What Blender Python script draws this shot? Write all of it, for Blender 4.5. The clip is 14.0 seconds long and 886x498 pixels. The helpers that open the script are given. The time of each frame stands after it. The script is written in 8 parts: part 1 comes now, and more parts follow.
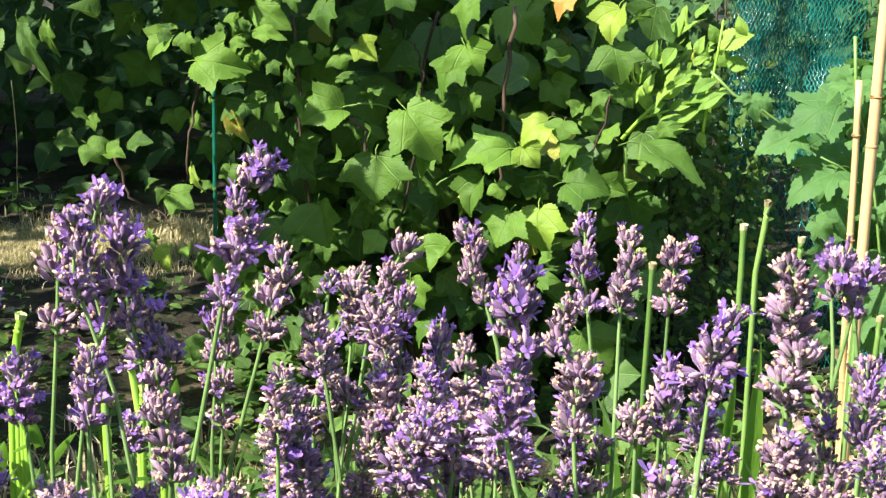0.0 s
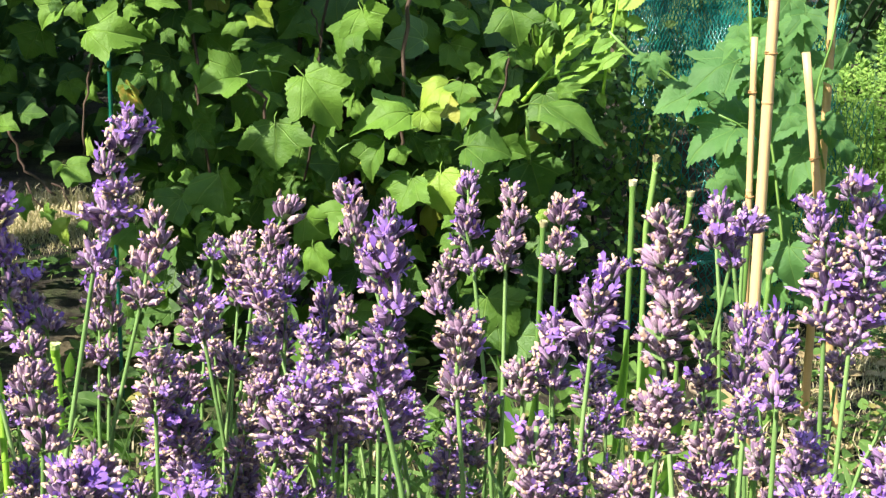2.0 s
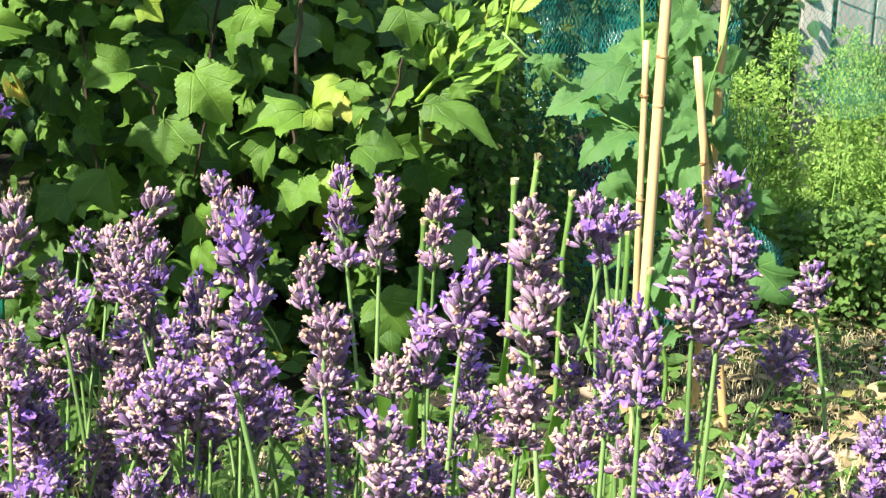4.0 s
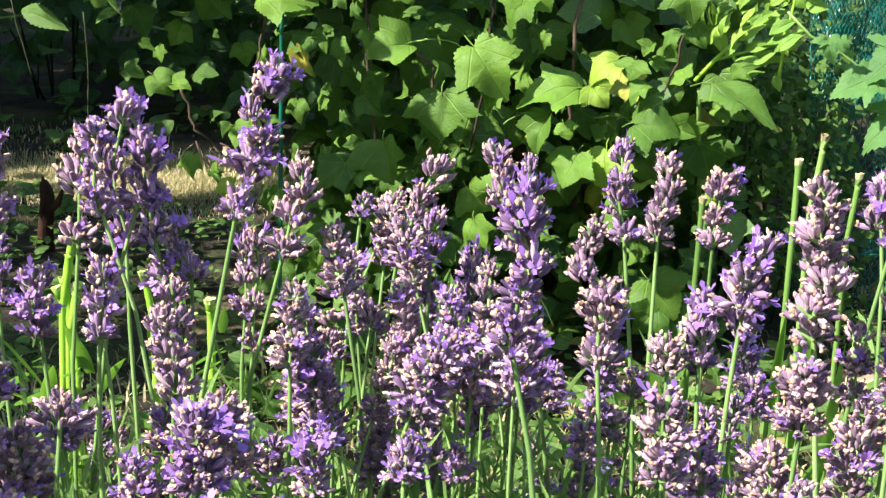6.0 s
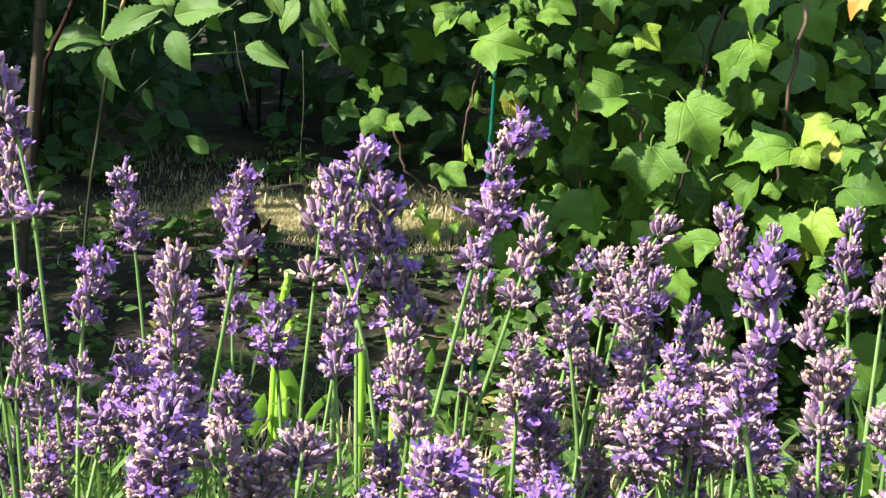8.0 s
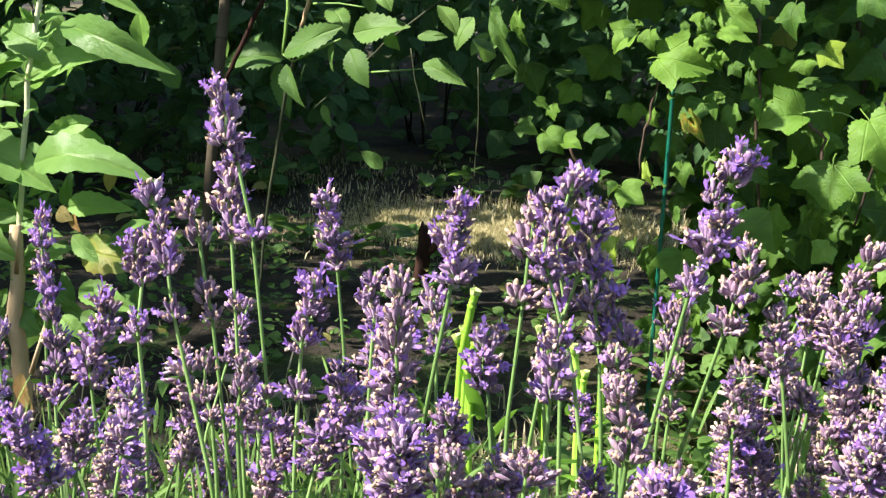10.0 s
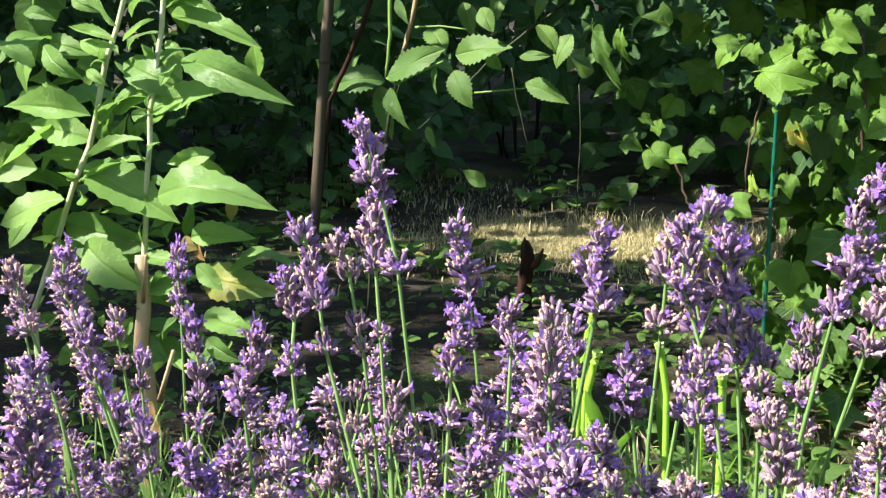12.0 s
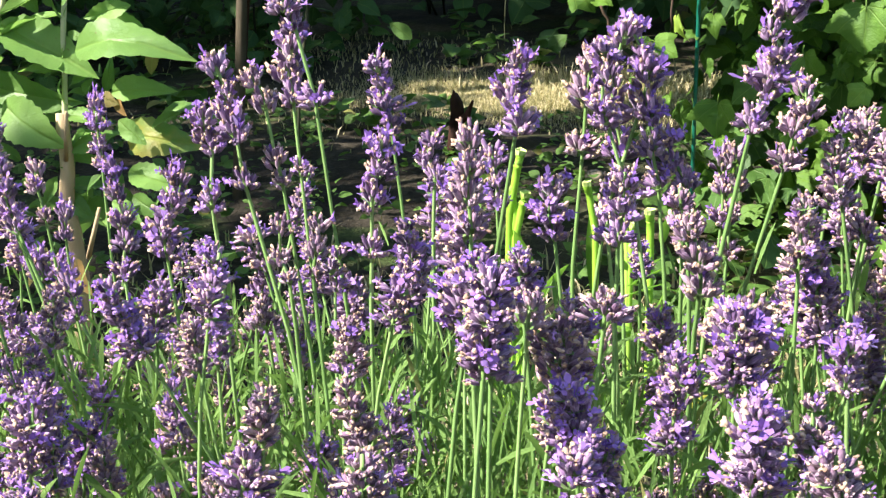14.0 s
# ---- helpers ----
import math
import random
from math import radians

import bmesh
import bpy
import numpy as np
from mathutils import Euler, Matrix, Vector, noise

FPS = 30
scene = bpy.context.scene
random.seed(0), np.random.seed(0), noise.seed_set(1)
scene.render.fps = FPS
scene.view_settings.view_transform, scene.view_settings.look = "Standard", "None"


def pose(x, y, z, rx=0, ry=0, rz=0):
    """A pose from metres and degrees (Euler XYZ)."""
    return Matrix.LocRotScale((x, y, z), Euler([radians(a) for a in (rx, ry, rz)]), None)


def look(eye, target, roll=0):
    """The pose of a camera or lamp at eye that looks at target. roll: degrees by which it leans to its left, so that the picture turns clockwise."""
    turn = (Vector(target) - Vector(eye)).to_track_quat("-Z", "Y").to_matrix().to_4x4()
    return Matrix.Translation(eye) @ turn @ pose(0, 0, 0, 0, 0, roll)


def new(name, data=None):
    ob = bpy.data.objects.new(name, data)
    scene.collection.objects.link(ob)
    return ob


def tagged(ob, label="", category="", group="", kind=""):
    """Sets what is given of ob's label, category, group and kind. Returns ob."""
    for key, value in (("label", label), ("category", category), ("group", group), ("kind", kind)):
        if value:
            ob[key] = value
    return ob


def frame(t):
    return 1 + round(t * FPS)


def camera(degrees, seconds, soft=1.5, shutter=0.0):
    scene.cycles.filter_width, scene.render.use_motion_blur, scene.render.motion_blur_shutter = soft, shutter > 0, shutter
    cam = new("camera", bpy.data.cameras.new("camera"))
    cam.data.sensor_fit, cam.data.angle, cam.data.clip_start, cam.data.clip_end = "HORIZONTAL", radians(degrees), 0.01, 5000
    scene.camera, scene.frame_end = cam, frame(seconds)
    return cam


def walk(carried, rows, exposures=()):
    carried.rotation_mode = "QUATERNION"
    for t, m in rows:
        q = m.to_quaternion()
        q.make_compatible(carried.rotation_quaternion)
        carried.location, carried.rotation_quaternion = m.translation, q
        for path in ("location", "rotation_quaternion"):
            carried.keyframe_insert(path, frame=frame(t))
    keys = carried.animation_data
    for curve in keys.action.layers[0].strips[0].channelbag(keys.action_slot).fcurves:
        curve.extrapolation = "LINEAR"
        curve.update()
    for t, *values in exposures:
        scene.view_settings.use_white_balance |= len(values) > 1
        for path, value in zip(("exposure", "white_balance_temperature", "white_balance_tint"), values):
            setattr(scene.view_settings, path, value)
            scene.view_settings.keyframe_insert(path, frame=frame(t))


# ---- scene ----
cam = camera(31.50, 14.0, soft=1.35)
PATH = [
    (0, (-0.0364, -0.0177, 0.7157), (-0.1305, 1.9329, 0.2841), 1.09),
    (0.5, (-0.0319, -0.0156, 0.7144), (-0.1102, 1.9331, 0.2713), 0.91),
    (1, (-0.0246, -0.0118, 0.7113), (-0.0790, 1.9334, 0.2496), 0.54),
    (1.5, (-0.0195, -0.0115, 0.7089), (-0.0420, 1.9331, 0.2420), 0.58),
    (2, (-0.0145, -0.0106, 0.7083), (-0.0067, 1.9340, 0.2409), 0.30),
    (2.5, (-0.0030, -0.0064, 0.7044), (0.0548, 1.9360, 0.2311), 0.17),
    (2.7, (0.0011, -0.0075, 0.7035), (0.0814, 1.9339, 0.2295), 0.20),
    (3.2, (0.0049, -0.0052, 0.7019), (0.1196, 1.9349, 0.2296), 0.50),
    (3.75, (0.0060, -0.0010, 0.7007), (0.1384, 1.9399, 0.2368), 1.33),
    (4.3, (0.0051, 0.0028, 0.6997), (0.1179, 1.9465, 0.2425), 2.13),
    (4.8, (0.0038, 0.0041, 0.6990), (0.0523, 1.9499, 0.2389), 2.37),
    (5, (0.0000, 0.0000, 0.7000), (-0.0000, 1.9464, 0.2399), 2.60),
    (5.5, (0.0004, 0.0037, 0.6970), (-0.1203, 1.9420, 0.2190), 2.09),
    (6, (-0.0012, 0.0064, 0.6937), (-0.2103, 1.9335, 0.2012), 1.67),
    (6.5, (-0.0024, 0.0046, 0.6922), (-0.2735, 1.9231, 0.1965), 1.90),
    (7, (-0.0126, -0.0041, 0.6971), (-0.3542, 1.9082, 0.2213), 2.55),
    (7.5, (-0.0224, -0.0131, 0.7011), (-0.4233, 1.8922, 0.2439), 3.10),
    (7.7, (-0.0228, -0.0148, 0.7021), (-0.4396, 1.8882, 0.2494), 3.26),
    (9.8, (-0.0531, -0.0332, 0.7110), (-0.6537, 1.8213, 0.2639), 2.86),
    (10, (-0.0550, -0.0349, 0.7123), (-0.6786, 1.8119, 0.2646), 2.69),
    (10.5, (-0.0617, -0.0469, 0.7172), (-0.7310, 1.7847, 0.2730), 2.38),
    (11, (-0.0727, -0.0555, 0.7219), (-0.7800, 1.7630, 0.2829), 1.82),
    (11.5, (-0.0780, -0.0639, 0.7258), (-0.8030, 1.7488, 0.2915), 1.16),
    (12, (-0.0792, -0.0688, 0.7291), (-0.8033, 1.7433, 0.2905), 0.58),
    (12.5, (-0.0861, -0.0716, 0.7256), (-0.7995, 1.7341, 0.2453), 0.15),
    (13, (-0.0881, -0.0738, 0.7181), (-0.7854, 1.7252, 0.1914), -0.51),
    (13.5, (-0.0822, -0.0696, 0.7117), (-0.7514, 1.7269, 0.1416), -0.82),
    (14, (-0.0700, -0.0654, 0.7064), (-0.7044, 1.7333, 0.1046), -0.83),
]
walk(cam, [(t, look(eye, target, roll)) for t, eye, target, roll in PATH],
     exposures=((0.0, 1.50), (5.0, 1.56), (7.0, 1.61), (10.0, 1.60), (12.0, 1.68), (14.0, 1.75)))

# ---- light ----
SUN_AZ, SUN_EL = 232.0, 44.0      # degrees: compass bearing from +y clockwise, height
world = bpy.data.worlds.new("world")
scene.world = world
world.use_nodes = True
_wn = world.node_tree
_sky = _wn.nodes.new("ShaderNodeTexSky")
_sky.sky_type, _sky.sun_disc = "NISHITA", False
_sky.sun_elevation, _sky.sun_rotation = radians(SUN_EL), radians(SUN_AZ)
_wn.links.new(_sky.outputs[0], _wn.nodes["Background"].inputs[0])
_wn.nodes["Background"].inputs[1].default_value = 0.127
sun_way = Vector((math.sin(radians(SUN_AZ)) * math.cos(radians(SUN_EL)), math.cos(radians(SUN_AZ)) * math.cos(radians(SUN_EL)), math.sin(radians(SUN_EL))))
sun = new("sun", bpy.data.lights.new("sun", "SUN"))
sun.data.energy, sun.data.angle, sun.data.color = 4.8, radians(0.53), (1.0, 0.928, 0.86)
sun.matrix_world = look(sun_way * 20, (0, 0, 0))

# ---- materials ----


class Nodes:
    """A material and short ways to add nodes to it."""

    def __init__(self, name):
        self.mat = bpy.data.materials.new(name)
        self.mat.use_nodes = True
        self.tree = self.mat.node_tree
        self.bsdf = self.tree.nodes["Principled BSDF"]
        self.out = self.tree.nodes["Material Output"]

    def put(self, socket, value):
        if isinstance(value, bpy.types.NodeSocket):
            self.tree.links.new(value, socket)
        else:
            socket.default_value = value

    def add(self, kind, *ins, operation=""):
        node = self.tree.nodes.new("ShaderNode" + kind)
        if operation:
            node.operation = operation
        for n, value in enumerate(ins):
            if value is not None:
                self.put(node.inputs[n], value)
        return node

    def math(self, op, *ins):
        return self.add("Math", *ins, operation=op).outputs[0]

    def noise(self, scale, detail=3.0, rough=0.55, where=None, dist=0.0):
        n = self.tree.nodes.new("ShaderNodeTexNoise")
        n.inputs["Scale"].default_value, n.inputs["Detail"].default_value = scale, detail
        n.inputs["Roughness"].default_value, n.inputs["Distortion"].default_value = rough, dist
        if where is not None:
            self.tree.links.new(where, n.inputs["Vector"])
        return n.outputs["Fac"]

    def ramp(self, fac, *stops):
        n = self.add("ValToRGB", fac)
        while len(n.color_ramp.elements) < len(stops):
            n.color_ramp.elements.new(0.5)
        for e, (p, c) in zip(n.color_ramp.elements, stops):
            e.position, e.color = p, (*c, 1.0)
        return n.outputs[0]

    def mix(self, fac, a, b, blend="MIX"):
        n = self.tree.nodes.new("ShaderNodeMix")
        n.data_type, n.blend_type = "RGBA", blend
        for s, v in ((n.inputs[0], fac), (n.inputs[6], a), (n.inputs[7], b)):
            self.put(s, (*v, 1.0) if isinstance(v, tuple) and len(v) == 3 else v)
        return n.outputs[2]

    def bump(self, height, strength, distance):
        n = self.tree.nodes.new("ShaderNodeBump")
        n.inputs["Strength"].default_value, n.inputs["Distance"].default_value = strength, distance
        self.tree.links.new(height, n.inputs["Height"])
        self.tree.links.new(n.outputs[0], self.bsdf.inputs["Normal"])
        return n.outputs[0]

    def coords(self, which="Object"):
        return self.tree.nodes.new("ShaderNodeTexCoord").outputs[which]

    def set(self, colour, rough=0.6, spec=0.5, metal=0.0):
        self.put(self.bsdf.inputs["Base Color"], (*colour, 1.0) if isinstance(colour, tuple) else colour)
        self.put(self.bsdf.inputs["Roughness"], rough)
        self.put(self.bsdf.inputs["Specular IOR Level"], spec)
        self.put(self.bsdf.inputs["Metallic"], metal)

    def let_light_through(self, colour, share):
        t = self.add("BsdfTranslucent")
        self.put(t.inputs[0], colour)
        m = self.add("MixShader", share)
        self.tree.links.new(self.bsdf.outputs[0], m.inputs[1])
        self.tree.links.new(t.outputs[0], m.inputs[2])
        self.tree.links.new(m.outputs[0], self.out.inputs[0])


def leaf_material(name, dark, light, old, veins, share=0.38, rough=0.42, island=False, old_from=0.9, spec=0.32):
    """A living leaf: veins by its own coordinates, blotches, some yellowed leaves, light through the blade.
    veins: 'palm' or 'feather' or ''."""
    m = Nodes(name)
    uv = m.add("SeparateXYZ", m.coords("UV"))
    u, v = uv.outputs[0], uv.outputs[1]
    if island:
        rnd = m.tree.nodes.new("ShaderNodeNewGeometry").outputs["Random Per Island"]
    else:
        rnd = m.tree.nodes.new("ShaderNodeObjectInfo").outputs["Random"]
    au = m.math("ABSOLUTE", u)
    if veins == "palm":
        best = au
        for deg in (40, 78):
            a = radians(deg)
            d = m.math("ABSOLUTE", m.math("SUBTRACT", m.math("MULTIPLY", au, math.cos(a)), m.math("MULTIPLY", v, math.sin(a))))
            best = m.math("MINIMUM", best, d)
        side = m.math("PINGPONG", m.math("ADD", m.math("MULTIPLY", v, 9.0), m.math("MULTIPLY", au, -7.0)), 0.5)
    else:
        best = au
        side = m.math("PINGPONG", m.math("ADD", m.math("MULTIPLY", v, 8.0), m.math("MULTIPLY", au, -9.0)), 0.5)
    main = m.add("MapRange", best, 0.0, 0.022, 1.0, 0.0).outputs[0]
    fine = m.add("MapRange", side, 0.0, 0.12, 0.09, 0.0).outputs[0]
    vein = m.math("MAXIMUM", main, fine) if veins else main
    where = m.add("VectorMath", m.coords("UV"), m.add("CombineXYZ", rnd, m.math("MULTIPLY", rnd, 7.0), 0.0).outputs[0], operation="ADD").outputs[0]
    blot = m.noise(3.0, 4.0, 0.6, where)
    fleck = m.noise(22.0, 3.0, 0.6, where)
    tone = m.math("ADD", m.math("MULTIPLY", rnd, 0.6), m.math("MULTIPLY", blot, 0.55))
    green = m.mix(m.add("MapRange", tone, 0.15, 0.95, 0.0, 1.0).outputs[0], dark, light)
    edge = m.math("SUBTRACT", m.add("MapRange", m.math("FRACT", m.math("MULTIPLY", rnd, 13.7)), old_from, 1.0, 0.0, 1.6).outputs[0],
                  m.math("MULTIPLY", blot, 0.9))
    green = m.mix(m.add("MapRange", edge, 0.0, 0.25, 0.0, 1.0).outputs[0], green, old)
    green = m.mix(m.math("MULTIPLY", m.math("GREATER_THAN", fleck, 0.70), 0.5), green, (0.16, 0.10, 0.04))
    pale = m.mix(m.math("MULTIPLY", vein, 0.26), green, (0.26, 0.40, 0.08))
    m.set(pale, m.math("ADD", rough, m.math("MULTIPLY", fleck, 0.2)), spec)
    height = m.math("ADD", m.math("MULTIPLY", vein, -0.32), m.math("ADD", m.math("MULTIPLY", fleck, 0.35), m.math("MULTIPLY", blot, 0.6)))
    m.bump(height, 0.55, 0.005)
    through_colour = m.mix(0.3, pale, (0.23, 0.44, 0.05), "ADD")
    m.let_light_through(through_colour, share)
    return m.mat


def plain(name, colours, scale=40.0, rough=0.6, spec=0.4, bump=0.3, depth=0.002, stretch=(1, 1, 1), share=0.0, random=0.25):
    """A surface with grain at two sizes; colours: from dark to light."""
    m = Nodes(name)
    where = m.add("Mapping", m.coords(), None, None, stretch).outputs[0]
    fine, broad = m.noise(scale, 4.0, 0.65, where), m.noise(scale / 6, 3.0, 0.5, where)
    rnd = m.tree.nodes.new("ShaderNodeObjectInfo").outputs["Random"]
    fac = m.math("ADD", m.math("ADD", m.math("MULTIPLY", fine, 0.55), m.math("MULTIPLY", broad, 0.55)),
                 m.math("MULTIPLY", m.math("SUBTRACT", rnd, 0.5), random))
    span = [0.3 + 0.45 * n / max(1, len(colours) - 1) for n in range(len(colours))]
    col = m.ramp(fac, *zip(span, colours))
    m.set(col, m.math("ADD", rough - 0.1, m.math("MULTIPLY", fine, 0.2)), spec)
    m.bump(fine, bump, depth)
    if share:
        m.let_light_through(col, share)
    return m.mat


def petal_material(name, colours, share, rough=0.6, scale=260.0, ribs=None):
    """Small parts of flowers, each piece of its own tone. ribs: the colour of the foot of a ribbed tube."""
    m = Nodes(name)
    isl = m.tree.nodes.new("ShaderNodeNewGeometry").outputs["Random Per Island"]
    rnd = m.tree.nodes.new("ShaderNodeObjectInfo").outputs["Random"]
    fine = m.noise(scale, 3.0, 0.6, m.coords())
    fac = m.math("ADD", m.math("MULTIPLY", isl, 0.62), m.math("ADD", m.math("MULTIPLY", fine, 0.45), m.math("MULTIPLY", rnd, 0.15)))
    span = [0.22 + 0.7 * n / max(1, len(colours) - 1) for n in range(len(colours))]
    col = m.ramp(fac, *zip(span, colours))
    height = fine
    if ribs:
        uv = m.add("SeparateXYZ", m.coords("UV"))
        groove = m.math("PINGPONG", m.math("MULTIPLY", uv.outputs[0], 9.0), 0.5)
        foot = m.add("MapRange", m.math("ADD", uv.outputs[1], m.math("MULTIPLY", fine, 0.3)), 0.15, 0.60, 0.65, 0.0).outputs[0]
        col = m.mix(foot, col, ribs)
        col = m.mix(m.add("MapRange", groove, 0.05, 0.35, 0.36, 0.0).outputs[0], col, (0.06, 0.03, 0.085))
        height = m.math("ADD", m.math("MULTIPLY", groove, 1.2), fine)
    m.set(col, rough, 0.25)
    m.bsdf.inputs["Sheen Weight"].default_value = 0.25
    m.bump(height, 0.4, 0.0006)
    if share:
        m.let_light_through(col, share)
    return m.mat


MAT = {
    "calyx": petal_material("lavender_calyx", [(0.092, 0.046, 0.118), (0.228, 0.128, 0.262), (0.395, 0.242, 0.428), (0.59, 0.405, 0.575)], 0.1, ribs=(0.15, 0.125, 0.125)),
    "faded": petal_material("faded_calyx", [(0.112, 0.058, 0.110), (0.268, 0.160, 0.250), (0.435, 0.280, 0.382), (0.61, 0.44, 0.495)], 0.1, ribs=(0.18, 0.155, 0.125)),
    "bead": petal_material("withered_tip", [(0.26, 0.15, 0.105), (0.49, 0.335, 0.235), (0.64, 0.47, 0.34)], 0.12, 0.75),
    "corolla": petal_material("open_corolla", [(0.18, 0.08, 0.37), (0.31, 0.16, 0.54), (0.46, 0.28, 0.68)], 0.35, 0.5),
    "stem": plain("lavender_stem", [(0.10, 0.195, 0.055), (0.18, 0.315, 0.09), (0.28, 0.43, 0.15)], 90, 0.5, 0.4, 0.25, 0.0006, (1, 1, 0.15), 0.12),
    "lav_leaf": leaf_material("lavender_leaf", (0.09, 0.18, 0.045), (0.225, 0.37, 0.095), (0.30, 0.29, 0.11), "", 0.34, 0.5, True, 0.97),
    "currant": leaf_material("currant_leaf", (0.034, 0.090, 0.015), (0.140, 0.265, 0.034), (0.38, 0.42, 0.06), "palm", 0.28, 0.44, False, 0.985, 0.25),
    # darker copy of the currant leaf, the bush's inner shade put into its green
    "currant_shaded": leaf_material("shaded_currant_leaf", (0.030, 0.075, 0.018), (0.080, 0.165, 0.034), (0.30, 0.32, 0.05), "palm", 0.14, 0.42, True, 0.95),
    "hop": leaf_material("hop_leaf", (0.052, 0.145, 0.038), (0.118, 0.260, 0.068), (0.35, 0.36, 0.06), "palm", 0.38, 0.5, False, 0.97),
    "buddleia": leaf_material("buddleia_leaf", (0.088, 0.185, 0.044), (0.235, 0.40, 0.098), (0.40, 0.36, 0.08), "feather", 0.42, 0.36, False, 0.985, 0.35),
    "raspberry": leaf_material("raspberry_leaf", (0.060, 0.135, 0.03), (0.15, 0.27, 0.060), (0.35, 0.33, 0.08), "feather", 0.36, 0.45, False, 0.999),
    "lily": leaf_material("strap_leaf", (0.07, 0.17, 0.02), (0.18, 0.36, 0.04), (0.40, 0.36, 0.06), "", 0.42, 0.4, False, 0.95),
    # leaf greens darkened for the deep shade these plants stand in
    "shade": leaf_material("shade_foliage", (0.030, 0.075, 0.028), (0.078, 0.160, 0.052), (0.20, 0.18, 0.06), "feather", 0.24, 0.55, True, 0.97, 0.15),
    "weed": leaf_material("weed_leaf", (0.035, 0.085, 0.02), (0.14, 0.26, 0.05), (0.30, 0.28, 0.08), "feather", 0.34, 0.45, True, 0.95),
    "feathery": leaf_material("feathery_foliage", (0.12, 0.26, 0.05), (0.40, 0.58, 0.13), (0.26, 0.32, 0.08), "", 0.4, 0.6, True, 0.97),
    "grass": leaf_material("grass_blade", (0.22, 0.21, 0.09), (0.50, 0.43, 0.23), (0.68, 0.58, 0.36), "", 0.35, 0.6, True, 0.40),
    "twig": plain("currant_wood", [(0.025, 0.016, 0.011), (0.065, 0.042, 0.028), (0.13, 0.09, 0.06)], 60, 0.75, 0.3, 0.6, 0.002, (1, 1, 0.3)),
    "bud_stem": plain("pale_shrub_stem", [(0.20, 0.23, 0.11), (0.37, 0.40, 0.21), (0.52, 0.54, 0.33)], 70, 0.6, 0.3, 0.4, 0.001, (1, 1, 0.25)),
    "bark": plain("flaking_bark", [(0.20, 0.13, 0.07), (0.42, 0.30, 0.17), (0.60, 0.47, 0.30)], 35, 0.8, 0.2, 0.9, 0.003, (1, 1, 0.2)),
    "green_stem": plain("green_shoot", [(0.08, 0.17, 0.035), (0.145, 0.275, 0.055), (0.225, 0.38, 0.09)], 60, 0.45, 0.45, 0.2, 0.0008, (1, 1, 0.2), 0.15),
    "lime_stem": plain("lime_cut_stalk", [(0.20, 0.40, 0.03), (0.32, 0.58, 0.06), (0.42, 0.66, 0.12)], 50, 0.45, 0.45, 0.2, 0.0008, (1, 1, 0.15), 0.2),
    "lime_cut": plain("fresh_cut_end", [(0.24, 0.34, 0.08), (0.40, 0.52, 0.14), (0.52, 0.62, 0.22)], 200, 0.7, 0.3, 0.5, 0.001),
    "cut": plain("dried_cut_end", [(0.17, 0.15, 0.07), (0.33, 0.30, 0.15), (0.50, 0.47, 0.28)], 200, 0.8, 0.2, 0.5, 0.001),
    "cane": plain("bamboo", [(0.38, 0.23, 0.085), (0.56, 0.37, 0.16), (0.68, 0.50, 0.26)], 45, 0.42, 0.45, 0.25, 0.001, (1, 1, 0.05)),
    "cane_node": plain("bamboo_node", [(0.26, 0.15, 0.055), (0.44, 0.28, 0.12), (0.58, 0.42, 0.22)], 120, 0.6, 0.3, 0.4, 0.001),
    "old_cane": plain("weathered_wood", [(0.035, 0.027, 0.017), (0.072, 0.057, 0.037), (0.12, 0.098, 0.066)], 45, 0.8, 0.25, 0.5, 0.002, (1, 1, 0.05)),
    "twine": plain("jute_twine", [(0.25, 0.13, 0.05), (0.40, 0.24, 0.10)], 300, 0.9, 0.1, 0.6, 0.001),
    "stake": plain("green_plastic", [(0.005, 0.075, 0.045), (0.008, 0.12, 0.075), (0.02, 0.19, 0.12)], 50, 0.3, 0.5, 0.1, 0.0006),
    "net": plain("green_netting", [(0.005, 0.095, 0.075), (0.010, 0.165, 0.13), (0.03, 0.28, 0.225)], 80, 0.22, 0.7, 0.1, 0.0005, share=0.15),
    # stem colours with the shade of the back put into them
    "shade_stem": plain("shaded_stem", [(0.014, 0.022, 0.010), (0.030, 0.040, 0.018), (0.055, 0.062, 0.03)], 60, 0.7, 0.3, 0.4, 0.001, (1, 1, 0.3)),
    "hay": leaf_material("dry_straw", (0.32, 0.28, 0.13), (0.58, 0.51, 0.30), (0.22, 0.32, 0.09), "", 0.2, 0.7, True, 0.62),
    "board": plain("weathered_board", [(0.11, 0.10, 0.08), (0.24, 0.22, 0.19), (0.38, 0.36, 0.31)], 30, 0.85, 0.2, 0.6, 0.002, (1, 1, 0.06), 0.0, 0.5),
    "stump": plain("rotten_stump", [(0.02, 0.009, 0.006), (0.055, 0.024, 0.015), (0.11, 0.05, 0.03)], 45, 0.85, 0.2, 0.9, 0.004, (1, 1, 0.3)),
}


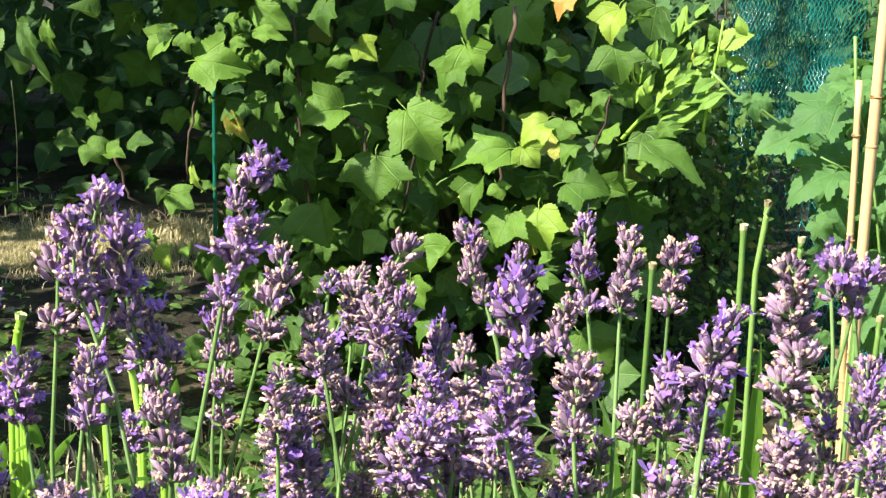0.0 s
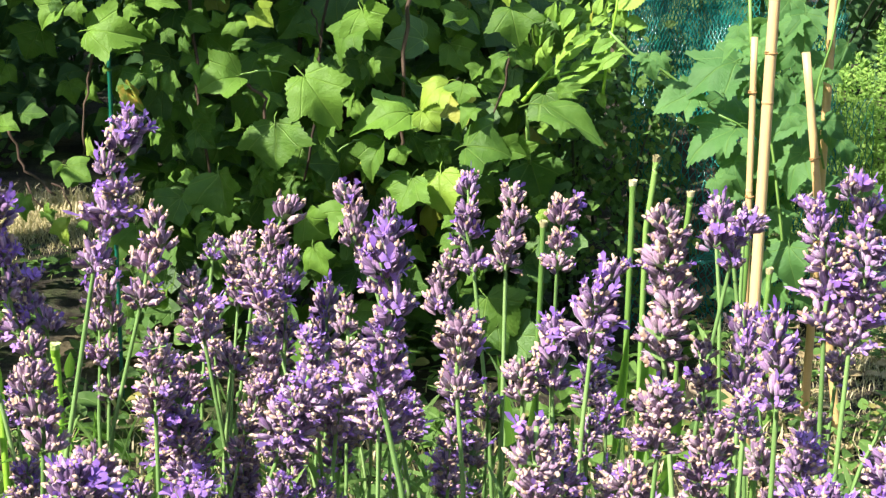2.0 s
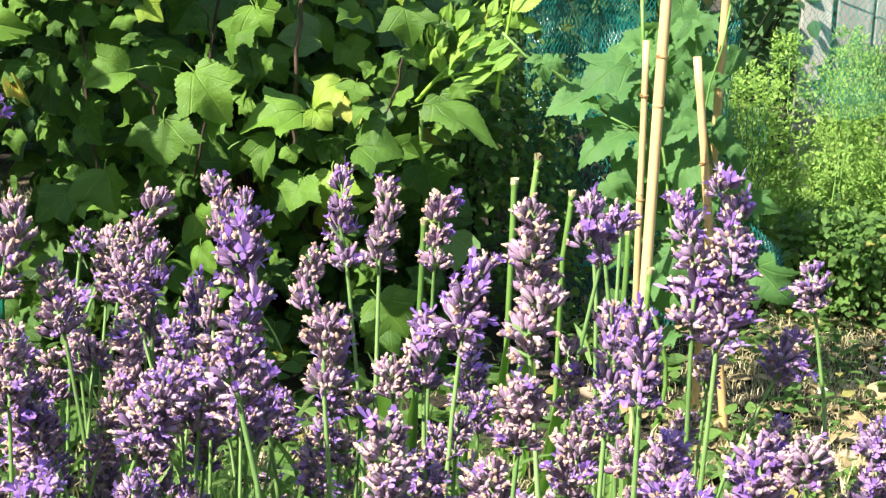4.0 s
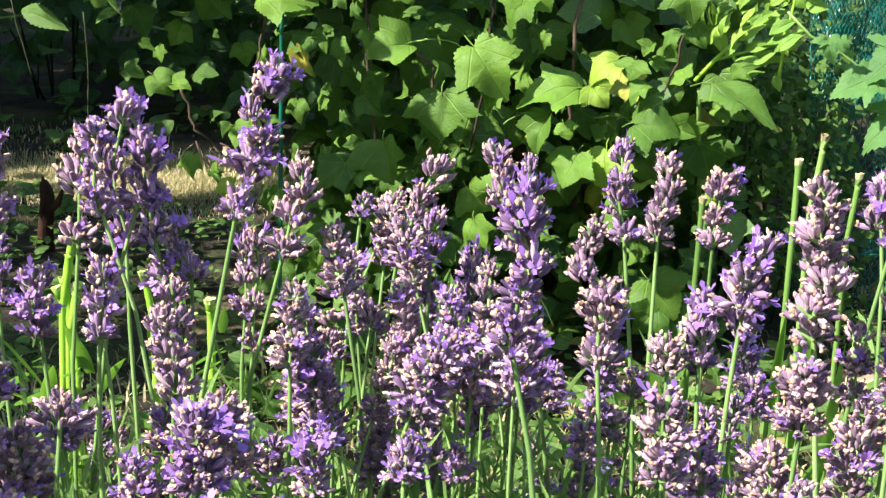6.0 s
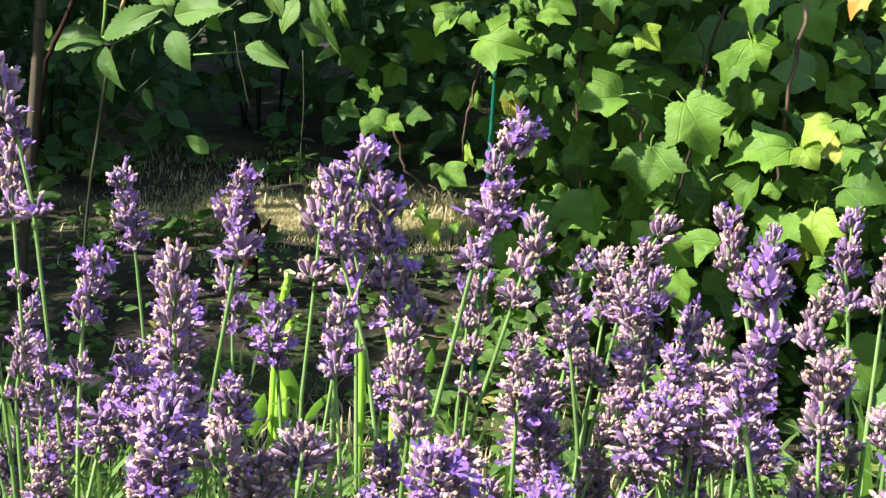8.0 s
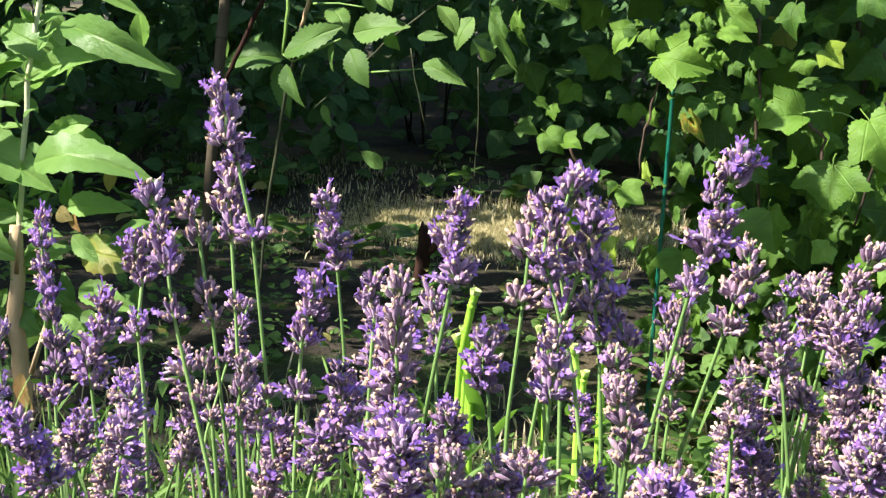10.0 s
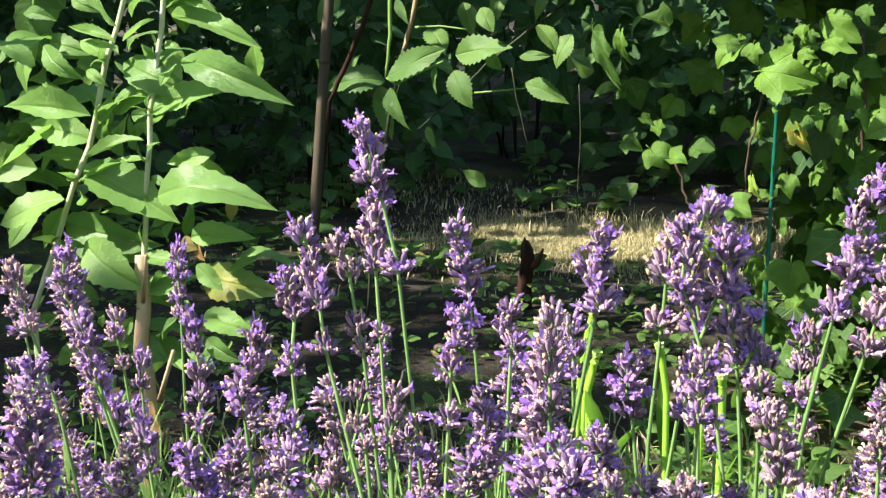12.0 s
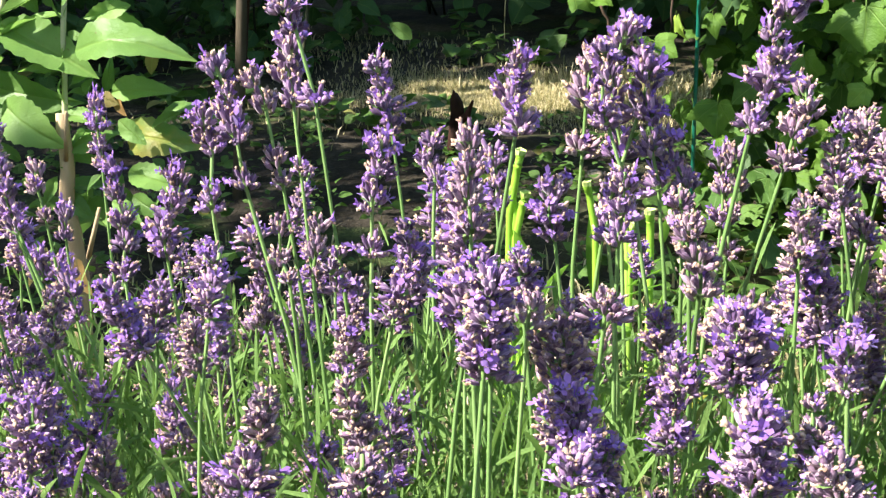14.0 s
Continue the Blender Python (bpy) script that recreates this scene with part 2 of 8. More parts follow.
def ground_material():
    m = Nodes("garden_soil")
    p = m.coords()
    broad, mid, fine = m.noise(0.9, 4, 0.6, p, 0.6), m.noise(9, 5, 0.65, p), m.noise(85, 5, 0.7, p)
    soil = m.ramp(m.math("ADD", m.math("MULTIPLY", mid, 0.5), m.math("MULTIPLY", fine, 0.5)),
                  (0.32, (0.013, 0.011, 0.008)), (0.5, (0.033, 0.028, 0.020)), (0.68, (0.095, 0.080, 0.056)))
    straw = m.ramp(fine, (0.3, (0.20, 0.16, 0.07)), (0.55, (0.42, 0.34, 0.17)), (0.75, (0.56, 0.48, 0.28)))
    moss = m.ramp(fine, (0.3, (0.03, 0.05, 0.015)), (0.7, (0.10, 0.15, 0.04)))
    col = m.mix(m.add("MapRange", broad, 0.54, 0.68, 0.0, 0.4).outputs[0], soil, straw)
    col = m.mix(m.add("MapRange", m.noise(3.1, 4, 0.6, p, 1.0), 0.52, 0.66, 0.0, 0.8).outputs[0], col, moss)
    m.set(col, 0.9, 0.15)
    m.bump(m.math("ADD", m.math("MULTIPLY", mid, 0.6), fine), 0.9, 0.012)
    return m.mat


MAT["soil"] = ground_material()

# ---- ways to build ----
rng = random.Random(11)


def mesh_from(name, verts, faces, mats, slots=None, uvs=None, smooth=True):
    me = bpy.data.meshes.new(name)
    me.from_pydata([tuple(v) for v in verts], [], [tuple(f) for f in faces])
    for mat in mats:
        me.materials.append(mat)
    if slots is not None:
        me.polygons.foreach_set("material_index", np.asarray(slots, dtype=np.int32))
    if uvs is not None:
        layer = me.uv_layers.new(name="blade")
        loops = np.empty(len(me.loops), dtype=np.int32)
        me.loops.foreach_get("vertex_index", loops)
        layer.data.foreach_set("uv", np.asarray(uvs, dtype=np.float32)[loops].ravel())
    me.polygons.foreach_set("use_smooth", np.full(len(me.polygons), smooth))
    me.update()
    return me


def thing(name, place, label, category, group="", kind=""):
    ob = new(name)
    ob.empty_display_size = 0.05
    ob.location = place
    return tagged(ob, label, category, group, kind)


def part_of(name, mesh, parent, m=None, label="", kind=""):
    """A mesh object under a thing or a part; m is its pose in the world."""
    ob = new(name, mesh)
    ob.parent = parent
    up = parent.matrix_basis if parent.parent is None else parent.parent.matrix_basis @ parent.matrix_basis
    ob.matrix_basis = up.inverted() @ (m if m is not None else Matrix())
    return tagged(ob, label, "", "", kind)


class Soup:
    """Gathers verts and faces of one mesh."""

    def __init__(self):
        self.v, self.f, self.s, self.uv = [], [], [], []

    def take(self, verts, faces, slot=0, uvs=None):
        n = len(self.v)
        self.v.extend(verts)
        self.f.extend([tuple(i + n for i in f) for f in faces])
        self.s.extend([slot] * len(faces))
        self.uv.extend(uvs if uvs is not None else [(0.3, 0.3)] * len(verts))

    def mesh(self, name, mats, smooth=True):
        return mesh_from(name, self.v, self.f, mats, self.s, self.uv, smooth)


def frame_on(axis, hint=Vector((0, 0, 1))):
    """Two unit vectors square to axis."""
    a = axis.normalized()
    b = a.cross(hint)
    if b.length < 1e-4:
        b = a.cross(Vector((1, 0, 0)))
    b.normalize()
    return b, a.cross(b)


def tube(points, radii, sides=6, cap=True):
    """A tapered tube along points."""
    verts, faces = [], []
    pts = [Vector(p) for p in points]
    hint = Vector((0.31, 0.17, 0.93))
    for i, p in enumerate(pts):
        ahead = pts[min(i + 1, len(pts) - 1)] - pts[max(i - 1, 0)]
        b, c = frame_on(ahead, hint)
        for k in range(sides):
            a = 2 * math.pi * k / sides
            verts.append(p + (b * math.cos(a) + c * math.sin(a)) * radii[i])
    for i in range(len(pts) - 1):
        for k in range(sides):
            k2 = (k + 1) % sides
            faces.append((i * sides + k, i * sides + k2, (i + 1) * sides + k2, (i + 1) * sides + k))
    if cap:
        faces.append(tuple(range(sides))[::-1])
        faces.append(tuple((len(pts) - 1) * sides + k for k in range(sides)))
    return verts, faces


def bend(a, b, sag=(0, 0, 0), n=8):
    """Points from a to b, bowed by sag in the middle."""
    a, b, sag = Vector(a), Vector(b), Vector(sag)
    return [a.lerp(b, i / (n - 1)) + sag * (4 * (i / (n - 1)) * (1 - i / (n - 1))) for i in range(n)]


def pose_to(place, tip, normal, size=1.0, wide=1.0):
    """A pose that lays local y along tip and local z near normal."""
    y = Vector(tip).normalized()
    x = y.cross(Vector(normal))
    if x.length < 1e-3:
        x = y.cross(Vector((0.3, 0.5, 0.8)))
    x.normalize()
    z = x.cross(y)
    m = Matrix((x, y, z)).transposed().to_4x4()
    return Matrix.Translation(place) @ m @ Matrix.Diagonal((size * wide, size, size, 1))


# ---- leaves ----


def blade(outline, curl=0.25, fold=0.15, wave=0.05, rings=(0.0, 0.5, 1.0), seed=0, heart=(0.0, 0.42)):
    """Verts, faces and own coordinates of a leaf from its outline: a base at the origin, the tip at (0, 1)."""
    r = random.Random(seed)
    ph, ph2 = r.uniform(0, 6), r.uniform(0, 6)
    n = len(outline)
    flat = [heart]
    for q in rings[1:]:
        flat += [(heart[0] + (x - heart[0]) * q, heart[1] + (y - heart[1]) * q) for x, y in outline]
    verts = []
    for x, y in flat:
        z = -curl * (y - 0.35) ** 2 + fold * abs(x) - 0.3 * curl * x * x
        z += wave * math.sin(7 * x + ph) * math.cos(5 * y + ph2)
        verts.append(Vector((x, y, z)))
    faces = [(0, 1 + k, 1 + (k + 1) % n) for k in range(n)]
    for q in range(len(rings) - 2):
        a, b = 1 + q * n, 1 + (q + 1) * n
        faces += [(a + k, b + k, b + (k + 1) % n, a + (k + 1) % n) for k in range(n)]
    return verts, faces, flat


def stalked(leaf, long=0.26, drop=0.20, thick=0.014):
    """A leaf with its stalk, which runs back from the base."""
    verts, faces, flat = leaf
    n = len(verts)
    v, f = tube([Vector((0, 0.10, -0.012)), Vector((0, -0.02, -0.03)), Vector((0.02, -0.5 * long, -0.35 * drop)), Vector((0.03, -long, -drop))], [thick * 0.6, thick, thick, thick * 1.2], 4, False)
    return verts + v, faces + [tuple(i + n for i in q) for q in f], flat + [(0.0, 0.2)] * len(v)


def smooth_step(points, n):
    """n points evenly by index along a closed chain of straight pieces."""
    out = []
    for i in range(n):
        s = i / n * len(points)
        k = int(s)
        (x0, y0), (x1, y1) = points[k], points[(k + 1) % len(points)]
        out.append((x0 + (x1 - x0) * (s - k), y0 + (y1 - y0) * (s - k)))
    return out


def toothed(points, teeth, depth):
    """Teeth along a closed outline."""
    pts = smooth_step(points, teeth * 2)
    cx, cy = 0.0, 0.42
    return [(cx + (x - cx) * (1 + (depth if i % 2 else -depth * 0.4)), cy + (y - cy) * (1 + (depth if i % 2 else -depth * 0.4))) for i, (x, y) in enumerate(pts)]


def mirror(half):
    return half + [(-x, y) for x, y in half[::-1] if x > 1e-6]


def currant_outline(seed):
    """Three pointed lobes and two small ones at the base."""
    r = random.Random(seed)
    w, k, point = r.uniform(0.92, 1.10), r.uniform(0.9, 1.1), r.uniform(0.66, 0.78)
    half = [(0.0, 0.05), (0.09, -0.06), (0.24 * w, -0.10), (0.38 * w, -0.05), (0.46 * w, 0.06), (0.52 * w, 0.18), (0.62 * w, 0.32 * k), (point * w, 0.50 * k),
            (0.60 * w, 0.55 * k), (0.48 * w, 0.57), (0.38 * w, 0.60), (0.34, 0.70), (0.25, 0.82), (0.13, 0.95), (0.0, 1.06)]
    return toothed(mirror(half), 42, 0.040)


def hop_outline(seed):
    """Three to five deep pointed lobes with coarse teeth."""
    r = random.Random(seed)
    w, deep = r.uniform(0.88, 1.05), r.uniform(0.33, 0.40)
    half = [(0.0, 0.06), (0.08, -0.08), (0.22 * w, -0.14), (0.42 * w, -0.10), (0.56 * w, 0.00), (0.50 * w, 0.12), (0.44 * w, 0.20), (0.54 * w, 0.34), (0.66 * w, 0.52), (0.72 * w, 0.68),
            (0.56 * w, 0.62), (0.44 * w, 0.57), (deep, 0.56), (deep * 1.02, 0.66), (0.28, 0.80), (0.18, 0.96), (0.07, 1.10), (0.0, 1.18)]
    return toothed(mirror(half), 46, 0.06)


def lance_outline(seed, width=0.17):
    r = random.Random(seed)
    w = width * r.uniform(0.9, 1.12)
    half = [(0.0, 0.0), (0.35 * w, 0.06), (0.8 * w, 0.2), (w, 0.36), (0.92 * w, 0.52), (0.68 * w, 0.70), (0.36 * w, 0.86), (0.0, 1.0)]
    return mirror(half)


def toothed_axis(points, teeth, depth):
    """Teeth square to the midrib, for narrow leaves."""
    pts = smooth_step(points, teeth * 2)
    return [(x * (1 + (depth if i % 2 else -depth)), y) for i, (x, y) in enumerate(pts)]


LEAF = {"currant": [], "hop": [], "buddleia": [], "raspberry": [], "border": [], "fine": [], "currant_low": []}
for s in range(7):
    LEAF["currant"].append(stalked(blade(currant_outline(s), 0.40 + 0.30 * (s % 3), (0.10, 0.30, 0.18, 0.62, 0.06, 0.40, 0.85)[s], 0.08, rings=(0.0, 0.35, 0.7, 1.0), seed=s)))
    LEAF["hop"].append(stalked(blade(hop_outline(s), 0.35 + 0.2 * (s % 3), 0.12 + 0.10 * (s % 3), 0.07, rings=(0.0, 0.35, 0.7, 1.0), seed=s + 20)))
    LEAF["buddleia"].append(blade(toothed_axis(lance_outline(s, 0.21), 19, 0.055), 0.28 + 0.16 * (s % 3), (0.16, 0.42, 0.24, 0.62, 0.30, 0.10, 0.50)[s], 0.075, rings=(0.0, 0.5, 1.0), seed=s + 40))
    LEAF["raspberry"].append(blade(toothed_axis(lance_outline(s, 0.30), 26, 0.08), 0.25 + 0.15 * (s % 3), 0.12 + 0.10 * (s % 3), 0.06, seed=s + 60))
    LEAF["currant_low"].append(blade(smooth_step(currant_outline(s), 22), 0.4, 0.16, 0.08, rings=(0.0, 1.0), seed=s))
    LEAF["fine"].append(blade([(0.0, 0.0), (0.17 + 0.01 * s, 0.35), (0.10, 0.75), (0.0, 1.0), (-0.10, 0.75), (-0.17 - 0.01 * s, 0.35)], 0.3, 0.15, 0.0, rings=(0.0, 1.0), seed=s + 90))
    LEAF["border"].append(blade(lance_outline(s, 0.36), 0.3, 0.15, 0.04, rings=(0.0, 1.0), seed=s + 80))
LEAF_MESH = {k: [mesh_from(k + "_leaf", v, f, [MAT[k]], None, uv) for v, f, uv in LEAF[k]] for k in ("currant", "hop", "buddleia", "raspberry")}


def many_leaves(name, kind, poses, mat):
    """One mesh of many leaves at the given poses."""
    vs, fs, us, n = [], [], [], 0
    base = [(np.array([tuple(v) for v in b[0]]), b[1], np.array(b[2])) for b in LEAF[kind]]
    for i, m in enumerate(poses):
        v, f, u = base[i % len(base)]
        a = np.array(m)
        vs.append(v @ a[:3, :3].T + a[:3, 3])
        fs += [tuple(k + n for k in face) for face in f]
        us.append(u)
        n += len(v)
    return mesh_from(name, np.concatenate(vs), fs, [mat], None, np.concatenate(us))


def toss(r, face, spread):
    """A direction near face."""
    return (Vector(face).normalized() + Vector((r.gauss(0, spread), r.gauss(0, spread), r.gauss(0, spread)))).normalized()


# ---- ground ----


def ground():
    xs = [-60, -30, -15, -8] + [-5 + 0.08 * i for i in range(101)] + [3.1 + 0.5 * i for i in range(6)] + [9, 15, 30, 60]
    ys = [-60, -30, -12, -5, -2] + [-1 + 0.07 * i for i in range(86)] + [5.4, 6.4, 8, 12, 20, 35, 70]
    verts = []
    for y in ys:
        for x in xs:
            z = 0.02 * noise.noise((x * 1.3, y * 1.3, 0)) + 0.014 * noise.noise((x * 5, y * 5, 3)) if abs(x) < 6 and -3 < y < 7 else 0.0
            verts.append((x, y, z))
    w = len(xs)
    faces = [(j * w + i, j * w + i + 1, (j + 1) * w + i + 1, (j + 1) * w + i) for j in range(len(ys) - 1) for i in range(w - 1)]
    ob = new("ground", mesh_from("ground", verts, faces, [MAT["soil"]]))
    return tagged(ob, "bare brown garden soil with dry straw patches", "ground", "", "structure")


def ground_z(x, y):
    return 0.02 * noise.noise((x * 1.3, y * 1.3, 0)) + 0.014 * noise.noise((x * 5, y * 5, 3))


def grass(name, label, spots, mat="grass"):
    """Blades of grass; spots: rows of x, y, half width, half depth, number, height."""
    r = random.Random(5)
    soup = Soup()
    for cx, cy, hw, hd, count, tall in spots:
        for _ in range(count):
            x, y = cx + r.gauss(0, 0.5) * hw, cy + r.gauss(0, 0.5) * hd
            p = Vector((x, y, ground_z(x, y) - 0.004))
            h, a = tall * r.uniform(0.4, 1.1), r.uniform(0, 6.28)
            lean = Vector((math.cos(a), math.sin(a), 0)) * h * r.uniform(0.1, 1.0)
            side = Vector((-math.sin(a), math.cos(a), 0)) * (r.uniform(0.0006, 0.0012) if tall < 0.03 else r.uniform(0.0010, 0.0022))
            q = p + Vector((0, 0, h * 0.6)) + lean * 0.35
            soup.take([p - side, p + side, q + side * 0.8, q - side * 0.8, p + Vector((0, 0, h * r.uniform(0.6, 1.0))) + lean],
                      [(0, 1, 2, 3), (3, 2, 4)], 0, [(0.1, 0), (0.1, 0), (0.1, 0.5), (0.1, 0.5), (0.1, 1)])
    return tagged(new(name, soup.mesh(name, [MAT[mat]])), label, "grass", "", "stuff")


ground()

# ---- lavender ----


def calyx(soup, base, way, length, wide, r, bead, bloom):
    """One ribbed tube of a flower, its withered tip, and now and then an open corolla."""
    b, c = frame_on(way, Vector((r.random(), r.random(), r.random())))
    rings = ((0.0, 0.42), (0.62, 1.0), (1.0, 0.72))
    verts, faces, n = [], [], 5
    for t, k in rings:
        for i in range(n):
            a = 2 * math.pi * i / n
            verts.append(base + way * (length * t) + (b * math.cos(a) + c * math.sin(a)) * (wide * 0.5 * k))
    for j in range(2):
        faces += [(j * n + i, j * n + (i + 1) % n, (j + 1) * n + (i + 1) % n, (j + 1) * n + i) for i in range(n)]
    for i in range(n):
        a = 2 * math.pi * (i + 0.5) / n
        verts.append(base + way * (length * r.uniform(1.08, 1.26)) + (b * math.cos(a) + c * math.sin(a)) * (wide * r.uniform(0.34, 0.62)))
        faces.append((2 * n + i, 2 * n + (i + 1) % n, 3 * n + i))
    faces.append(tuple(2 * n + i for i in range(n)))
    rings += ((1.1, 0.0),)
    soup.take(verts, faces, 0, [(i / n, t) for t, k in rings for i in range(n)])
    top = base + way * length
    for _ in range(r.choice((1, 1, 2)) if bead else 0):
        k = r.uniform(0.5, 0.95)
        w = (way + Vector((r.gauss(0, 0.4), r.gauss(0, 0.4), r.gauss(0.1, 0.35)))).normalized()
        start = top - way * 0.0004 + (b * r.gauss(0, 0.0005) + c * r.gauss(0, 0.0005))
        v2 = [start]
        for t, q in ((0.0007, 0.00095), (0.0025, 0.00122)):
            for i in range(5):
                a = 2 * math.pi * i / 5 + t * 900
                v2.append(start + w * (t * k * r.uniform(0.8, 1.2)) + (b * math.cos(a) + c * math.sin(a)) * (q * k * r.uniform(0.55, 1.3)))
        v2.append(start + w * (0.0038 * k))
        f2 = [(0, 1 + i, 1 + (i + 1) % 5) for i in range(5)]
        f2 += [(1 + i, 1 + (i + 1) % 5, 6 + (i + 1) % 5, 6 + i) for i in range(5)]
        f2 += [(6 + i, 6 + (i + 1) % 5, 11) for i in range(5)]
        soup.take(v2, f2, 1)
    if bloom:
        throat = top + way * r.uniform(0.0010, 0.0026)
        size = r.uniform(0.0017, 0.0034)
        v3, f3 = [top - way * 0.0006], []
        for i in range(5):
            a = 2 * math.pi * i / 5 + r.uniform(-0.35, 0.35)
            lift = r.gauss(0.0010, 0.0018)
            long = (1.15 if i < 2 else 0.85) * r.uniform(0.6, 1.2)
            for da, q, up in ((-0.45, 0.45, 0.0), (-0.50, 0.95, 0.7), (0.05, 1.15, 1.0), (0.50, 0.90, 0.6), (0.45, 0.45, 0.0)):
                v3.append(throat + (b * math.cos(a + da) + c * math.sin(a + da)) * (size * q * long) + way * (lift * up))
            o = 1 + 5 * i
            f3 += [(0, o, o + 4), (o, o + 1, o + 3, o + 4), (o + 1, o + 2, o + 3)]
        soup.take(v3, f3, 2)


def whorl_mesh(seed, count, spread, blooms, skin="calyx", fat=1.0):
    """A ring of flowers about the stem, in metres, the stem along z. spread: degrees off the stem; fat: how much wider the ring is."""
    r = random.Random(seed)
    soup = Soup()
    for i in range(count):
        a = 2 * math.pi * (i * 0.382 + r.uniform(-0.05, 0.05))
        inner = i > count * 0.6
        off = radians(spread * (0.5 if inner else 1.0) + r.gauss(0, 15))
        way = Vector((math.cos(a) * math.sin(off), math.sin(a) * math.sin(off), math.cos(off)))
        out = (0.0022 if inner else 0.0034) + (fat - 1.0) * (0.0035 if inner else 0.0088) * r.uniform(0.75, 1.1)
        base = Vector((math.cos(a) * out, math.sin(a) * out, r.uniform(-0.0034, 0.0022) * (1 + 1.4 * (fat - 1.0)) + (0.0022 if inner else 0.0)))
        calyx(soup, base, way, r.uniform(0.0046, 0.0064), r.uniform(0.0026, 0.0034), r, r.random() < 0.76, r.random() < blooms)
    for i in range(4):
        a = r.uniform(0, 6.28)
        out = Vector((math.cos(a), math.sin(a), 0.25))
        side = Vector((-math.sin(a), math.cos(a), 0)) * 0.0022
        soup.take([Vector((0, 0, -0.002)) - side * 0.4, Vector((0, 0, -0.002)) + side * 0.4, out * 0.004 + side, out * 0.0068, out * 0.004 - side],
                  [(0, 1, 2, 4), (4, 2, 3)], 3)
    return soup.mesh("whorl", [MAT[skin], MAT["bead"], MAT["corolla"], MAT["stem"]])


WHORL = {}
for kind, first, count, spread in (("low", 0, 23, 54), ("mid", 20, 22, 45), ("top", 40, 16, 32)):
    WHORL[kind, "fresh"] = [whorl_mesh(first + s, count, spread, (0.15, 0.27, 0.46)[s % 3]) for s in range(6)]
    WHORL[kind, "fresh wide"] = [whorl_mesh(first + s + 120, round(count * 1.4), spread, (0.10, 0.20, 0.32)[s % 3], "calyx", 1.3) for s in range(5)]
    WHORL[kind, "spent wide"] = [whorl_mesh(first + s + 180, round(count * 1.4), spread, (0.03, 0.08, 0.14)[s % 3], "faded", 1.3) for s in range(5)]
    WHORL[kind, "spent"] = [whorl_mesh(first + s + 60, count, spread, (0.02, 0.05, 0.12)[s % 3], "faded") for s in range(6)]


def flower_stem(plant, base, top, low, wide=0.022, whorls=5, gap=0.0, seed=0, thick=0.0013):
    """One flowering stem of a plant: from base to the head's lower end low and its upper end top. gap: the share of the head
    left bare above its lowest whorl."""
    r = random.Random(seed)
    base, top, low = Vector(base), Vector(top), Vector(low)
    axis = (top - low).normalized()
    length = (top - low).length
    soup = Soup()
    mid = low - axis * (low - base).length * 0.45
    pts = []
    for i in range(9):
        t = i / 8
        pts.append(base * (1 - t) ** 2 + mid * (2 * t * (1 - t)) + low * t * t)
    pts.append(top - axis * 0.006)
    soup.take(*tube(pts, [thick * (1.25 - 0.45 * i / 9) for i in range(10)], 5), 0)
    for _ in range(r.choice((0, 1, 2))):
        t = r.uniform(0.2, 0.8)
        p = base.lerp(low, t)
        add_strap(soup, p, toss(r, (0, 0, 1.0), 0.4), r.uniform(0.02, 0.04), 0.0022, 1, r)
    stem = part_of("flower_stem", soup.mesh("flower_stem", [MAT["stem"], MAT["lav_leaf"]]), plant)
    state = r.choice(("fresh", "fresh", "fresh", "spent", "spent"))
    if whorls > 2 and not gap:
        whorls = max(whorls, round(length / 0.0105))
    for i in range(whorls):
        t = i / max(1, whorls - 1)
        if gap and i:
            t = gap + (1 - gap) * (i - 1) / max(1, whorls - 2)
        p = low + axis * (0.004 + (length - 0.015) * t)
        kind = "top" if i == whorls - 1 else ("low" if i < 2 else "mid")
        size = wide / 0.0195 * (0.80 if kind == "top" else 1.0) * r.uniform(0.80, 1.15)
        look_of = state
        if size > 1.27:
            look_of, size = state + " wide", size / 1.24
        p = p + Vector((r.gauss(0, 0.0012), r.gauss(0, 0.0012), r.gauss(0, 0.0015)))
        lean = (axis + Vector((r.gauss(0, 0.17), r.gauss(0, 0.17), 0))).normalized()
        b, c = frame_on(lean, Vector((math.cos(seed * 1.7 + i * 2.4), math.sin(seed * 1.7 + i * 2.4), 0.1)))
        m = Matrix((b, c, lean)).transposed().to_4x4()
        step = (length - 0.015) * (1 - gap) / max(1, whorls - 1)
        tall = max(0.85, min(1.12, step / (0.0125 * size))) * size
        part_of("whorl", r.choice(WHORL[kind, look_of]), stem, Matrix.Translation(p) @ m @ Matrix.Diagonal((size, size, tall, 1)))
    return stem


def add_strap(soup, base, way, length, wide, slot, r):
    """A narrow leaf that bends over."""
    side = frame_on(way, Vector((r.gauss(0, 1), r.gauss(0, 1), 0.2)))[0]
    down = Vector((0, 0, -1))
    verts, uvs = [], []
    for t, k in ((0, 0.5), (0.35, 1.0), (0.7, 0.8)):
        p = base + way * length * t + down * (length * 0.25 * t * t)
        lift = way.cross(side) * (wide * 0.2 * k)
        verts += [p - side * wide * k + lift, p, p + side * wide * k + lift]
        uvs += [(-0.2, t), (0, t), (0.2, t)]
    verts.append(base + way * length + down * length * 0.25)
    uvs.append((0, 1))
    faces = [(0, 1, 4, 3), (1, 2, 5, 4), (3, 4, 7, 6), (4, 5, 8, 7), (6, 7, 9), (7, 8, 9)]
    soup.take(verts, faces, slot, uvs)


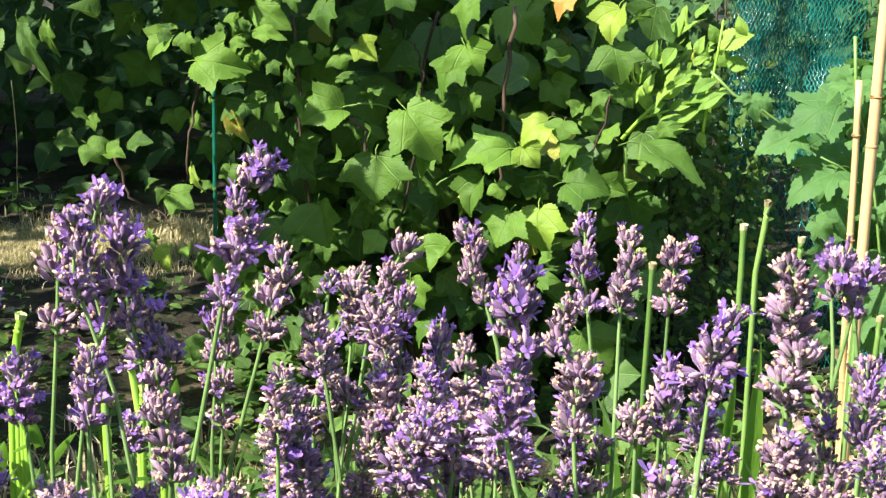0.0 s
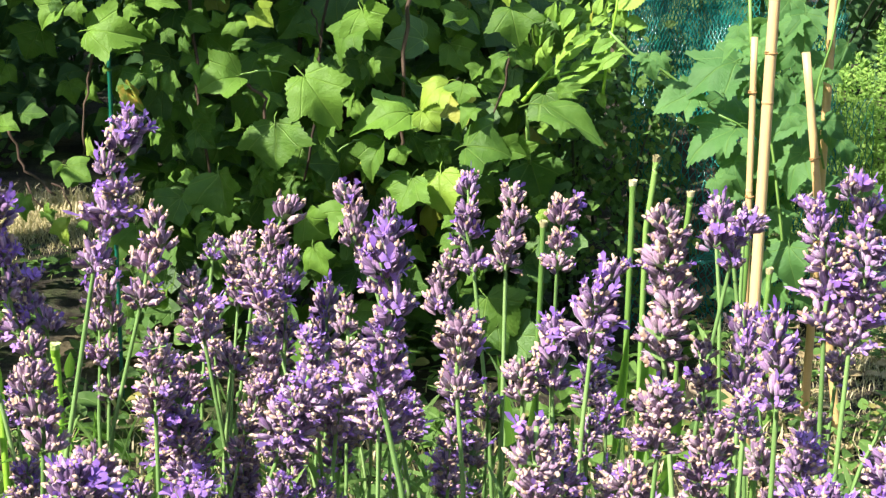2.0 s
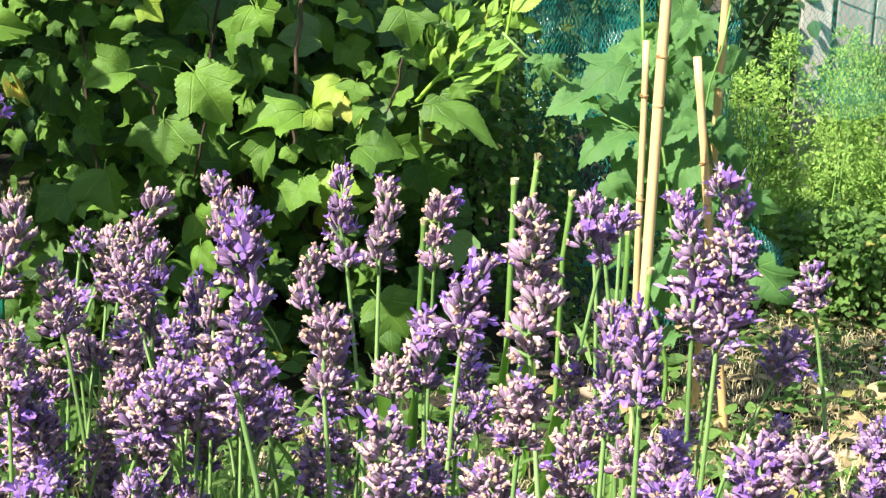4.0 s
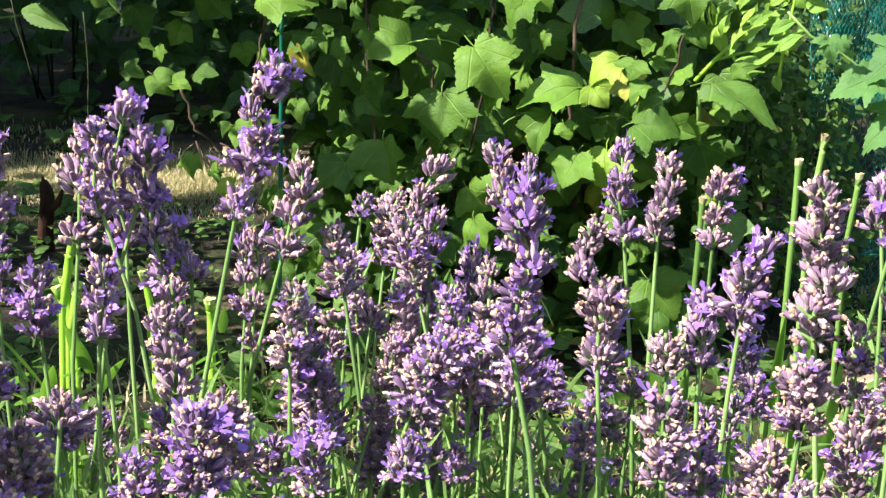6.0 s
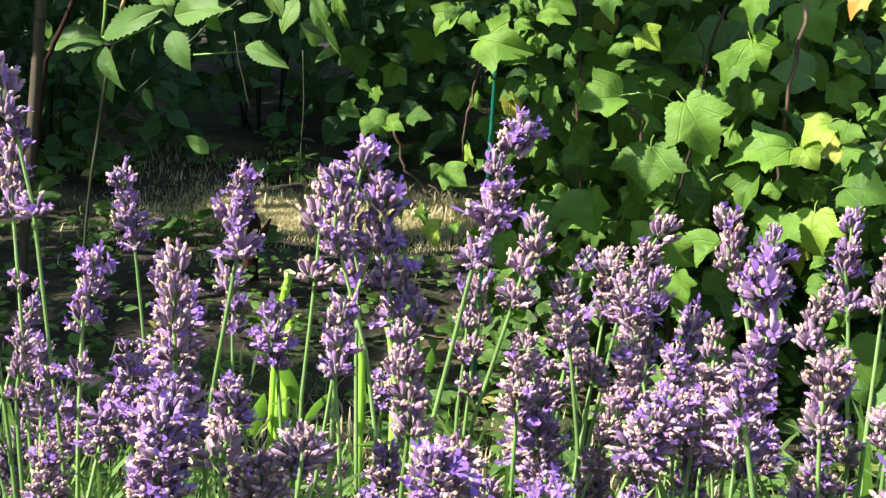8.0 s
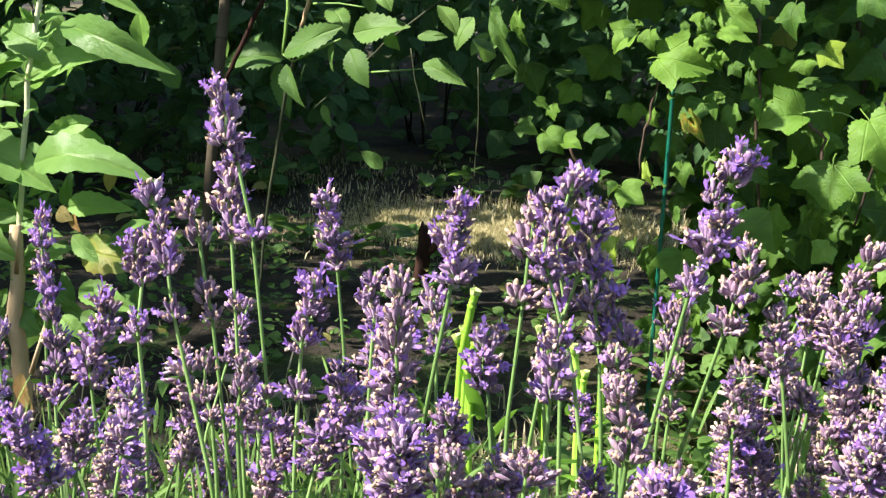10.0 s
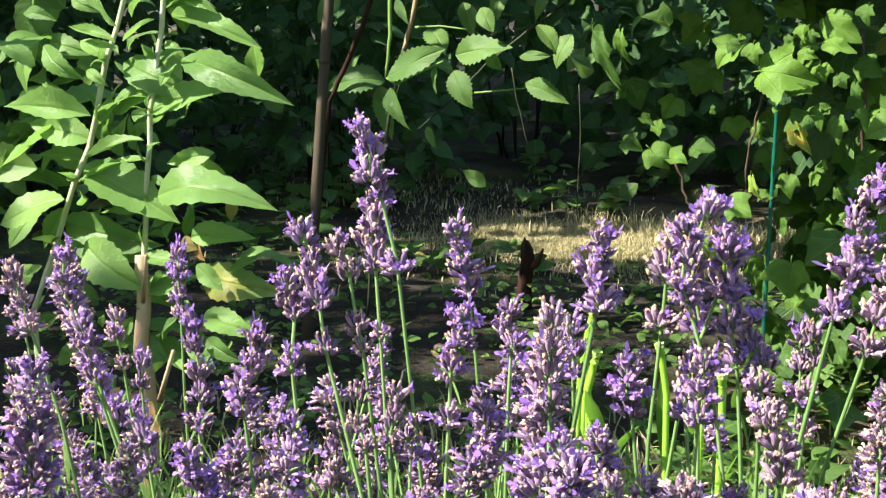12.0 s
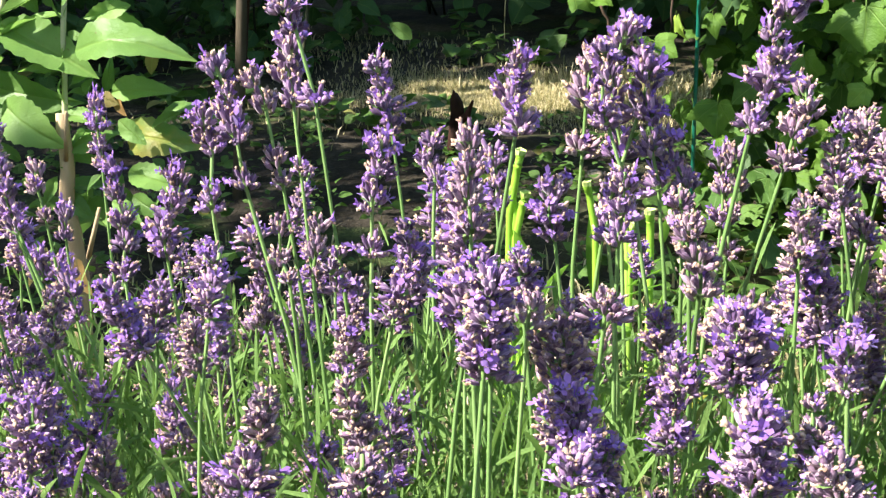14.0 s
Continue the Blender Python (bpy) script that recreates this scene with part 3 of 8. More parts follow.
def leafy_base(plant, centre, half, count, seed, tall=0.22):
    """The grey-green narrow leaves and short shoots at the foot of a plant."""
    r = random.Random(seed)
    soup = Soup()
    cx, cy = centre
    for _ in range(count):
        x, y = cx + r.gauss(0, 0.45) * half[0], cy + r.gauss(0, 0.45) * half[1]
        z = r.uniform(0.0, 1.0) ** 0.8 * tall
        add_strap(soup, Vector((x, y, z)), toss(r, (0, 0, 1), 0.45), r.uniform(0.03, 0.06), r.uniform(0.0009, 0.0021), 0, r)
    part_of("foliage", soup.mesh("foliage", [MAT["lav_leaf"]]), plant, None, "narrow green leaves and young shoots", "stuff")

# ---- the lavender plants ----
PLANT_LABEL = "lavender plant in full purple bloom with withered cream tips"
PLANTS = [thing("lavender_plant", p, PLANT_LABEL, "lavender", "lavender row in the bed")
          for p in ((-0.72, 0.88, 0.0), (-0.36, 0.78, 0.0), (-0.05, 0.80, 0.0), (0.20, 0.75, 0.0))]


def spike(n, base, top, low, wide, whorls, gap, seed):
    flower_stem(PLANTS[n], base, top, low, wide, whorls, gap, seed)


spike(2, (-0.117, 0.800, 0.010), (-0.147, 0.800, 0.506), (-0.139, 0.800, 0.460), 0.0244, 4, 0.00, 11)
spike(2, (-0.129, 0.897, 0.010), (-0.153, 0.950, 0.489), (-0.156, 0.950, 0.468), 0.0185, 2, 0.00, 13)
spike(2, (-0.124, 0.936, 0.010), (-0.136, 1.009, 0.480), (-0.149, 1.009, 0.451), 0.0234, 3, 0.00, 14)
spike(2, (0.038, 0.794, 0.010), (0.068, 0.790, 0.429), (0.067, 0.790, 0.400), 0.0153, 3, 0.00, 28)
spike(2, (0.004, 0.634, 0.010), (0.023, 0.544, 0.513), (0.023, 0.544, 0.471), 0.0230, 4, 0.00, 29)
spike(1, (-0.307, 0.658, 0.010), (-0.283, 0.592, 0.490), (-0.289, 0.592, 0.455), 0.0310, 3, 0.00, 34)
spike(1, (-0.287, 0.623, 0.010), (-0.261, 0.539, 0.477), (-0.262, 0.539, 0.445), 0.0280, 3, 0.00, 35)
spike(1, (-0.283, 0.685, 0.010), (-0.253, 0.634, 0.444), (-0.258, 0.634, 0.407), 0.0310, 3, 0.00, 37)
spike(2, (-0.145, 0.743, 0.010), (-0.194, 0.712, 0.435), (-0.176, 0.712, 0.391), 0.0297, 4, 0.00, 38)
spike(2, (-0.164, 0.765, 0.010), (-0.077, 0.746, 0.466), (-0.095, 0.746, 0.418), 0.0310, 4, 0.00, 39)
spike(2, (-0.063, 0.779, 0.010), (-0.062, 0.767, 0.466), (-0.067, 0.767, 0.421), 0.0292, 3, 0.00, 40)
spike(2, (-0.111, 0.821, 0.010), (-0.128, 0.832, 0.453), (-0.131, 0.832, 0.426), 0.0255, 2, 0.00, 41)
spike(2, (-0.169, 0.755, 0.010), (-0.154, 0.731, 0.491), (-0.154, 0.731, 0.441), 0.0221, 5, 0.00, 42)
spike(2, (-0.104, 0.796, 0.010), (-0.119, 0.795, 0.398), (-0.122, 0.795, 0.361), 0.0248, 4, 0.00, 43)
spike(2, (-0.134, 0.853, 0.010), (-0.163, 0.881, 0.433), (-0.162, 0.881, 0.394), 0.0238, 3, 0.00, 44)
spike(2, (-0.145, 0.800, 0.010), (-0.181, 0.800, 0.382), (-0.177, 0.800, 0.352), 0.0253, 3, 0.00, 45)
spike(2, (-0.120, 0.768, 0.010), (-0.142, 0.750, 0.436), (-0.144, 0.750, 0.401), 0.0234, 3, 0.00, 46)
spike(2, (-0.082, 0.735, 0.010), (-0.091, 0.700, 0.426), (-0.092, 0.700, 0.400), 0.0245, 3, 0.00, 47)
spike(2, (0.000, 0.865, 0.010), (0.018, 0.900, 0.403), (0.017, 0.900, 0.378), 0.0202, 2, 0.00, 48)
spike(0, (-0.737, 0.958, 0.010), (-0.848, 1.001, 0.434), (-0.826, 1.001, 0.324), 0.0277, 7, 0.00, 50)
spike(1, (-0.422, 0.677, 0.010), (-0.433, 0.622, 0.469), (-0.443, 0.622, 0.423), 0.0243, 4, 0.00, 66)
spike(1, (-0.414, 0.793, 0.010), (-0.443, 0.800, 0.397), (-0.432, 0.800, 0.357), 0.0272, 4, 0.00, 67)
spike(1, (-0.373, 0.740, 0.010), (-0.367, 0.718, 0.438), (-0.378, 0.718, 0.395), 0.0283, 3, 0.00, 68)
spike(1, (-0.340, 0.738, 0.010), (-0.332, 0.715, 0.496), (-0.333, 0.715, 0.400), 0.0310, 8, 0.00, 69)
spike(0, (-0.621, 0.698, 0.010), (-0.585, 0.600, 0.486), (-0.588, 0.600, 0.405), 0.0310, 6, 0.00, 73)
spike(0, (-0.752, 0.893, 0.010), (-0.774, 0.900, 0.320), (-0.763, 0.900, 0.264), 0.0309, 4, 0.00, 74)
spike(0, (-0.844, 1.023, 0.010), (-0.982, 1.100, 0.398), (-0.967, 1.100, 0.329), 0.0306, 4, 0.30, 75)
spike(0, (-0.591, 0.795, 0.010), (-0.544, 0.750, 0.400), (-0.549, 0.750, 0.357), 0.0272, 3, 0.00, 78)
spike(1, (-0.263, 0.676, 0.010), (-0.229, 0.620, 0.469), (-0.231, 0.620, 0.449), 0.0266, 2, 0.00, 80)
spike(1, (-0.311, 0.728, 0.010), (-0.299, 0.700, 0.459), (-0.295, 0.700, 0.421), 0.0236, 4, 0.00, 81)
spike(1, (-0.292, 0.676, 0.010), (-0.267, 0.620, 0.463), (-0.269, 0.620, 0.439), 0.0272, 2, 0.00, 82)
spike(1, (-0.303, 0.890, 0.010), (-0.285, 0.950, 0.391), (-0.284, 0.950, 0.355), 0.0175, 4, 0.00, 83)
spike(1, (-0.463, 0.793, 0.010), (-0.501, 0.800, 0.377), (-0.497, 0.800, 0.347), 0.0257, 3, 0.00, 84)
spike(3, (0.063, 0.667, 0.010), (0.083, 0.623, 0.504), (0.080, 0.623, 0.462), 0.0261, 5, 0.00, 91)
spike(3, (0.140, 0.741, 0.010), (0.116, 0.736, 0.484), (0.120, 0.736, 0.445), 0.0204, 4, 0.00, 92)
spike(3, (0.139, 0.735, 0.010), (0.125, 0.726, 0.450), (0.119, 0.726, 0.397), 0.0278, 5, 0.00, 93)
spike(3, (0.165, 0.699, 0.010), (0.158, 0.671, 0.460), (0.153, 0.671, 0.426), 0.0241, 4, 0.00, 94)
spike(3, (0.187, 0.665, 0.010), (0.185, 0.620, 0.480), (0.183, 0.620, 0.439), 0.0297, 4, 0.00, 95)
spike(3, (0.250, 0.750, 0.010), (0.240, 0.750, 0.487), (0.224, 0.750, 0.456), 0.0253, 3, 0.00, 96)
spike(3, (0.198, 0.652, 0.010), (0.196, 0.600, 0.489), (0.198, 0.600, 0.457), 0.0211, 3, 0.00, 97)
spike(3, (0.244, 0.782, 0.010), (0.252, 0.800, 0.510), (0.258, 0.800, 0.482), 0.0212, 3, 0.00, 98)
spike(3, (0.148, 0.607, 0.010), (0.129, 0.530, 0.491), (0.130, 0.530, 0.475), 0.0260, 2, 0.00, 99)
spike(2, (-0.136, 0.695, 0.010), (-0.164, 0.639, 0.464), (-0.165, 0.639, 0.431), 0.0310, 3, 0.00, 100)
spike(3, (0.211, 0.815, 0.010), (0.217, 0.850, 0.449), (0.215, 0.850, 0.422), 0.0195, 3, 0.00, 101)
spike(3, (0.193, 0.782, 0.010), (0.192, 0.800, 0.428), (0.190, 0.800, 0.402), 0.0263, 2, 0.00, 102)
spike(3, (0.137, 0.665, 0.010), (0.117, 0.620, 0.503), (0.116, 0.620, 0.473), 0.0144, 3, 0.00, 103)
spike(0, (-0.693, 0.791, 0.010), (-0.673, 0.744, 0.343), (-0.684, 0.744, 0.301), 0.0302, 4, 0.00, 104)
spike(0, (-0.646, 0.899, 0.010), (-0.621, 0.909, 0.311), (-0.621, 0.909, 0.261), 0.0299, 4, 0.00, 106)
spike(1, (-0.385, 0.720, 0.010), (-0.391, 0.687, 0.414), (-0.394, 0.687, 0.377), 0.0253, 4, 0.00, 107)
spike(1, (-0.392, 0.790, 0.010), (-0.400, 0.795, 0.326), (-0.402, 0.795, 0.283), 0.0290, 4, 0.00, 108)
spike(1, (-0.286, 0.614, 0.010), (-0.256, 0.525, 0.508), (-0.261, 0.525, 0.452), 0.0252, 7, 0.00, 109)
spike(1, (-0.301, 0.767, 0.010), (-0.283, 0.760, 0.413), (-0.281, 0.760, 0.377), 0.0245, 4, 0.00, 110)
spike(1, (-0.271, 0.804, 0.010), (-0.245, 0.816, 0.389), (-0.242, 0.816, 0.353), 0.0257, 4, 0.00, 111)
spike(2, (-0.137, 0.673, 0.010), (-0.165, 0.604, 0.471), (-0.166, 0.604, 0.427), 0.0283, 5, 0.00, 112)
spike(2, (-0.130, 0.789, 0.010), (-0.161, 0.784, 0.433), (-0.157, 0.784, 0.394), 0.0254, 5, 0.00, 113)
spike(1, (-0.376, 0.635, 0.010), (-0.379, 0.556, 0.427), (-0.382, 0.556, 0.391), 0.0217, 4, 0.00, 114)
spike(1, (-0.260, 0.631, 0.010), (-0.229, 0.550, 0.449), (-0.226, 0.550, 0.407), 0.0249, 5, 0.00, 115)
spike(1, (-0.321, 0.598, 0.010), (-0.307, 0.500, 0.428), (-0.308, 0.500, 0.396), 0.0310, 3, 0.00, 116)
spike(0, (-0.590, 0.698, 0.010), (-0.539, 0.600, 0.386), (-0.547, 0.600, 0.329), 0.0310, 5, 0.00, 117)
spike(0, (-0.589, 0.731, 0.010), (-0.542, 0.650, 0.345), (-0.546, 0.650, 0.306), 0.0296, 3, 0.00, 118)
spike(1, (-0.384, 0.631, 0.010), (-0.389, 0.550, 0.395), (-0.391, 0.550, 0.362), 0.0300, 3, 0.00, 119)
spike(1, (-0.403, 0.728, 0.010), (-0.418, 0.700, 0.334), (-0.417, 0.700, 0.294), 0.0266, 3, 0.00, 120)
spike(2, (-0.157, 0.670, 0.010), (-0.192, 0.600, 0.451), (-0.193, 0.600, 0.395), 0.0237, 6, 0.00, 121)
spike(2, (-0.124, 0.638, 0.010), (-0.147, 0.550, 0.452), (-0.149, 0.550, 0.402), 0.0289, 5, 0.00, 122)
spike(2, (-0.099, 0.670, 0.010), (-0.118, 0.600, 0.470), (-0.116, 0.600, 0.433), 0.0225, 4, 0.00, 123)
spike(2, (-0.095, 0.605, 0.010), (-0.112, 0.500, 0.455), (-0.110, 0.500, 0.427), 0.0283, 3, 0.00, 124)
spike(1, (-0.373, 0.760, 0.010), (-0.375, 0.750, 0.322), (-0.377, 0.750, 0.295), 0.0206, 3, 0.00, 125)
spike(1, (-0.451, 0.728, 0.010), (-0.481, 0.700, 0.404), (-0.481, 0.700, 0.368), 0.0232, 3, 0.00, 126)
spike(1, (-0.475, 0.728, 0.010), (-0.515, 0.700, 0.343), (-0.513, 0.700, 0.306), 0.0273, 3, 0.00, 127)
spike(1, (-0.474, 0.826, 0.010), (-0.514, 0.850, 0.341), (-0.512, 0.850, 0.300), 0.0234, 4, 0.00, 128)


def head(n, rows, foot):
    """A flowering stem whose whorls stand apart; rows: x, y, z and width of each whorl from the top down; foot: a lower point of its stem."""
    plant = PLANTS[n]
    r = random.Random(round(rows[0][0] * 7919) + round(rows[0][2] * 1009))
    at = [Vector(q[:3]) for q in rows]
    foot = Vector(foot)
    way = (at[-1] - foot).normalized()
    base = Vector((foot.x - way.x * 0.5 * foot.z, foot.y + 0.03, 0.0))
    top = at[0] + Vector((0, 0, rows[0][3] * 0.2))
    pts = [base, base.lerp(foot, 0.5), foot] + [foot.lerp(at[-1], k / 4) for k in range(1, 4)] + at[::-1] + [top]
    soup = Soup()
    soup.take(*tube(pts, [0.0014 - 0.0005 * i / len(pts) for i in range(len(pts))], 6), 0)
    for _ in range(r.choice((0, 1, 1, 2))):
        p = base.lerp(at[-1], r.uniform(0.3, 0.8))
        add_strap(soup, p, toss(r, (0, 0, 1.0), 0.4), r.uniform(0.025, 0.045), 0.0022, 1, r)
    stem = part_of("flower_stem", soup.mesh("flower_stem", [MAT["stem"], MAT["lav_leaf"]]), plant)
    state = r.choice(("fresh", "fresh", "fresh", "spent"))
    for i, (p, q) in enumerate(zip(at, rows)):
        ahead = (at[max(0, i - 1)] - at[min(len(at) - 1, i + 1)] if len(at) > 1 else way).normalized()
        lean = (ahead * 0.5 + way * 0.6 + Vector((r.gauss(0, 0.12), r.gauss(0, 0.12), 0.3))).normalized()
        b, c = frame_on(lean, Vector((r.gauss(0, 1), r.gauss(0, 1), 0.1)))
        m = Matrix((b, c, lean)).transposed().to_4x4()
        kind = "top" if i == 0 and q[3] < 0.015 else ("mid" if i < 2 else "low")
        size = q[3] / (0.0135 if kind == "top" else 0.0185)
        step = (at[i] - at[i + 1]).length if i + 1 < len(at) else 0.014
        tall = size * max(0.9, min(1.3, step / (0.0115 * size)))
        part_of("whorl", r.choice(WHORL[kind, state]), stem, Matrix.Translation(p - lean * 0.0045 * size) @ m @ Matrix.Diagonal((size, size, tall, 1)))


head(1, ((-0.468, 0.772, 0.594, 0.0132), (-0.467, 0.781, 0.583, 0.0195), (-0.462, 0.771, 0.571, 0.0234), (-0.459, 0.777, 0.558, 0.0188), (-0.444, 0.770, 0.516, 0.0234),), (-0.428, 0.775, 0.367))
head(1, ((-0.467, 0.787, 0.542, 0.0221), (-0.473, 0.796, 0.526, 0.0236), (-0.466, 0.787, 0.512, 0.0202), (-0.465, 0.792, 0.465, 0.0124),), (-0.456, 0.790, 0.357))
head(1, ((-0.482, 0.720, 0.541, 0.0208), (-0.476, 0.719, 0.528, 0.0146), (-0.477, 0.720, 0.517, 0.0168), (-0.470, 0.716, 0.508, 0.0235), (-0.470, 0.724, 0.474, 0.0175),), (-0.444, 0.720, 0.384))
head(1, ((-0.462, 0.725, 0.534, 0.0153), (-0.456, 0.727, 0.521, 0.0187), (-0.449, 0.724, 0.489, 0.0164), (-0.447, 0.727, 0.475, 0.0130),), (-0.436, 0.730, 0.382))
head(1, ((-0.492, 0.719, 0.511, 0.0146), (-0.494, 0.725, 0.500, 0.0158), (-0.486, 0.719, 0.494, 0.0146), (-0.487, 0.715, 0.463, 0.0173),), (-0.486, 0.720, 0.427))
head(1, ((-0.440, 0.707, 0.454, 0.0116), (-0.445, 0.716, 0.432, 0.0156), (-0.435, 0.705, 0.423, 0.0115),), (-0.434, 0.710, 0.389))
head(1, ((-0.418, 0.711, 0.455, 0.0128), (-0.418, 0.709, 0.443, 0.0160), (-0.423, 0.712, 0.426, 0.0122),), (-0.420, 0.710, 0.392))
head(1, ((-0.488, 0.978, 0.495, 0.0229), (-0.484, 0.982, 0.480, 0.0199), (-0.483, 0.980, 0.468, 0.0260), (-0.479, 0.982, 0.450, 0.0207),), (-0.471, 0.980, 0.392))
head(1, ((-0.411, 0.885, 0.465, 0.0186), (-0.414, 0.881, 0.453, 0.0192), (-0.407, 0.876, 0.443, 0.0150),), (-0.410, 0.880, 0.404))
head(1, ((-0.310, 0.747, 0.550, 0.0163), (-0.314, 0.757, 0.538, 0.0195), (-0.318, 0.752, 0.529, 0.0217), (-0.312, 0.748, 0.514, 0.0245),), (-0.327, 0.752, 0.425))
head(1, ((-0.291, 0.835, 0.534, 0.0222), (-0.294, 0.831, 0.514, 0.0266), (-0.296, 0.833, 0.483, 0.0266),), (-0.301, 0.830, 0.404))
head(1, ((-0.282, 0.875, 0.542, 0.0205), (-0.287, 0.867, 0.513, 0.0196), (-0.286, 0.868, 0.494, 0.0244), (-0.283, 0.875, 0.473, 0.0273),), (-0.280, 0.870, 0.416))
head(1, ((-0.261, 0.846, 0.529, 0.0211), (-0.262, 0.853, 0.502, 0.0246), (-0.258, 0.845, 0.482, 0.0204), (-0.254, 0.852, 0.457, 0.0246),), (-0.248, 0.850, 0.397))
head(1, ((-0.230, 0.952, 0.448, 0.0149), (-0.230, 0.955, 0.429, 0.0171), (-0.230, 0.954, 0.409, 0.0216),), (-0.232, 0.950, 0.366))
head(0, ((-0.717, 0.820, 0.485, 0.0147), (-0.716, 0.816, 0.471, 0.0166), (-0.717, 0.816, 0.461, 0.0178), (-0.715, 0.820, 0.450, 0.0230),), (-0.679, 0.820, 0.345))
head(0, ((-0.696, 0.800, 0.446, 0.0231), (-0.685, 0.795, 0.435, 0.0192), (-0.690, 0.805, 0.419, 0.0226), (-0.682, 0.800, 0.407, 0.0218),), (-0.657, 0.800, 0.342))
head(0, ((-0.748, 1.020, 0.440, 0.0183), (-0.746, 1.015, 0.426, 0.0198), (-0.746, 1.015, 0.409, 0.0206), (-0.743, 1.012, 0.396, 0.0166),), (-0.745, 1.018, 0.319))
head(0, ((-0.664, 0.898, 0.423, 0.0175), (-0.662, 0.897, 0.406, 0.0182), (-0.659, 0.899, 0.387, 0.0203), (-0.658, 0.899, 0.369, 0.0224), (-0.664, 0.904, 0.346, 0.0219),), (-0.658, 0.900, 0.285))
head(0, ((-0.768, 0.955, 0.402, 0.0149), (-0.762, 0.946, 0.390, 0.0177), (-0.759, 0.949, 0.366, 0.0148),), (-0.750, 0.950, 0.300))
head(0, ((-0.737, 0.946, 0.370, 0.0148), (-0.744, 0.952, 0.352, 0.0171), (-0.745, 0.956, 0.318, 0.0149),), (-0.739, 0.950, 0.283))
head(0, ((-0.744, 0.796, 0.472, 0.0193), (-0.743, 0.803, 0.455, 0.0175), (-0.734, 0.798, 0.439, 0.0218),), (-0.712, 0.800, 0.372))
head(1, ((-0.525, 0.744, 0.466, 0.0192), (-0.534, 0.753, 0.447, 0.0229), (-0.539, 0.748, 0.433, 0.0257), (-0.537, 0.746, 0.421, 0.0233),), (-0.533, 0.750, 0.367))
head(0, ((-0.706, 0.859, 0.366, 0.0201), (-0.707, 0.857, 0.357, 0.0221), (-0.685, 0.859, 0.344, 0.0221), (-0.679, 0.859, 0.323, 0.0168),), (-0.668, 0.860, 0.298))
head(2, ((-0.162, 0.740, 0.591, 0.0190), (-0.165, 0.742, 0.583, 0.0220), (-0.174, 0.738, 0.571, 0.0144), (-0.169, 0.736, 0.560, 0.0195), (-0.173, 0.736, 0.551, 0.0247), (-0.175, 0.736, 0.544, 0.0184), (-0.182, 0.741, 0.525, 0.0214),), (-0.202, 0.741, 0.420))
head(1, ((-0.223, 0.948, 0.451, 0.0141), (-0.221, 0.954, 0.432, 0.0186), (-0.224, 0.950, 0.413, 0.0156), (-0.225, 0.952, 0.385, 0.0208),), (-0.227, 0.950, 0.340))
head(2, ((-0.164, 0.806, 0.529, 0.0157), (-0.161, 0.795, 0.521, 0.0217), (-0.166, 0.794, 0.510, 0.0229), (-0.170, 0.796, 0.491, 0.0236),), (-0.191, 0.800, 0.411))
head(2, ((-0.102, 0.899, 0.515, 0.0217), (-0.111, 0.901, 0.499, 0.0183), (-0.115, 0.903, 0.487, 0.0141),), (-0.126, 0.900, 0.452))
head(2, ((-0.103, 0.898, 0.484, 0.0140), (-0.106, 0.906, 0.468, 0.0205), (-0.105, 0.894, 0.443, 0.0160),), (-0.107, 0.900, 0.416))
head(2, ((-0.083, 0.934, 0.449, 0.0189), (-0.083, 0.927, 0.434, 0.0188),), (-0.084, 0.930, 0.400))
head(2, ((0.004, 0.912, 0.527, 0.0171), (0.004, 0.901, 0.515, 0.0162), (0.003, 0.913, 0.499, 0.0199), (0.007, 0.910, 0.481, 0.0227),), (0.018, 0.907, 0.376))
head(2, ((0.030, 0.906, 0.523, 0.0184), (0.031, 0.901, 0.511, 0.0204), (0.028, 0.896, 0.498, 0.0217), (0.027, 0.906, 0.484, 0.0212),), (0.026, 0.900, 0.405))
head(2, ((-0.066, 0.849, 0.535, 0.0179), (-0.060, 0.845, 0.525, 0.0171), (-0.063, 0.851, 0.511, 0.0186), (-0.055, 0.850, 0.499, 0.0152),), (-0.046, 0.850, 0.467))
head(2, ((0.069, 1.000, 0.493, 0.0257), (0.067, 0.996, 0.474, 0.0194), (0.065, 0.995, 0.460, 0.0233),), (0.064, 1.000, 0.403))
head(3, ((0.159, 0.951, 0.503, 0.0178),), (0.165, 0.950, 0.443))
head(3, ((0.178, 0.949, 0.497, 0.0185),), (0.178, 0.950, 0.443))
head(1, ((-0.272, 0.846, 0.551, 0.0211), (-0.264, 0.849, 0.534, 0.0205), (-0.261, 0.853, 0.521, 0.0193), (-0.265, 0.853, 0.503, 0.0253),), (-0.285, 0.850, 0.436))
head(1, ((-0.282, 0.820, 0.543, 0.0192), (-0.280, 0.819, 0.530, 0.0198), (-0.282, 0.818, 0.511, 0.0223), (-0.279, 0.817, 0.502, 0.0210),), (-0.260, 0.820, 0.439))
head(1, ((-0.250, 0.856, 0.483, 0.0220), (-0.247, 0.859, 0.468, 0.0201), (-0.238, 0.855, 0.458, 0.0193),), (-0.239, 0.860, 0.413))
head(3, ((0.185, 0.725, 0.565, 0.0175), (0.194, 0.731, 0.551, 0.0194), (0.193, 0.727, 0.539, 0.0210), (0.194, 0.725, 0.528, 0.0249), (0.194, 0.729, 0.515, 0.0273), (0.191, 0.729, 0.501, 0.0279), (0.189, 0.729, 0.489, 0.0250),), (0.186, 0.729, 0.419))
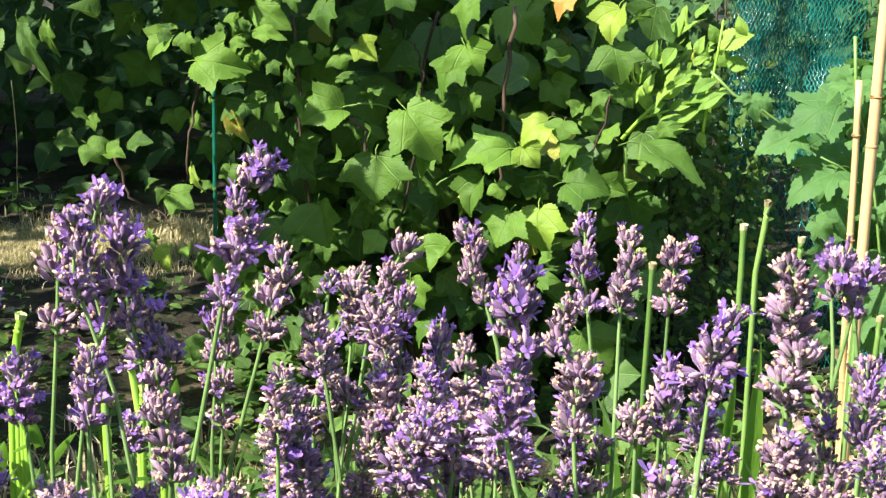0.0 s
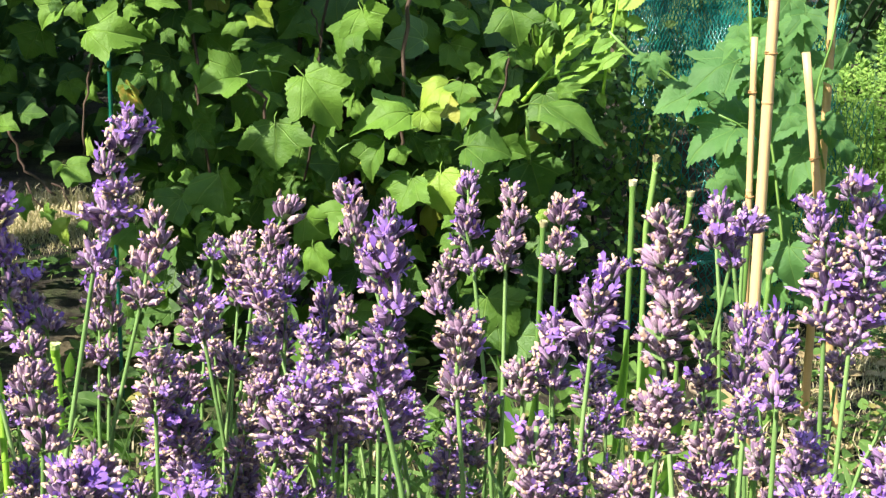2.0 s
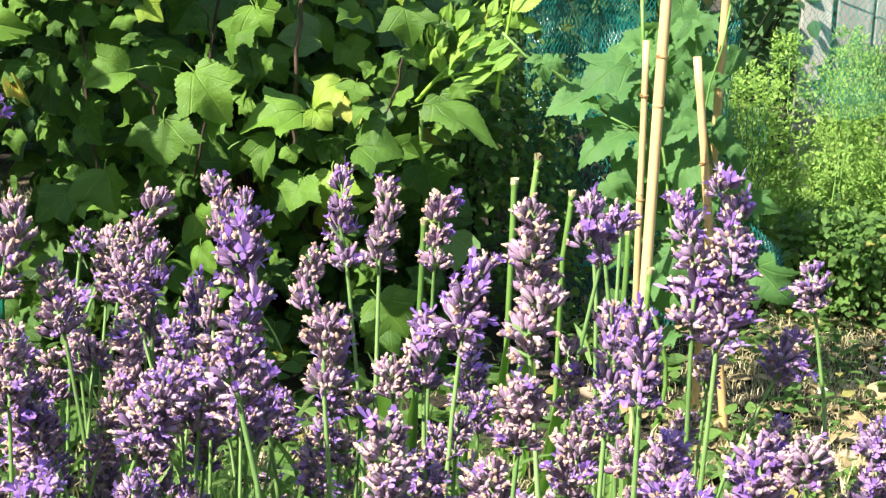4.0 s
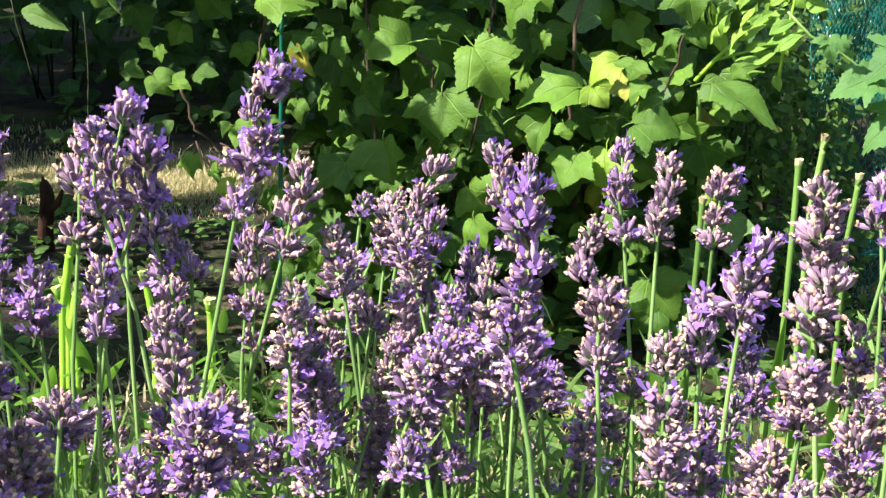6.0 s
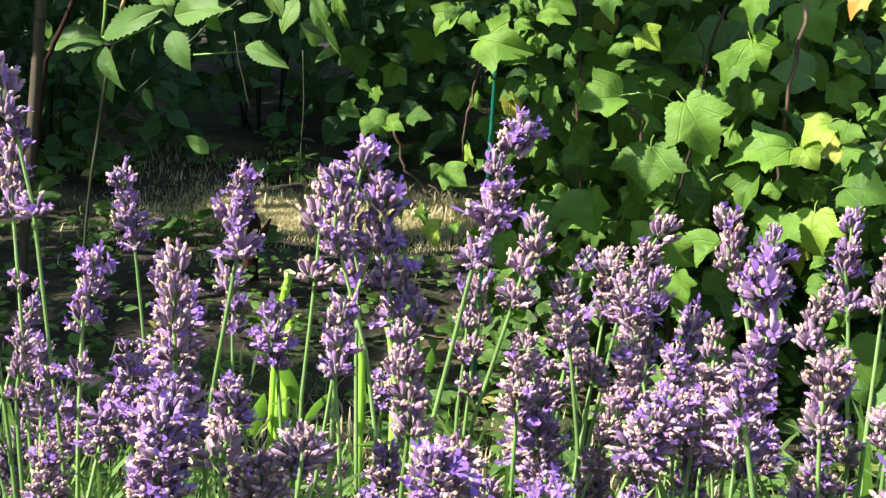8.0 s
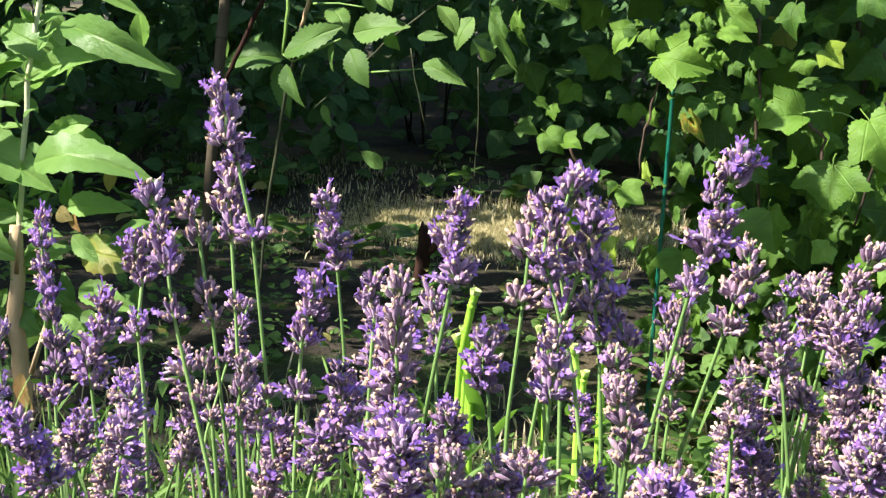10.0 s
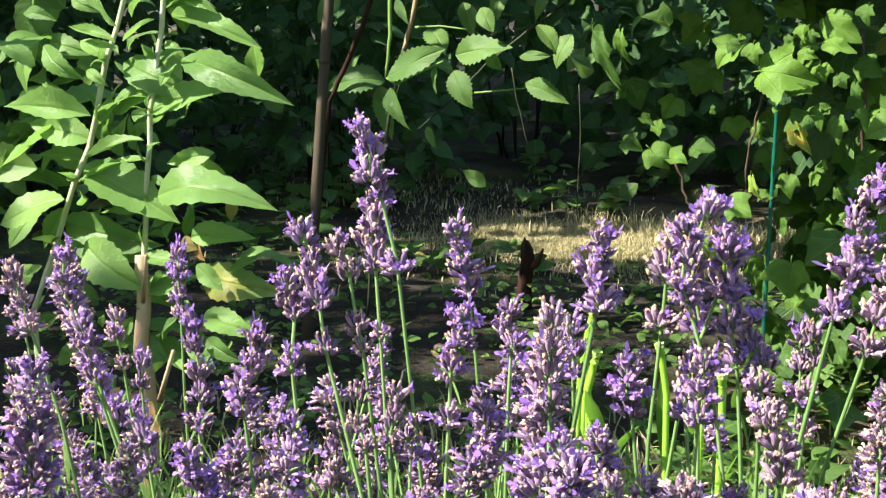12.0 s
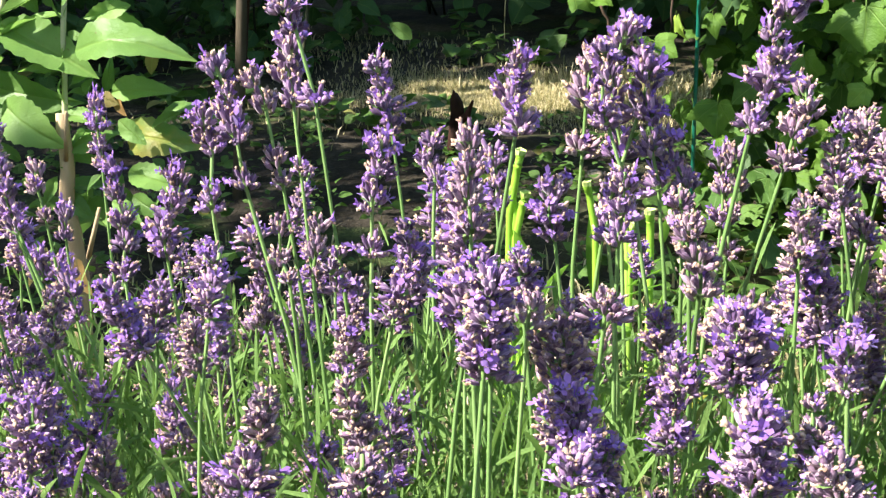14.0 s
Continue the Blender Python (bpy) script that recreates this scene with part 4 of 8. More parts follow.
head(3, ((0.167, 0.733, 0.553, 0.0160), (0.170, 0.731, 0.542, 0.0177), (0.175, 0.731, 0.529, 0.0222), (0.179, 0.736, 0.515, 0.0247), (0.176, 0.731, 0.500, 0.0240),), (0.178, 0.734, 0.429))
head(3, ((0.091, 0.709, 0.554, 0.0144), (0.095, 0.710, 0.544, 0.0222), (0.093, 0.711, 0.534, 0.0261), (0.095, 0.712, 0.523, 0.0261), (0.098, 0.704, 0.514, 0.0269), (0.093, 0.704, 0.501, 0.0269), (0.094, 0.710, 0.487, 0.0221),), (0.101, 0.707, 0.411))
head(3, ((0.132, 0.781, 0.541, 0.0171), (0.129, 0.776, 0.528, 0.0188), (0.139, 0.782, 0.514, 0.0153),), (0.127, 0.780, 0.450))
head(3, ((0.152, 0.804, 0.530, 0.0195), (0.142, 0.804, 0.521, 0.0188),), (0.152, 0.800, 0.444))
head(2, ((-0.035, 0.636, 0.571, 0.0064), (-0.035, 0.637, 0.562, 0.0164), (-0.037, 0.633, 0.553, 0.0217), (-0.039, 0.645, 0.542, 0.0206), (-0.033, 0.636, 0.531, 0.0183), (-0.037, 0.642, 0.519, 0.0210), (-0.038, 0.639, 0.508, 0.0244), (-0.041, 0.640, 0.496, 0.0220),), (-0.030, 0.639, 0.444))
head(2, ((-0.008, 0.779, 0.513, 0.0121), (-0.011, 0.782, 0.504, 0.0171), (-0.014, 0.780, 0.492, 0.0182), (-0.002, 0.776, 0.482, 0.0266), (-0.003, 0.774, 0.471, 0.0266), (-0.004, 0.778, 0.448, 0.0231),), (0.000, 0.778, 0.388))
head(2, ((0.077, 0.789, 0.506, 0.0191), (0.071, 0.780, 0.494, 0.0274), (0.067, 0.786, 0.480, 0.0282), (0.068, 0.786, 0.468, 0.0214),), (0.064, 0.784, 0.425))
head(2, ((0.053, 0.845, 0.458, 0.0218), (0.052, 0.846, 0.444, 0.0257), (0.052, 0.852, 0.425, 0.0199),), (0.053, 0.849, 0.388))
head(2, ((0.033, 0.846, 0.434, 0.0218), (0.035, 0.846, 0.423, 0.0231),), (0.035, 0.847, 0.388))
head(3, ((0.134, 0.720, 0.499, 0.0174), (0.134, 0.715, 0.486, 0.0167), (0.135, 0.722, 0.467, 0.0203),), (0.133, 0.720, 0.421))
head(3, ((0.134, 0.651, 0.514, 0.0178), (0.137, 0.650, 0.502, 0.0213), (0.136, 0.648, 0.487, 0.0212),), (0.136, 0.649, 0.444))
head(1, ((-0.247, 0.729, 0.489, 0.0188), (-0.248, 0.729, 0.475, 0.0205), (-0.249, 0.726, 0.461, 0.0198),), (-0.250, 0.725, 0.410))
head(2, ((-0.201, 0.672, 0.485, 0.0184), (-0.197, 0.673, 0.470, 0.0241), (-0.195, 0.673, 0.455, 0.0252),), (-0.198, 0.677, 0.425))
head(1, ((-0.382, 0.720, 0.500, 0.0197), (-0.387, 0.727, 0.486, 0.0204), (-0.391, 0.726, 0.470, 0.0187), (-0.390, 0.721, 0.442, 0.0197),), (-0.393, 0.725, 0.402))
head(1, ((-0.315, 0.668, 0.523, 0.0135), (-0.311, 0.665, 0.510, 0.0187), (-0.315, 0.667, 0.495, 0.0208), (-0.313, 0.667, 0.478, 0.0208),), (-0.312, 0.663, 0.422))
head(1, ((-0.372, 0.889, 0.457, 0.0229), (-0.367, 0.887, 0.440, 0.0159), (-0.370, 0.893, 0.424, 0.0167),), (-0.365, 0.887, 0.366))
head(1, ((-0.296, 0.764, 0.472, 0.0220), (-0.300, 0.771, 0.456, 0.0252), (-0.298, 0.773, 0.444, 0.0181),), (-0.290, 0.768, 0.387))
head(1, ((-0.270, 0.800, 0.466, 0.0175), (-0.273, 0.804, 0.451, 0.0194), (-0.272, 0.796, 0.439, 0.0186),), (-0.268, 0.800, 0.393))
head(1, ((-0.225, 0.770, 0.471, 0.0192), (-0.222, 0.768, 0.459, 0.0228), (-0.220, 0.770, 0.448, 0.0180),), (-0.218, 0.771, 0.409))

# stems between those, lower and closer together


def filler(n, count, xs, ys, zs, seed, gaps=()):
    """Lower stems at random places of a stretch; gaps: those left out, where the row is open."""
    r = random.Random(seed)
    cx, cy = PLANTS[n].location.x, PLANTS[n].location.y
    for k in range(count):
        x, y = r.uniform(*xs), r.uniform(*ys)
        z = r.uniform(*zs)
        length = r.uniform(0.028, 0.06)
        lean = Vector(((x - cx) * 0.6 + r.gauss(0, 0.16), (y - cy) * 0.5 + r.gauss(0, 0.14), 1.0)).normalized()
        low = Vector((x, y, z))
        base = Vector((x + (cx - x) * 0.6 + r.gauss(0, 0.035), y + (cy - y) * 0.6 + r.gauss(0, 0.03), 0.01))
        wide = r.uniform(0.018, 0.024)
        if k in gaps:
            continue
        flower_stem(PLANTS[n], base, low + lean * length, low, wide, max(2, round(length / 0.012)), 0.0, seed * 100 + k, thick=0.0011)


filler(0, 66, (-0.98, -0.50), (0.60, 1.02), (0.16, 0.36), 3)
filler(1, 30, (-0.62, -0.30), (0.50, 0.66), (0.24, 0.36), 13)
filler(1, 60, (-0.54, -0.18), (0.52, 0.98), (0.20, 0.41), 4, gaps=(4, 13, 32, 51, 57))
filler(2, 58, (-0.15, 0.09), (0.54, 1.00), (0.26, 0.42), 5)
filler(2, 20, (-0.15, -0.04), (0.74, 0.98), (0.38, 0.45), 15, gaps=(14, 16))
filler(3, 40, (0.07, 0.36), (0.50, 0.90), (0.28, 0.43), 6)
for n, half in enumerate(((0.30, 0.22), (0.26, 0.24), (0.24, 0.24), (0.22, 0.22))):
    leafy_base(PLANTS[n], (PLANTS[n].location.x, PLANTS[n].location.y), half, (3800, 5200, 4600, 3400)[n], 40 + n, (0.26, 0.33, 0.35, 0.32)[n])

# ---- the currant bush ----
bush = thing("currant_bush", (-0.05, 2.2, 0.0), "currant bush with lobed green leaves, some turning yellow", "bush")
_n = [0]


def leaf_on(owner, kind, place, tip, normal, size, name="leaf", label="", wide=1.0):
    _n[0] += 1
    return part_of(name, LEAF_MESH[kind][_n[0] % 7], owner, pose_to(place, tip, normal, size, wide), label)


def currant_leaf(place, tip, normal, size, wide=1.0):
    leaf_on(bush, "currant", place, tip, normal, size, wide=wide)


YELLOW = leaf_material("yellowed_currant_leaf", (0.17, 0.29, 0.035), (0.29, 0.39, 0.050), (0.46, 0.25, 0.06), "palm", 0.26, 0.42, False, 0.80)
LEAF_MESH["yellow"] = [mesh_from("yellow_leaf", v, f, [YELLOW], None, uv) for v, f, uv in LEAF["currant"]]


def yellow_leaf(place, tip, normal, size, wide=1.0):
    leaf_on(bush, "yellow", place, tip, normal, size, "leaf", "yellowed leaf with browning edge", wide)


currant_leaf((-0.449, 1.939, 0.516), (0.970, -0.233, -0.064), (-0.200, -0.922, 0.331), 0.067, 0.85)
currant_leaf((-0.378, 1.962, 0.525), (0.233, -0.246, -0.941), (-0.213, -0.957, 0.198), 0.022)
currant_leaf((-0.385, 1.937, 0.492), (-0.958, -0.255, -0.133), (0.094, -0.715, 0.693), 0.027, 0.50)
currant_leaf((-0.384, 1.938, 0.462), (-0.877, -0.257, -0.405), (-0.107, -0.719, 0.687), 0.034)
currant_leaf((-0.389, 1.965, 0.459), (0.972, -0.233, 0.042), (-0.218, -0.811, 0.543), 0.019, 1.10)
yellow_leaf((-0.402, 1.934, 0.448), (0.591, -0.244, -0.769), (-0.066, -0.965, 0.255), 0.041, 0.42)
currant_leaf((-0.354, 1.966, 0.459), (0.119, -0.250, -0.961), (-0.308, -0.929, 0.204), 0.034, 0.60)
currant_leaf((-0.353, 1.947, 0.514), (0.579, -0.242, -0.779), (-0.098, -0.969, 0.228), 0.018)
currant_leaf((-0.331, 1.932, 0.507), (0.301, -0.246, -0.921), (-0.603, -0.797, 0.016), 0.024, 0.60)
currant_leaf((-0.260, 1.938, 0.462), (-0.927, -0.253, -0.277), (0.047, -0.810, 0.584), 0.054)
currant_leaf((-0.492, 1.944, 0.550), (0.814, -0.235, -0.531), (-0.140, -0.967, 0.213), 0.019, 0.90)
currant_leaf((-0.460, 1.939, 0.549), (0.101, -0.247, -0.964), (-0.417, -0.890, 0.185), 0.025, 0.90)
currant_leaf((-0.601, 1.937, 0.447), (0.883, -0.232, -0.407), (-0.015, -0.882, 0.471), 0.021, 0.50)
currant_leaf((-0.588, 1.968, 0.439), (0.159, -0.249, -0.955), (-0.623, -0.776, 0.099), 0.020, 1.10)
currant_leaf((-0.628, 1.946, 0.413), (0.951, -0.229, -0.208), (-0.076, -0.824, 0.561), 0.027, 0.90)
currant_leaf((-0.588, 1.935, 0.408), (0.754, -0.237, -0.612), (0.024, -0.922, 0.386), 0.034, 0.90)
currant_leaf((-0.561, 1.932, 0.398), (0.967, -0.230, -0.111), (-0.065, -0.645, 0.761), 0.025)
currant_leaf((-0.536, 1.947, 0.410), (0.960, -0.228, 0.159), (-0.271, -0.638, 0.720), 0.030, 0.90)
currant_leaf((-0.516, 1.947, 0.351), (0.666, -0.227, 0.710), (-0.690, -0.548, 0.472), 0.019, 0.90)
currant_leaf((-0.486, 1.939, 0.346), (-0.608, -0.261, -0.750), (-0.563, -0.525, 0.639), 0.019)
currant_leaf((-0.479, 1.928, 0.348), (0.862, -0.237, -0.447), (0.059, -0.830, 0.554), 0.035, 0.90)
yellow_leaf((-0.456, 1.949, 0.377), (0.393, -0.248, -0.885), (-0.393, -0.916, 0.082), 0.033, 0.35)
currant_leaf((-0.532, 1.915, 0.312), (-0.085, -0.258, -0.962), (-0.303, -0.914, 0.272), 0.031, 0.80)
yellow_leaf((-0.477, 1.911, 0.282), (-0.037, -0.258, -0.965), (-0.716, -0.668, 0.206), 0.034)
currant_leaf((-0.336, 1.924, 0.309), (-0.796, -0.260, -0.546), (-0.163, -0.778, 0.607), 0.049)
currant_leaf((-0.313, 1.929, 0.303), (-0.729, -0.259, -0.634), (-0.388, -0.607, 0.694), 0.038)
currant_leaf((-0.393, 1.919, 0.274), (0.021, -0.258, -0.966), (-0.113, -0.961, 0.254), 0.043, 1.05)
currant_leaf((-0.371, 1.944, 0.310), (0.611, -0.228, 0.758), (-0.702, -0.598, 0.386), 0.020)
currant_leaf((-0.348, 1.965, 0.369), (0.407, -0.249, -0.879), (-0.422, -0.905, 0.061), 0.023, 0.60)
currant_leaf((-0.305, 1.928, 0.268), (-0.699, -0.259, -0.666), (-0.455, -0.557, 0.695), 0.026, 0.90)
currant_leaf((-0.322, 1.965, 0.389), (0.689, -0.244, -0.682), (-0.219, -0.968, 0.126), 0.034, 0.90)
currant_leaf((-0.371, 1.938, 0.555), (0.962, -0.235, -0.136), (-0.127, -0.833, 0.538), 0.039, 0.50)
currant_leaf((-0.395, 1.949, 0.540), (0.928, -0.235, -0.290), (-0.129, -0.931, 0.342), 0.016, 0.60)
currant_leaf((-0.291, 1.938, 0.336), (0.233, -0.254, -0.939), (-0.425, -0.895, 0.137), 0.054, 1.15)
currant_leaf((-0.218, 1.930, 0.403), (0.018, -0.254, -0.967), (-0.393, -0.891, 0.227), 0.057, 1.30)
currant_leaf((-0.182, 1.942, 0.461), (0.573, -0.248, -0.781), (-0.011, -0.955, 0.296), 0.075, 0.90)
currant_leaf((-0.116, 1.935, 0.527), (-0.628, -0.250, -0.737), (-0.500, -0.596, 0.628), 0.046, 1.10)
currant_leaf((-0.109, 1.933, 0.544), (0.447, -0.247, -0.860), (-0.312, -0.944, 0.109), 0.041, 1.35)
currant_leaf((-0.250, 1.947, 0.546), (-0.907, -0.252, -0.339), (-0.139, -0.580, 0.803), 0.026, 0.70)
currant_leaf((-0.266, 1.944, 0.526), (0.302, -0.246, -0.921), (-0.183, -0.963, 0.198), 0.019, 1.40)
yellow_leaf((-0.242, 1.942, 0.541), (0.763, -0.242, -0.600), (-0.048, -0.946, 0.320), 0.031, 0.90)
currant_leaf((-0.270, 1.964, 0.495), (0.966, -0.236, 0.105), (-0.241, -0.672, 0.700), 0.039, 0.35)
currant_leaf((-0.047, 1.957, 0.413), (-0.962, -0.247, -0.118), (0.070, -0.639, 0.766), 0.076, 0.80)
currant_leaf((-0.086, 1.965, 0.428), (0.541, -0.249, -0.803), (-0.229, -0.963, 0.144), 0.019, 0.70)
currant_leaf((-0.087, 1.958, 0.376), (-0.292, -0.254, -0.922), (-0.516, -0.770, 0.376), 0.051, 0.80)
currant_leaf((-0.065, 1.931, 0.371), (0.341, -0.253, -0.906), (-0.150, -0.966, 0.213), 0.021, 1.20)
currant_leaf((-0.148, 1.955, 0.402), (-0.606, -0.253, -0.754), (-0.339, -0.776, 0.533), 0.030, 0.80)
currant_leaf((-0.156, 1.938, 0.374), (0.612, -0.249, -0.751), (-0.343, -0.939, 0.031), 0.027, 0.50)
currant_leaf((-0.047, 1.944, 0.333), (-0.378, -0.255, -0.890), (-0.502, -0.752, 0.428), 0.046, 1.20)
yellow_leaf((-0.011, 1.951, 0.337), (0.076, -0.256, -0.964), (-0.489, -0.852, 0.187), 0.056, 1.15)
yellow_leaf((-0.003, 1.957, 0.452), (-0.813, -0.248, -0.527), (-0.256, -0.661, 0.706), 0.046, 0.90)
yellow_leaf((-0.034, 1.954, 0.416), (0.627, -0.250, -0.738), (-0.128, -0.967, 0.219), 0.033, 1.10)
currant_leaf((0.018, 1.943, 0.451), (-0.267, -0.250, -0.931), (-0.330, -0.884, 0.332), 0.024, 1.60)
currant_leaf((0.033, 1.941, 0.423), (-0.713, -0.248, -0.655), (-0.432, -0.581, 0.690), 0.029, 0.90)
currant_leaf((0.039, 1.958, 0.470), (-0.579, -0.248, -0.777), (-0.364, -0.774, 0.518), 0.019)
currant_leaf((0.040, 1.969, 0.449), (0.883, -0.248, -0.398), (-0.092, -0.924, 0.372), 0.024, 0.60)
currant_leaf((0.075, 1.934, 0.546), (0.220, -0.249, -0.943), (-0.076, -0.968, 0.238), 0.044, 1.25)
currant_leaf((0.070, 1.940, 0.490), (-0.770, -0.245, -0.589), (-0.407, -0.523, 0.749), 0.031, 0.70)
currant_leaf((0.083, 1.957, 0.494), (0.587, -0.251, -0.770), (-0.138, -0.968, 0.210), 0.032, 0.80)
currant_leaf((0.113, 1.931, 0.429), (0.902, -0.253, -0.351), (0.190, -0.497, 0.847), 0.092, 0.55)
currant_leaf((0.020, 1.937, 0.375), (0.969, -0.246, -0.018), (-0.171, -0.720, 0.672), 0.055, 1.15)
currant_leaf((0.067, 1.953, 0.369), (0.931, -0.249, -0.266), (-0.167, -0.941, 0.295), 0.032, 0.90)
currant_leaf((0.092, 2.131, 0.295), (-0.448, -0.253, -0.858), (-0.008, -0.958, 0.286), 0.040)
yellow_leaf((0.112, 1.906, 0.294), (0.846, -0.253, -0.469), (0.009, -0.873, 0.488), 0.016)
currant_leaf((-0.010, 1.868, 0.263), (0.942, -0.241, 0.235), (-0.336, -0.642, 0.689), 0.025, 0.90)
currant_leaf((0.007, 1.899, 0.285), (-0.897, -0.247, -0.366), (-0.189, -0.533, 0.825), 0.018, 0.90)
currant_leaf((-0.210, 1.920, 0.303), (-0.688, -0.257, -0.679), (-0.144, -0.868, 0.475), 0.030)
currant_leaf((-0.183, 1.933, 0.283), (0.667, -0.250, -0.702), (-0.419, -0.905, -0.076), 0.040, 1.20)
currant_leaf((-0.120, 1.902, 0.297), (-0.631, -0.256, -0.732), (-0.561, -0.501, 0.659), 0.041)
currant_leaf((-0.166, 1.853, 0.261), (0.392, -0.255, -0.884), (-0.572, -0.820, -0.017), 0.037)
currant_leaf((-0.174, 1.824, 0.148), (-0.127, -0.264, -0.956), (-0.757, -0.597, 0.265), 0.045, 1.20)
currant_leaf((0.137, 1.965, 0.437), (0.839, -0.244, 0.486), (-0.480, -0.752, 0.452), 0.030, 0.60)
currant_leaf((-0.358, 2.169, 0.531), (0.765, -0.240, -0.598), (-0.177, -0.971, 0.162), 0.035, 0.90)
currant_leaf((-0.331, 2.140, 0.492), (0.729, -0.242, -0.640), (-0.283, -0.958, 0.040), 0.052, 1.10)
currant_leaf((-0.263, 2.158, 0.467), (0.463, -0.247, -0.851), (0.286, -0.867, 0.407), 0.066, 1.10)
currant_leaf((-0.200, 2.155, 0.530), (-0.535, -0.251, -0.807), (0.423, -0.906, 0.001), 0.053, 1.10)
currant_leaf((-0.153, 2.149, 0.462), (0.566, -0.248, -0.787), (0.179, -0.894, 0.410), 0.053, 1.20)
currant_leaf((-0.106, 2.146, 0.463), (0.632, -0.248, -0.734), (0.056, -0.931, 0.362), 0.047, 1.10)
currant_leaf((-0.037, 2.160, 0.516), (-0.479, -0.249, -0.842), (0.330, -0.940, 0.090), 0.059, 1.10)
currant_leaf((0.002, 2.137, 0.481), (0.523, -0.249, -0.815), (0.017, -0.953, 0.302), 0.043)
currant_leaf((0.025, 2.160, 0.525), (-0.498, -0.247, -0.831), (0.296, -0.949, 0.105), 0.043, 1.20)
currant_leaf((-0.263, 2.150, 0.413), (-0.535, -0.255, -0.806), (-0.019, -0.950, 0.312), 0.053, 1.10)
currant_leaf((-0.363, 2.135, 0.398), (0.361, -0.249, -0.899), (0.429, -0.811, 0.397), 0.043, 1.10)
currant_leaf((-0.313, 2.167, 0.355), (-0.297, -0.256, -0.920), (0.353, -0.925, 0.143), 0.047, 1.10)
currant_leaf((-0.199, 2.144, 0.352), (0.511, -0.250, -0.822), (0.384, -0.789, 0.479), 0.060, 1.20)
currant_leaf((-0.138, 2.164, 0.334), (-0.299, -0.255, -0.920), (0.241, -0.953, 0.186), 0.047)
currant_leaf((-0.026, 2.128, 0.341), (0.800, -0.249, -0.546), (0.031, -0.891, 0.453), 0.037)
currant_leaf((-0.050, 2.138, 0.355), (0.385, -0.252, -0.888), (0.083, -0.948, 0.306), 0.040, 0.90)
currant_leaf((-0.215, 2.137, 0.297), (-0.536, -0.256, -0.804), (-0.016, -0.949, 0.314), 0.040, 1.10)
currant_leaf((-0.263, 2.141, 0.296), (0.465, -0.251, -0.849), (0.324, -0.844, 0.427), 0.034, 0.90)
currant_leaf((-0.374, 2.145, 0.309), (-0.426, -0.258, -0.867), (0.590, -0.806, -0.050), 0.033)
currant_leaf((-0.469, 2.152, 0.387), (0.217, -0.250, -0.944), (0.332, -0.890, 0.312), 0.038)
currant_leaf((-0.518, 2.132, 0.428), (0.264, -0.248, -0.932), (0.236, -0.920, 0.311), 0.030)
currant_leaf((-0.606, 2.144, 0.449), (-0.422, -0.258, -0.869), (0.403, -0.912, 0.075), 0.033)
currant_leaf((-0.676, 2.144, 0.472), (0.537, -0.240, -0.808), (0.430, -0.746, 0.508), 0.044)
currant_leaf((-0.563, 2.168, 0.494), (-0.489, -0.257, -0.834), (0.107, -0.966, 0.235), 0.043, 1.20)
currant_leaf((0.115, 2.134, 0.319), (0.286, -0.256, -0.923), (-0.004, -0.964, 0.266), 0.054, 1.20)
currant_leaf((0.081, 2.131, 0.397), (-0.784, -0.246, -0.570), (0.195, -0.969, 0.151), 0.037, 0.80)
currant_leaf((0.129, 2.142, 0.365), (0.950, -0.250, -0.189), (-0.174, -0.922, 0.346), 0.046, 0.50)
currant_leaf((-0.160, 2.135, 0.290), (-0.582, -0.255, -0.772), (0.273, -0.956, 0.110), 0.037, 0.90)
currant_leaf((-0.118, 2.104, 0.217), (-0.609, -0.257, -0.751), (0.470, -0.879, -0.080), 0.047)
currant_leaf((-0.267, 2.097, 0.209), (-0.581, -0.260, -0.771), (0.345, -0.937, 0.055), 0.037)
currant_leaf((-0.318, 2.074, 0.205), (0.392, -0.254, -0.884), (0.496, -0.751, 0.436), 0.039)
currant_leaf((-0.345, 1.862, 0.241), (-0.222, -0.261, -0.939), (-0.590, -0.731, 0.343), 0.027)
currant_leaf((-0.234, 2.080, 0.181), (0.533, -0.254, -0.807), (0.494, -0.682, 0.540), 0.043)
currant_leaf((-0.136, 1.868, 0.207), (-0.691, -0.258, -0.675), (-0.574, -0.372, 0.730), 0.037)
currant_leaf((-0.254, 2.050, 0.125), (0.619, -0.253, -0.744), (0.302, -0.798, 0.522), 0.037)
currant_leaf((-0.130, 2.044, 0.128), (0.720, -0.253, -0.646), (0.121, -0.871, 0.476), 0.041, 1.10)
currant_leaf((0.053, 2.042, 0.148), (0.592, -0.259, -0.763), (-0.136, -0.965, 0.223), 0.062, 1.20)
currant_leaf((0.069, 2.036, 0.111), (-0.613, -0.256, -0.747), (0.160, -0.967, 0.200), 0.046)
currant_leaf((0.007, 2.081, 0.193), (0.803, -0.253, -0.539), (0.428, -0.384, 0.818), 0.037, 0.90)
currant_leaf((-0.459, 2.026, 0.128), (-0.425, -0.266, -0.865), (-0.031, -0.951, 0.307), 0.032)
currant_leaf((-0.281, 1.925, 0.594), (-0.049, -0.248, -0.968), (-0.557, -0.797, 0.233), 0.040, 0.90)
currant_leaf((-0.097, 1.923, 0.608), (-0.455, -0.248, -0.855), (-0.698, -0.497, 0.516), 0.054, 0.80)
yellow_leaf((0.079, 1.936, 0.594), (-0.270, -0.246, -0.931), (-0.572, -0.736, 0.361), 0.044)
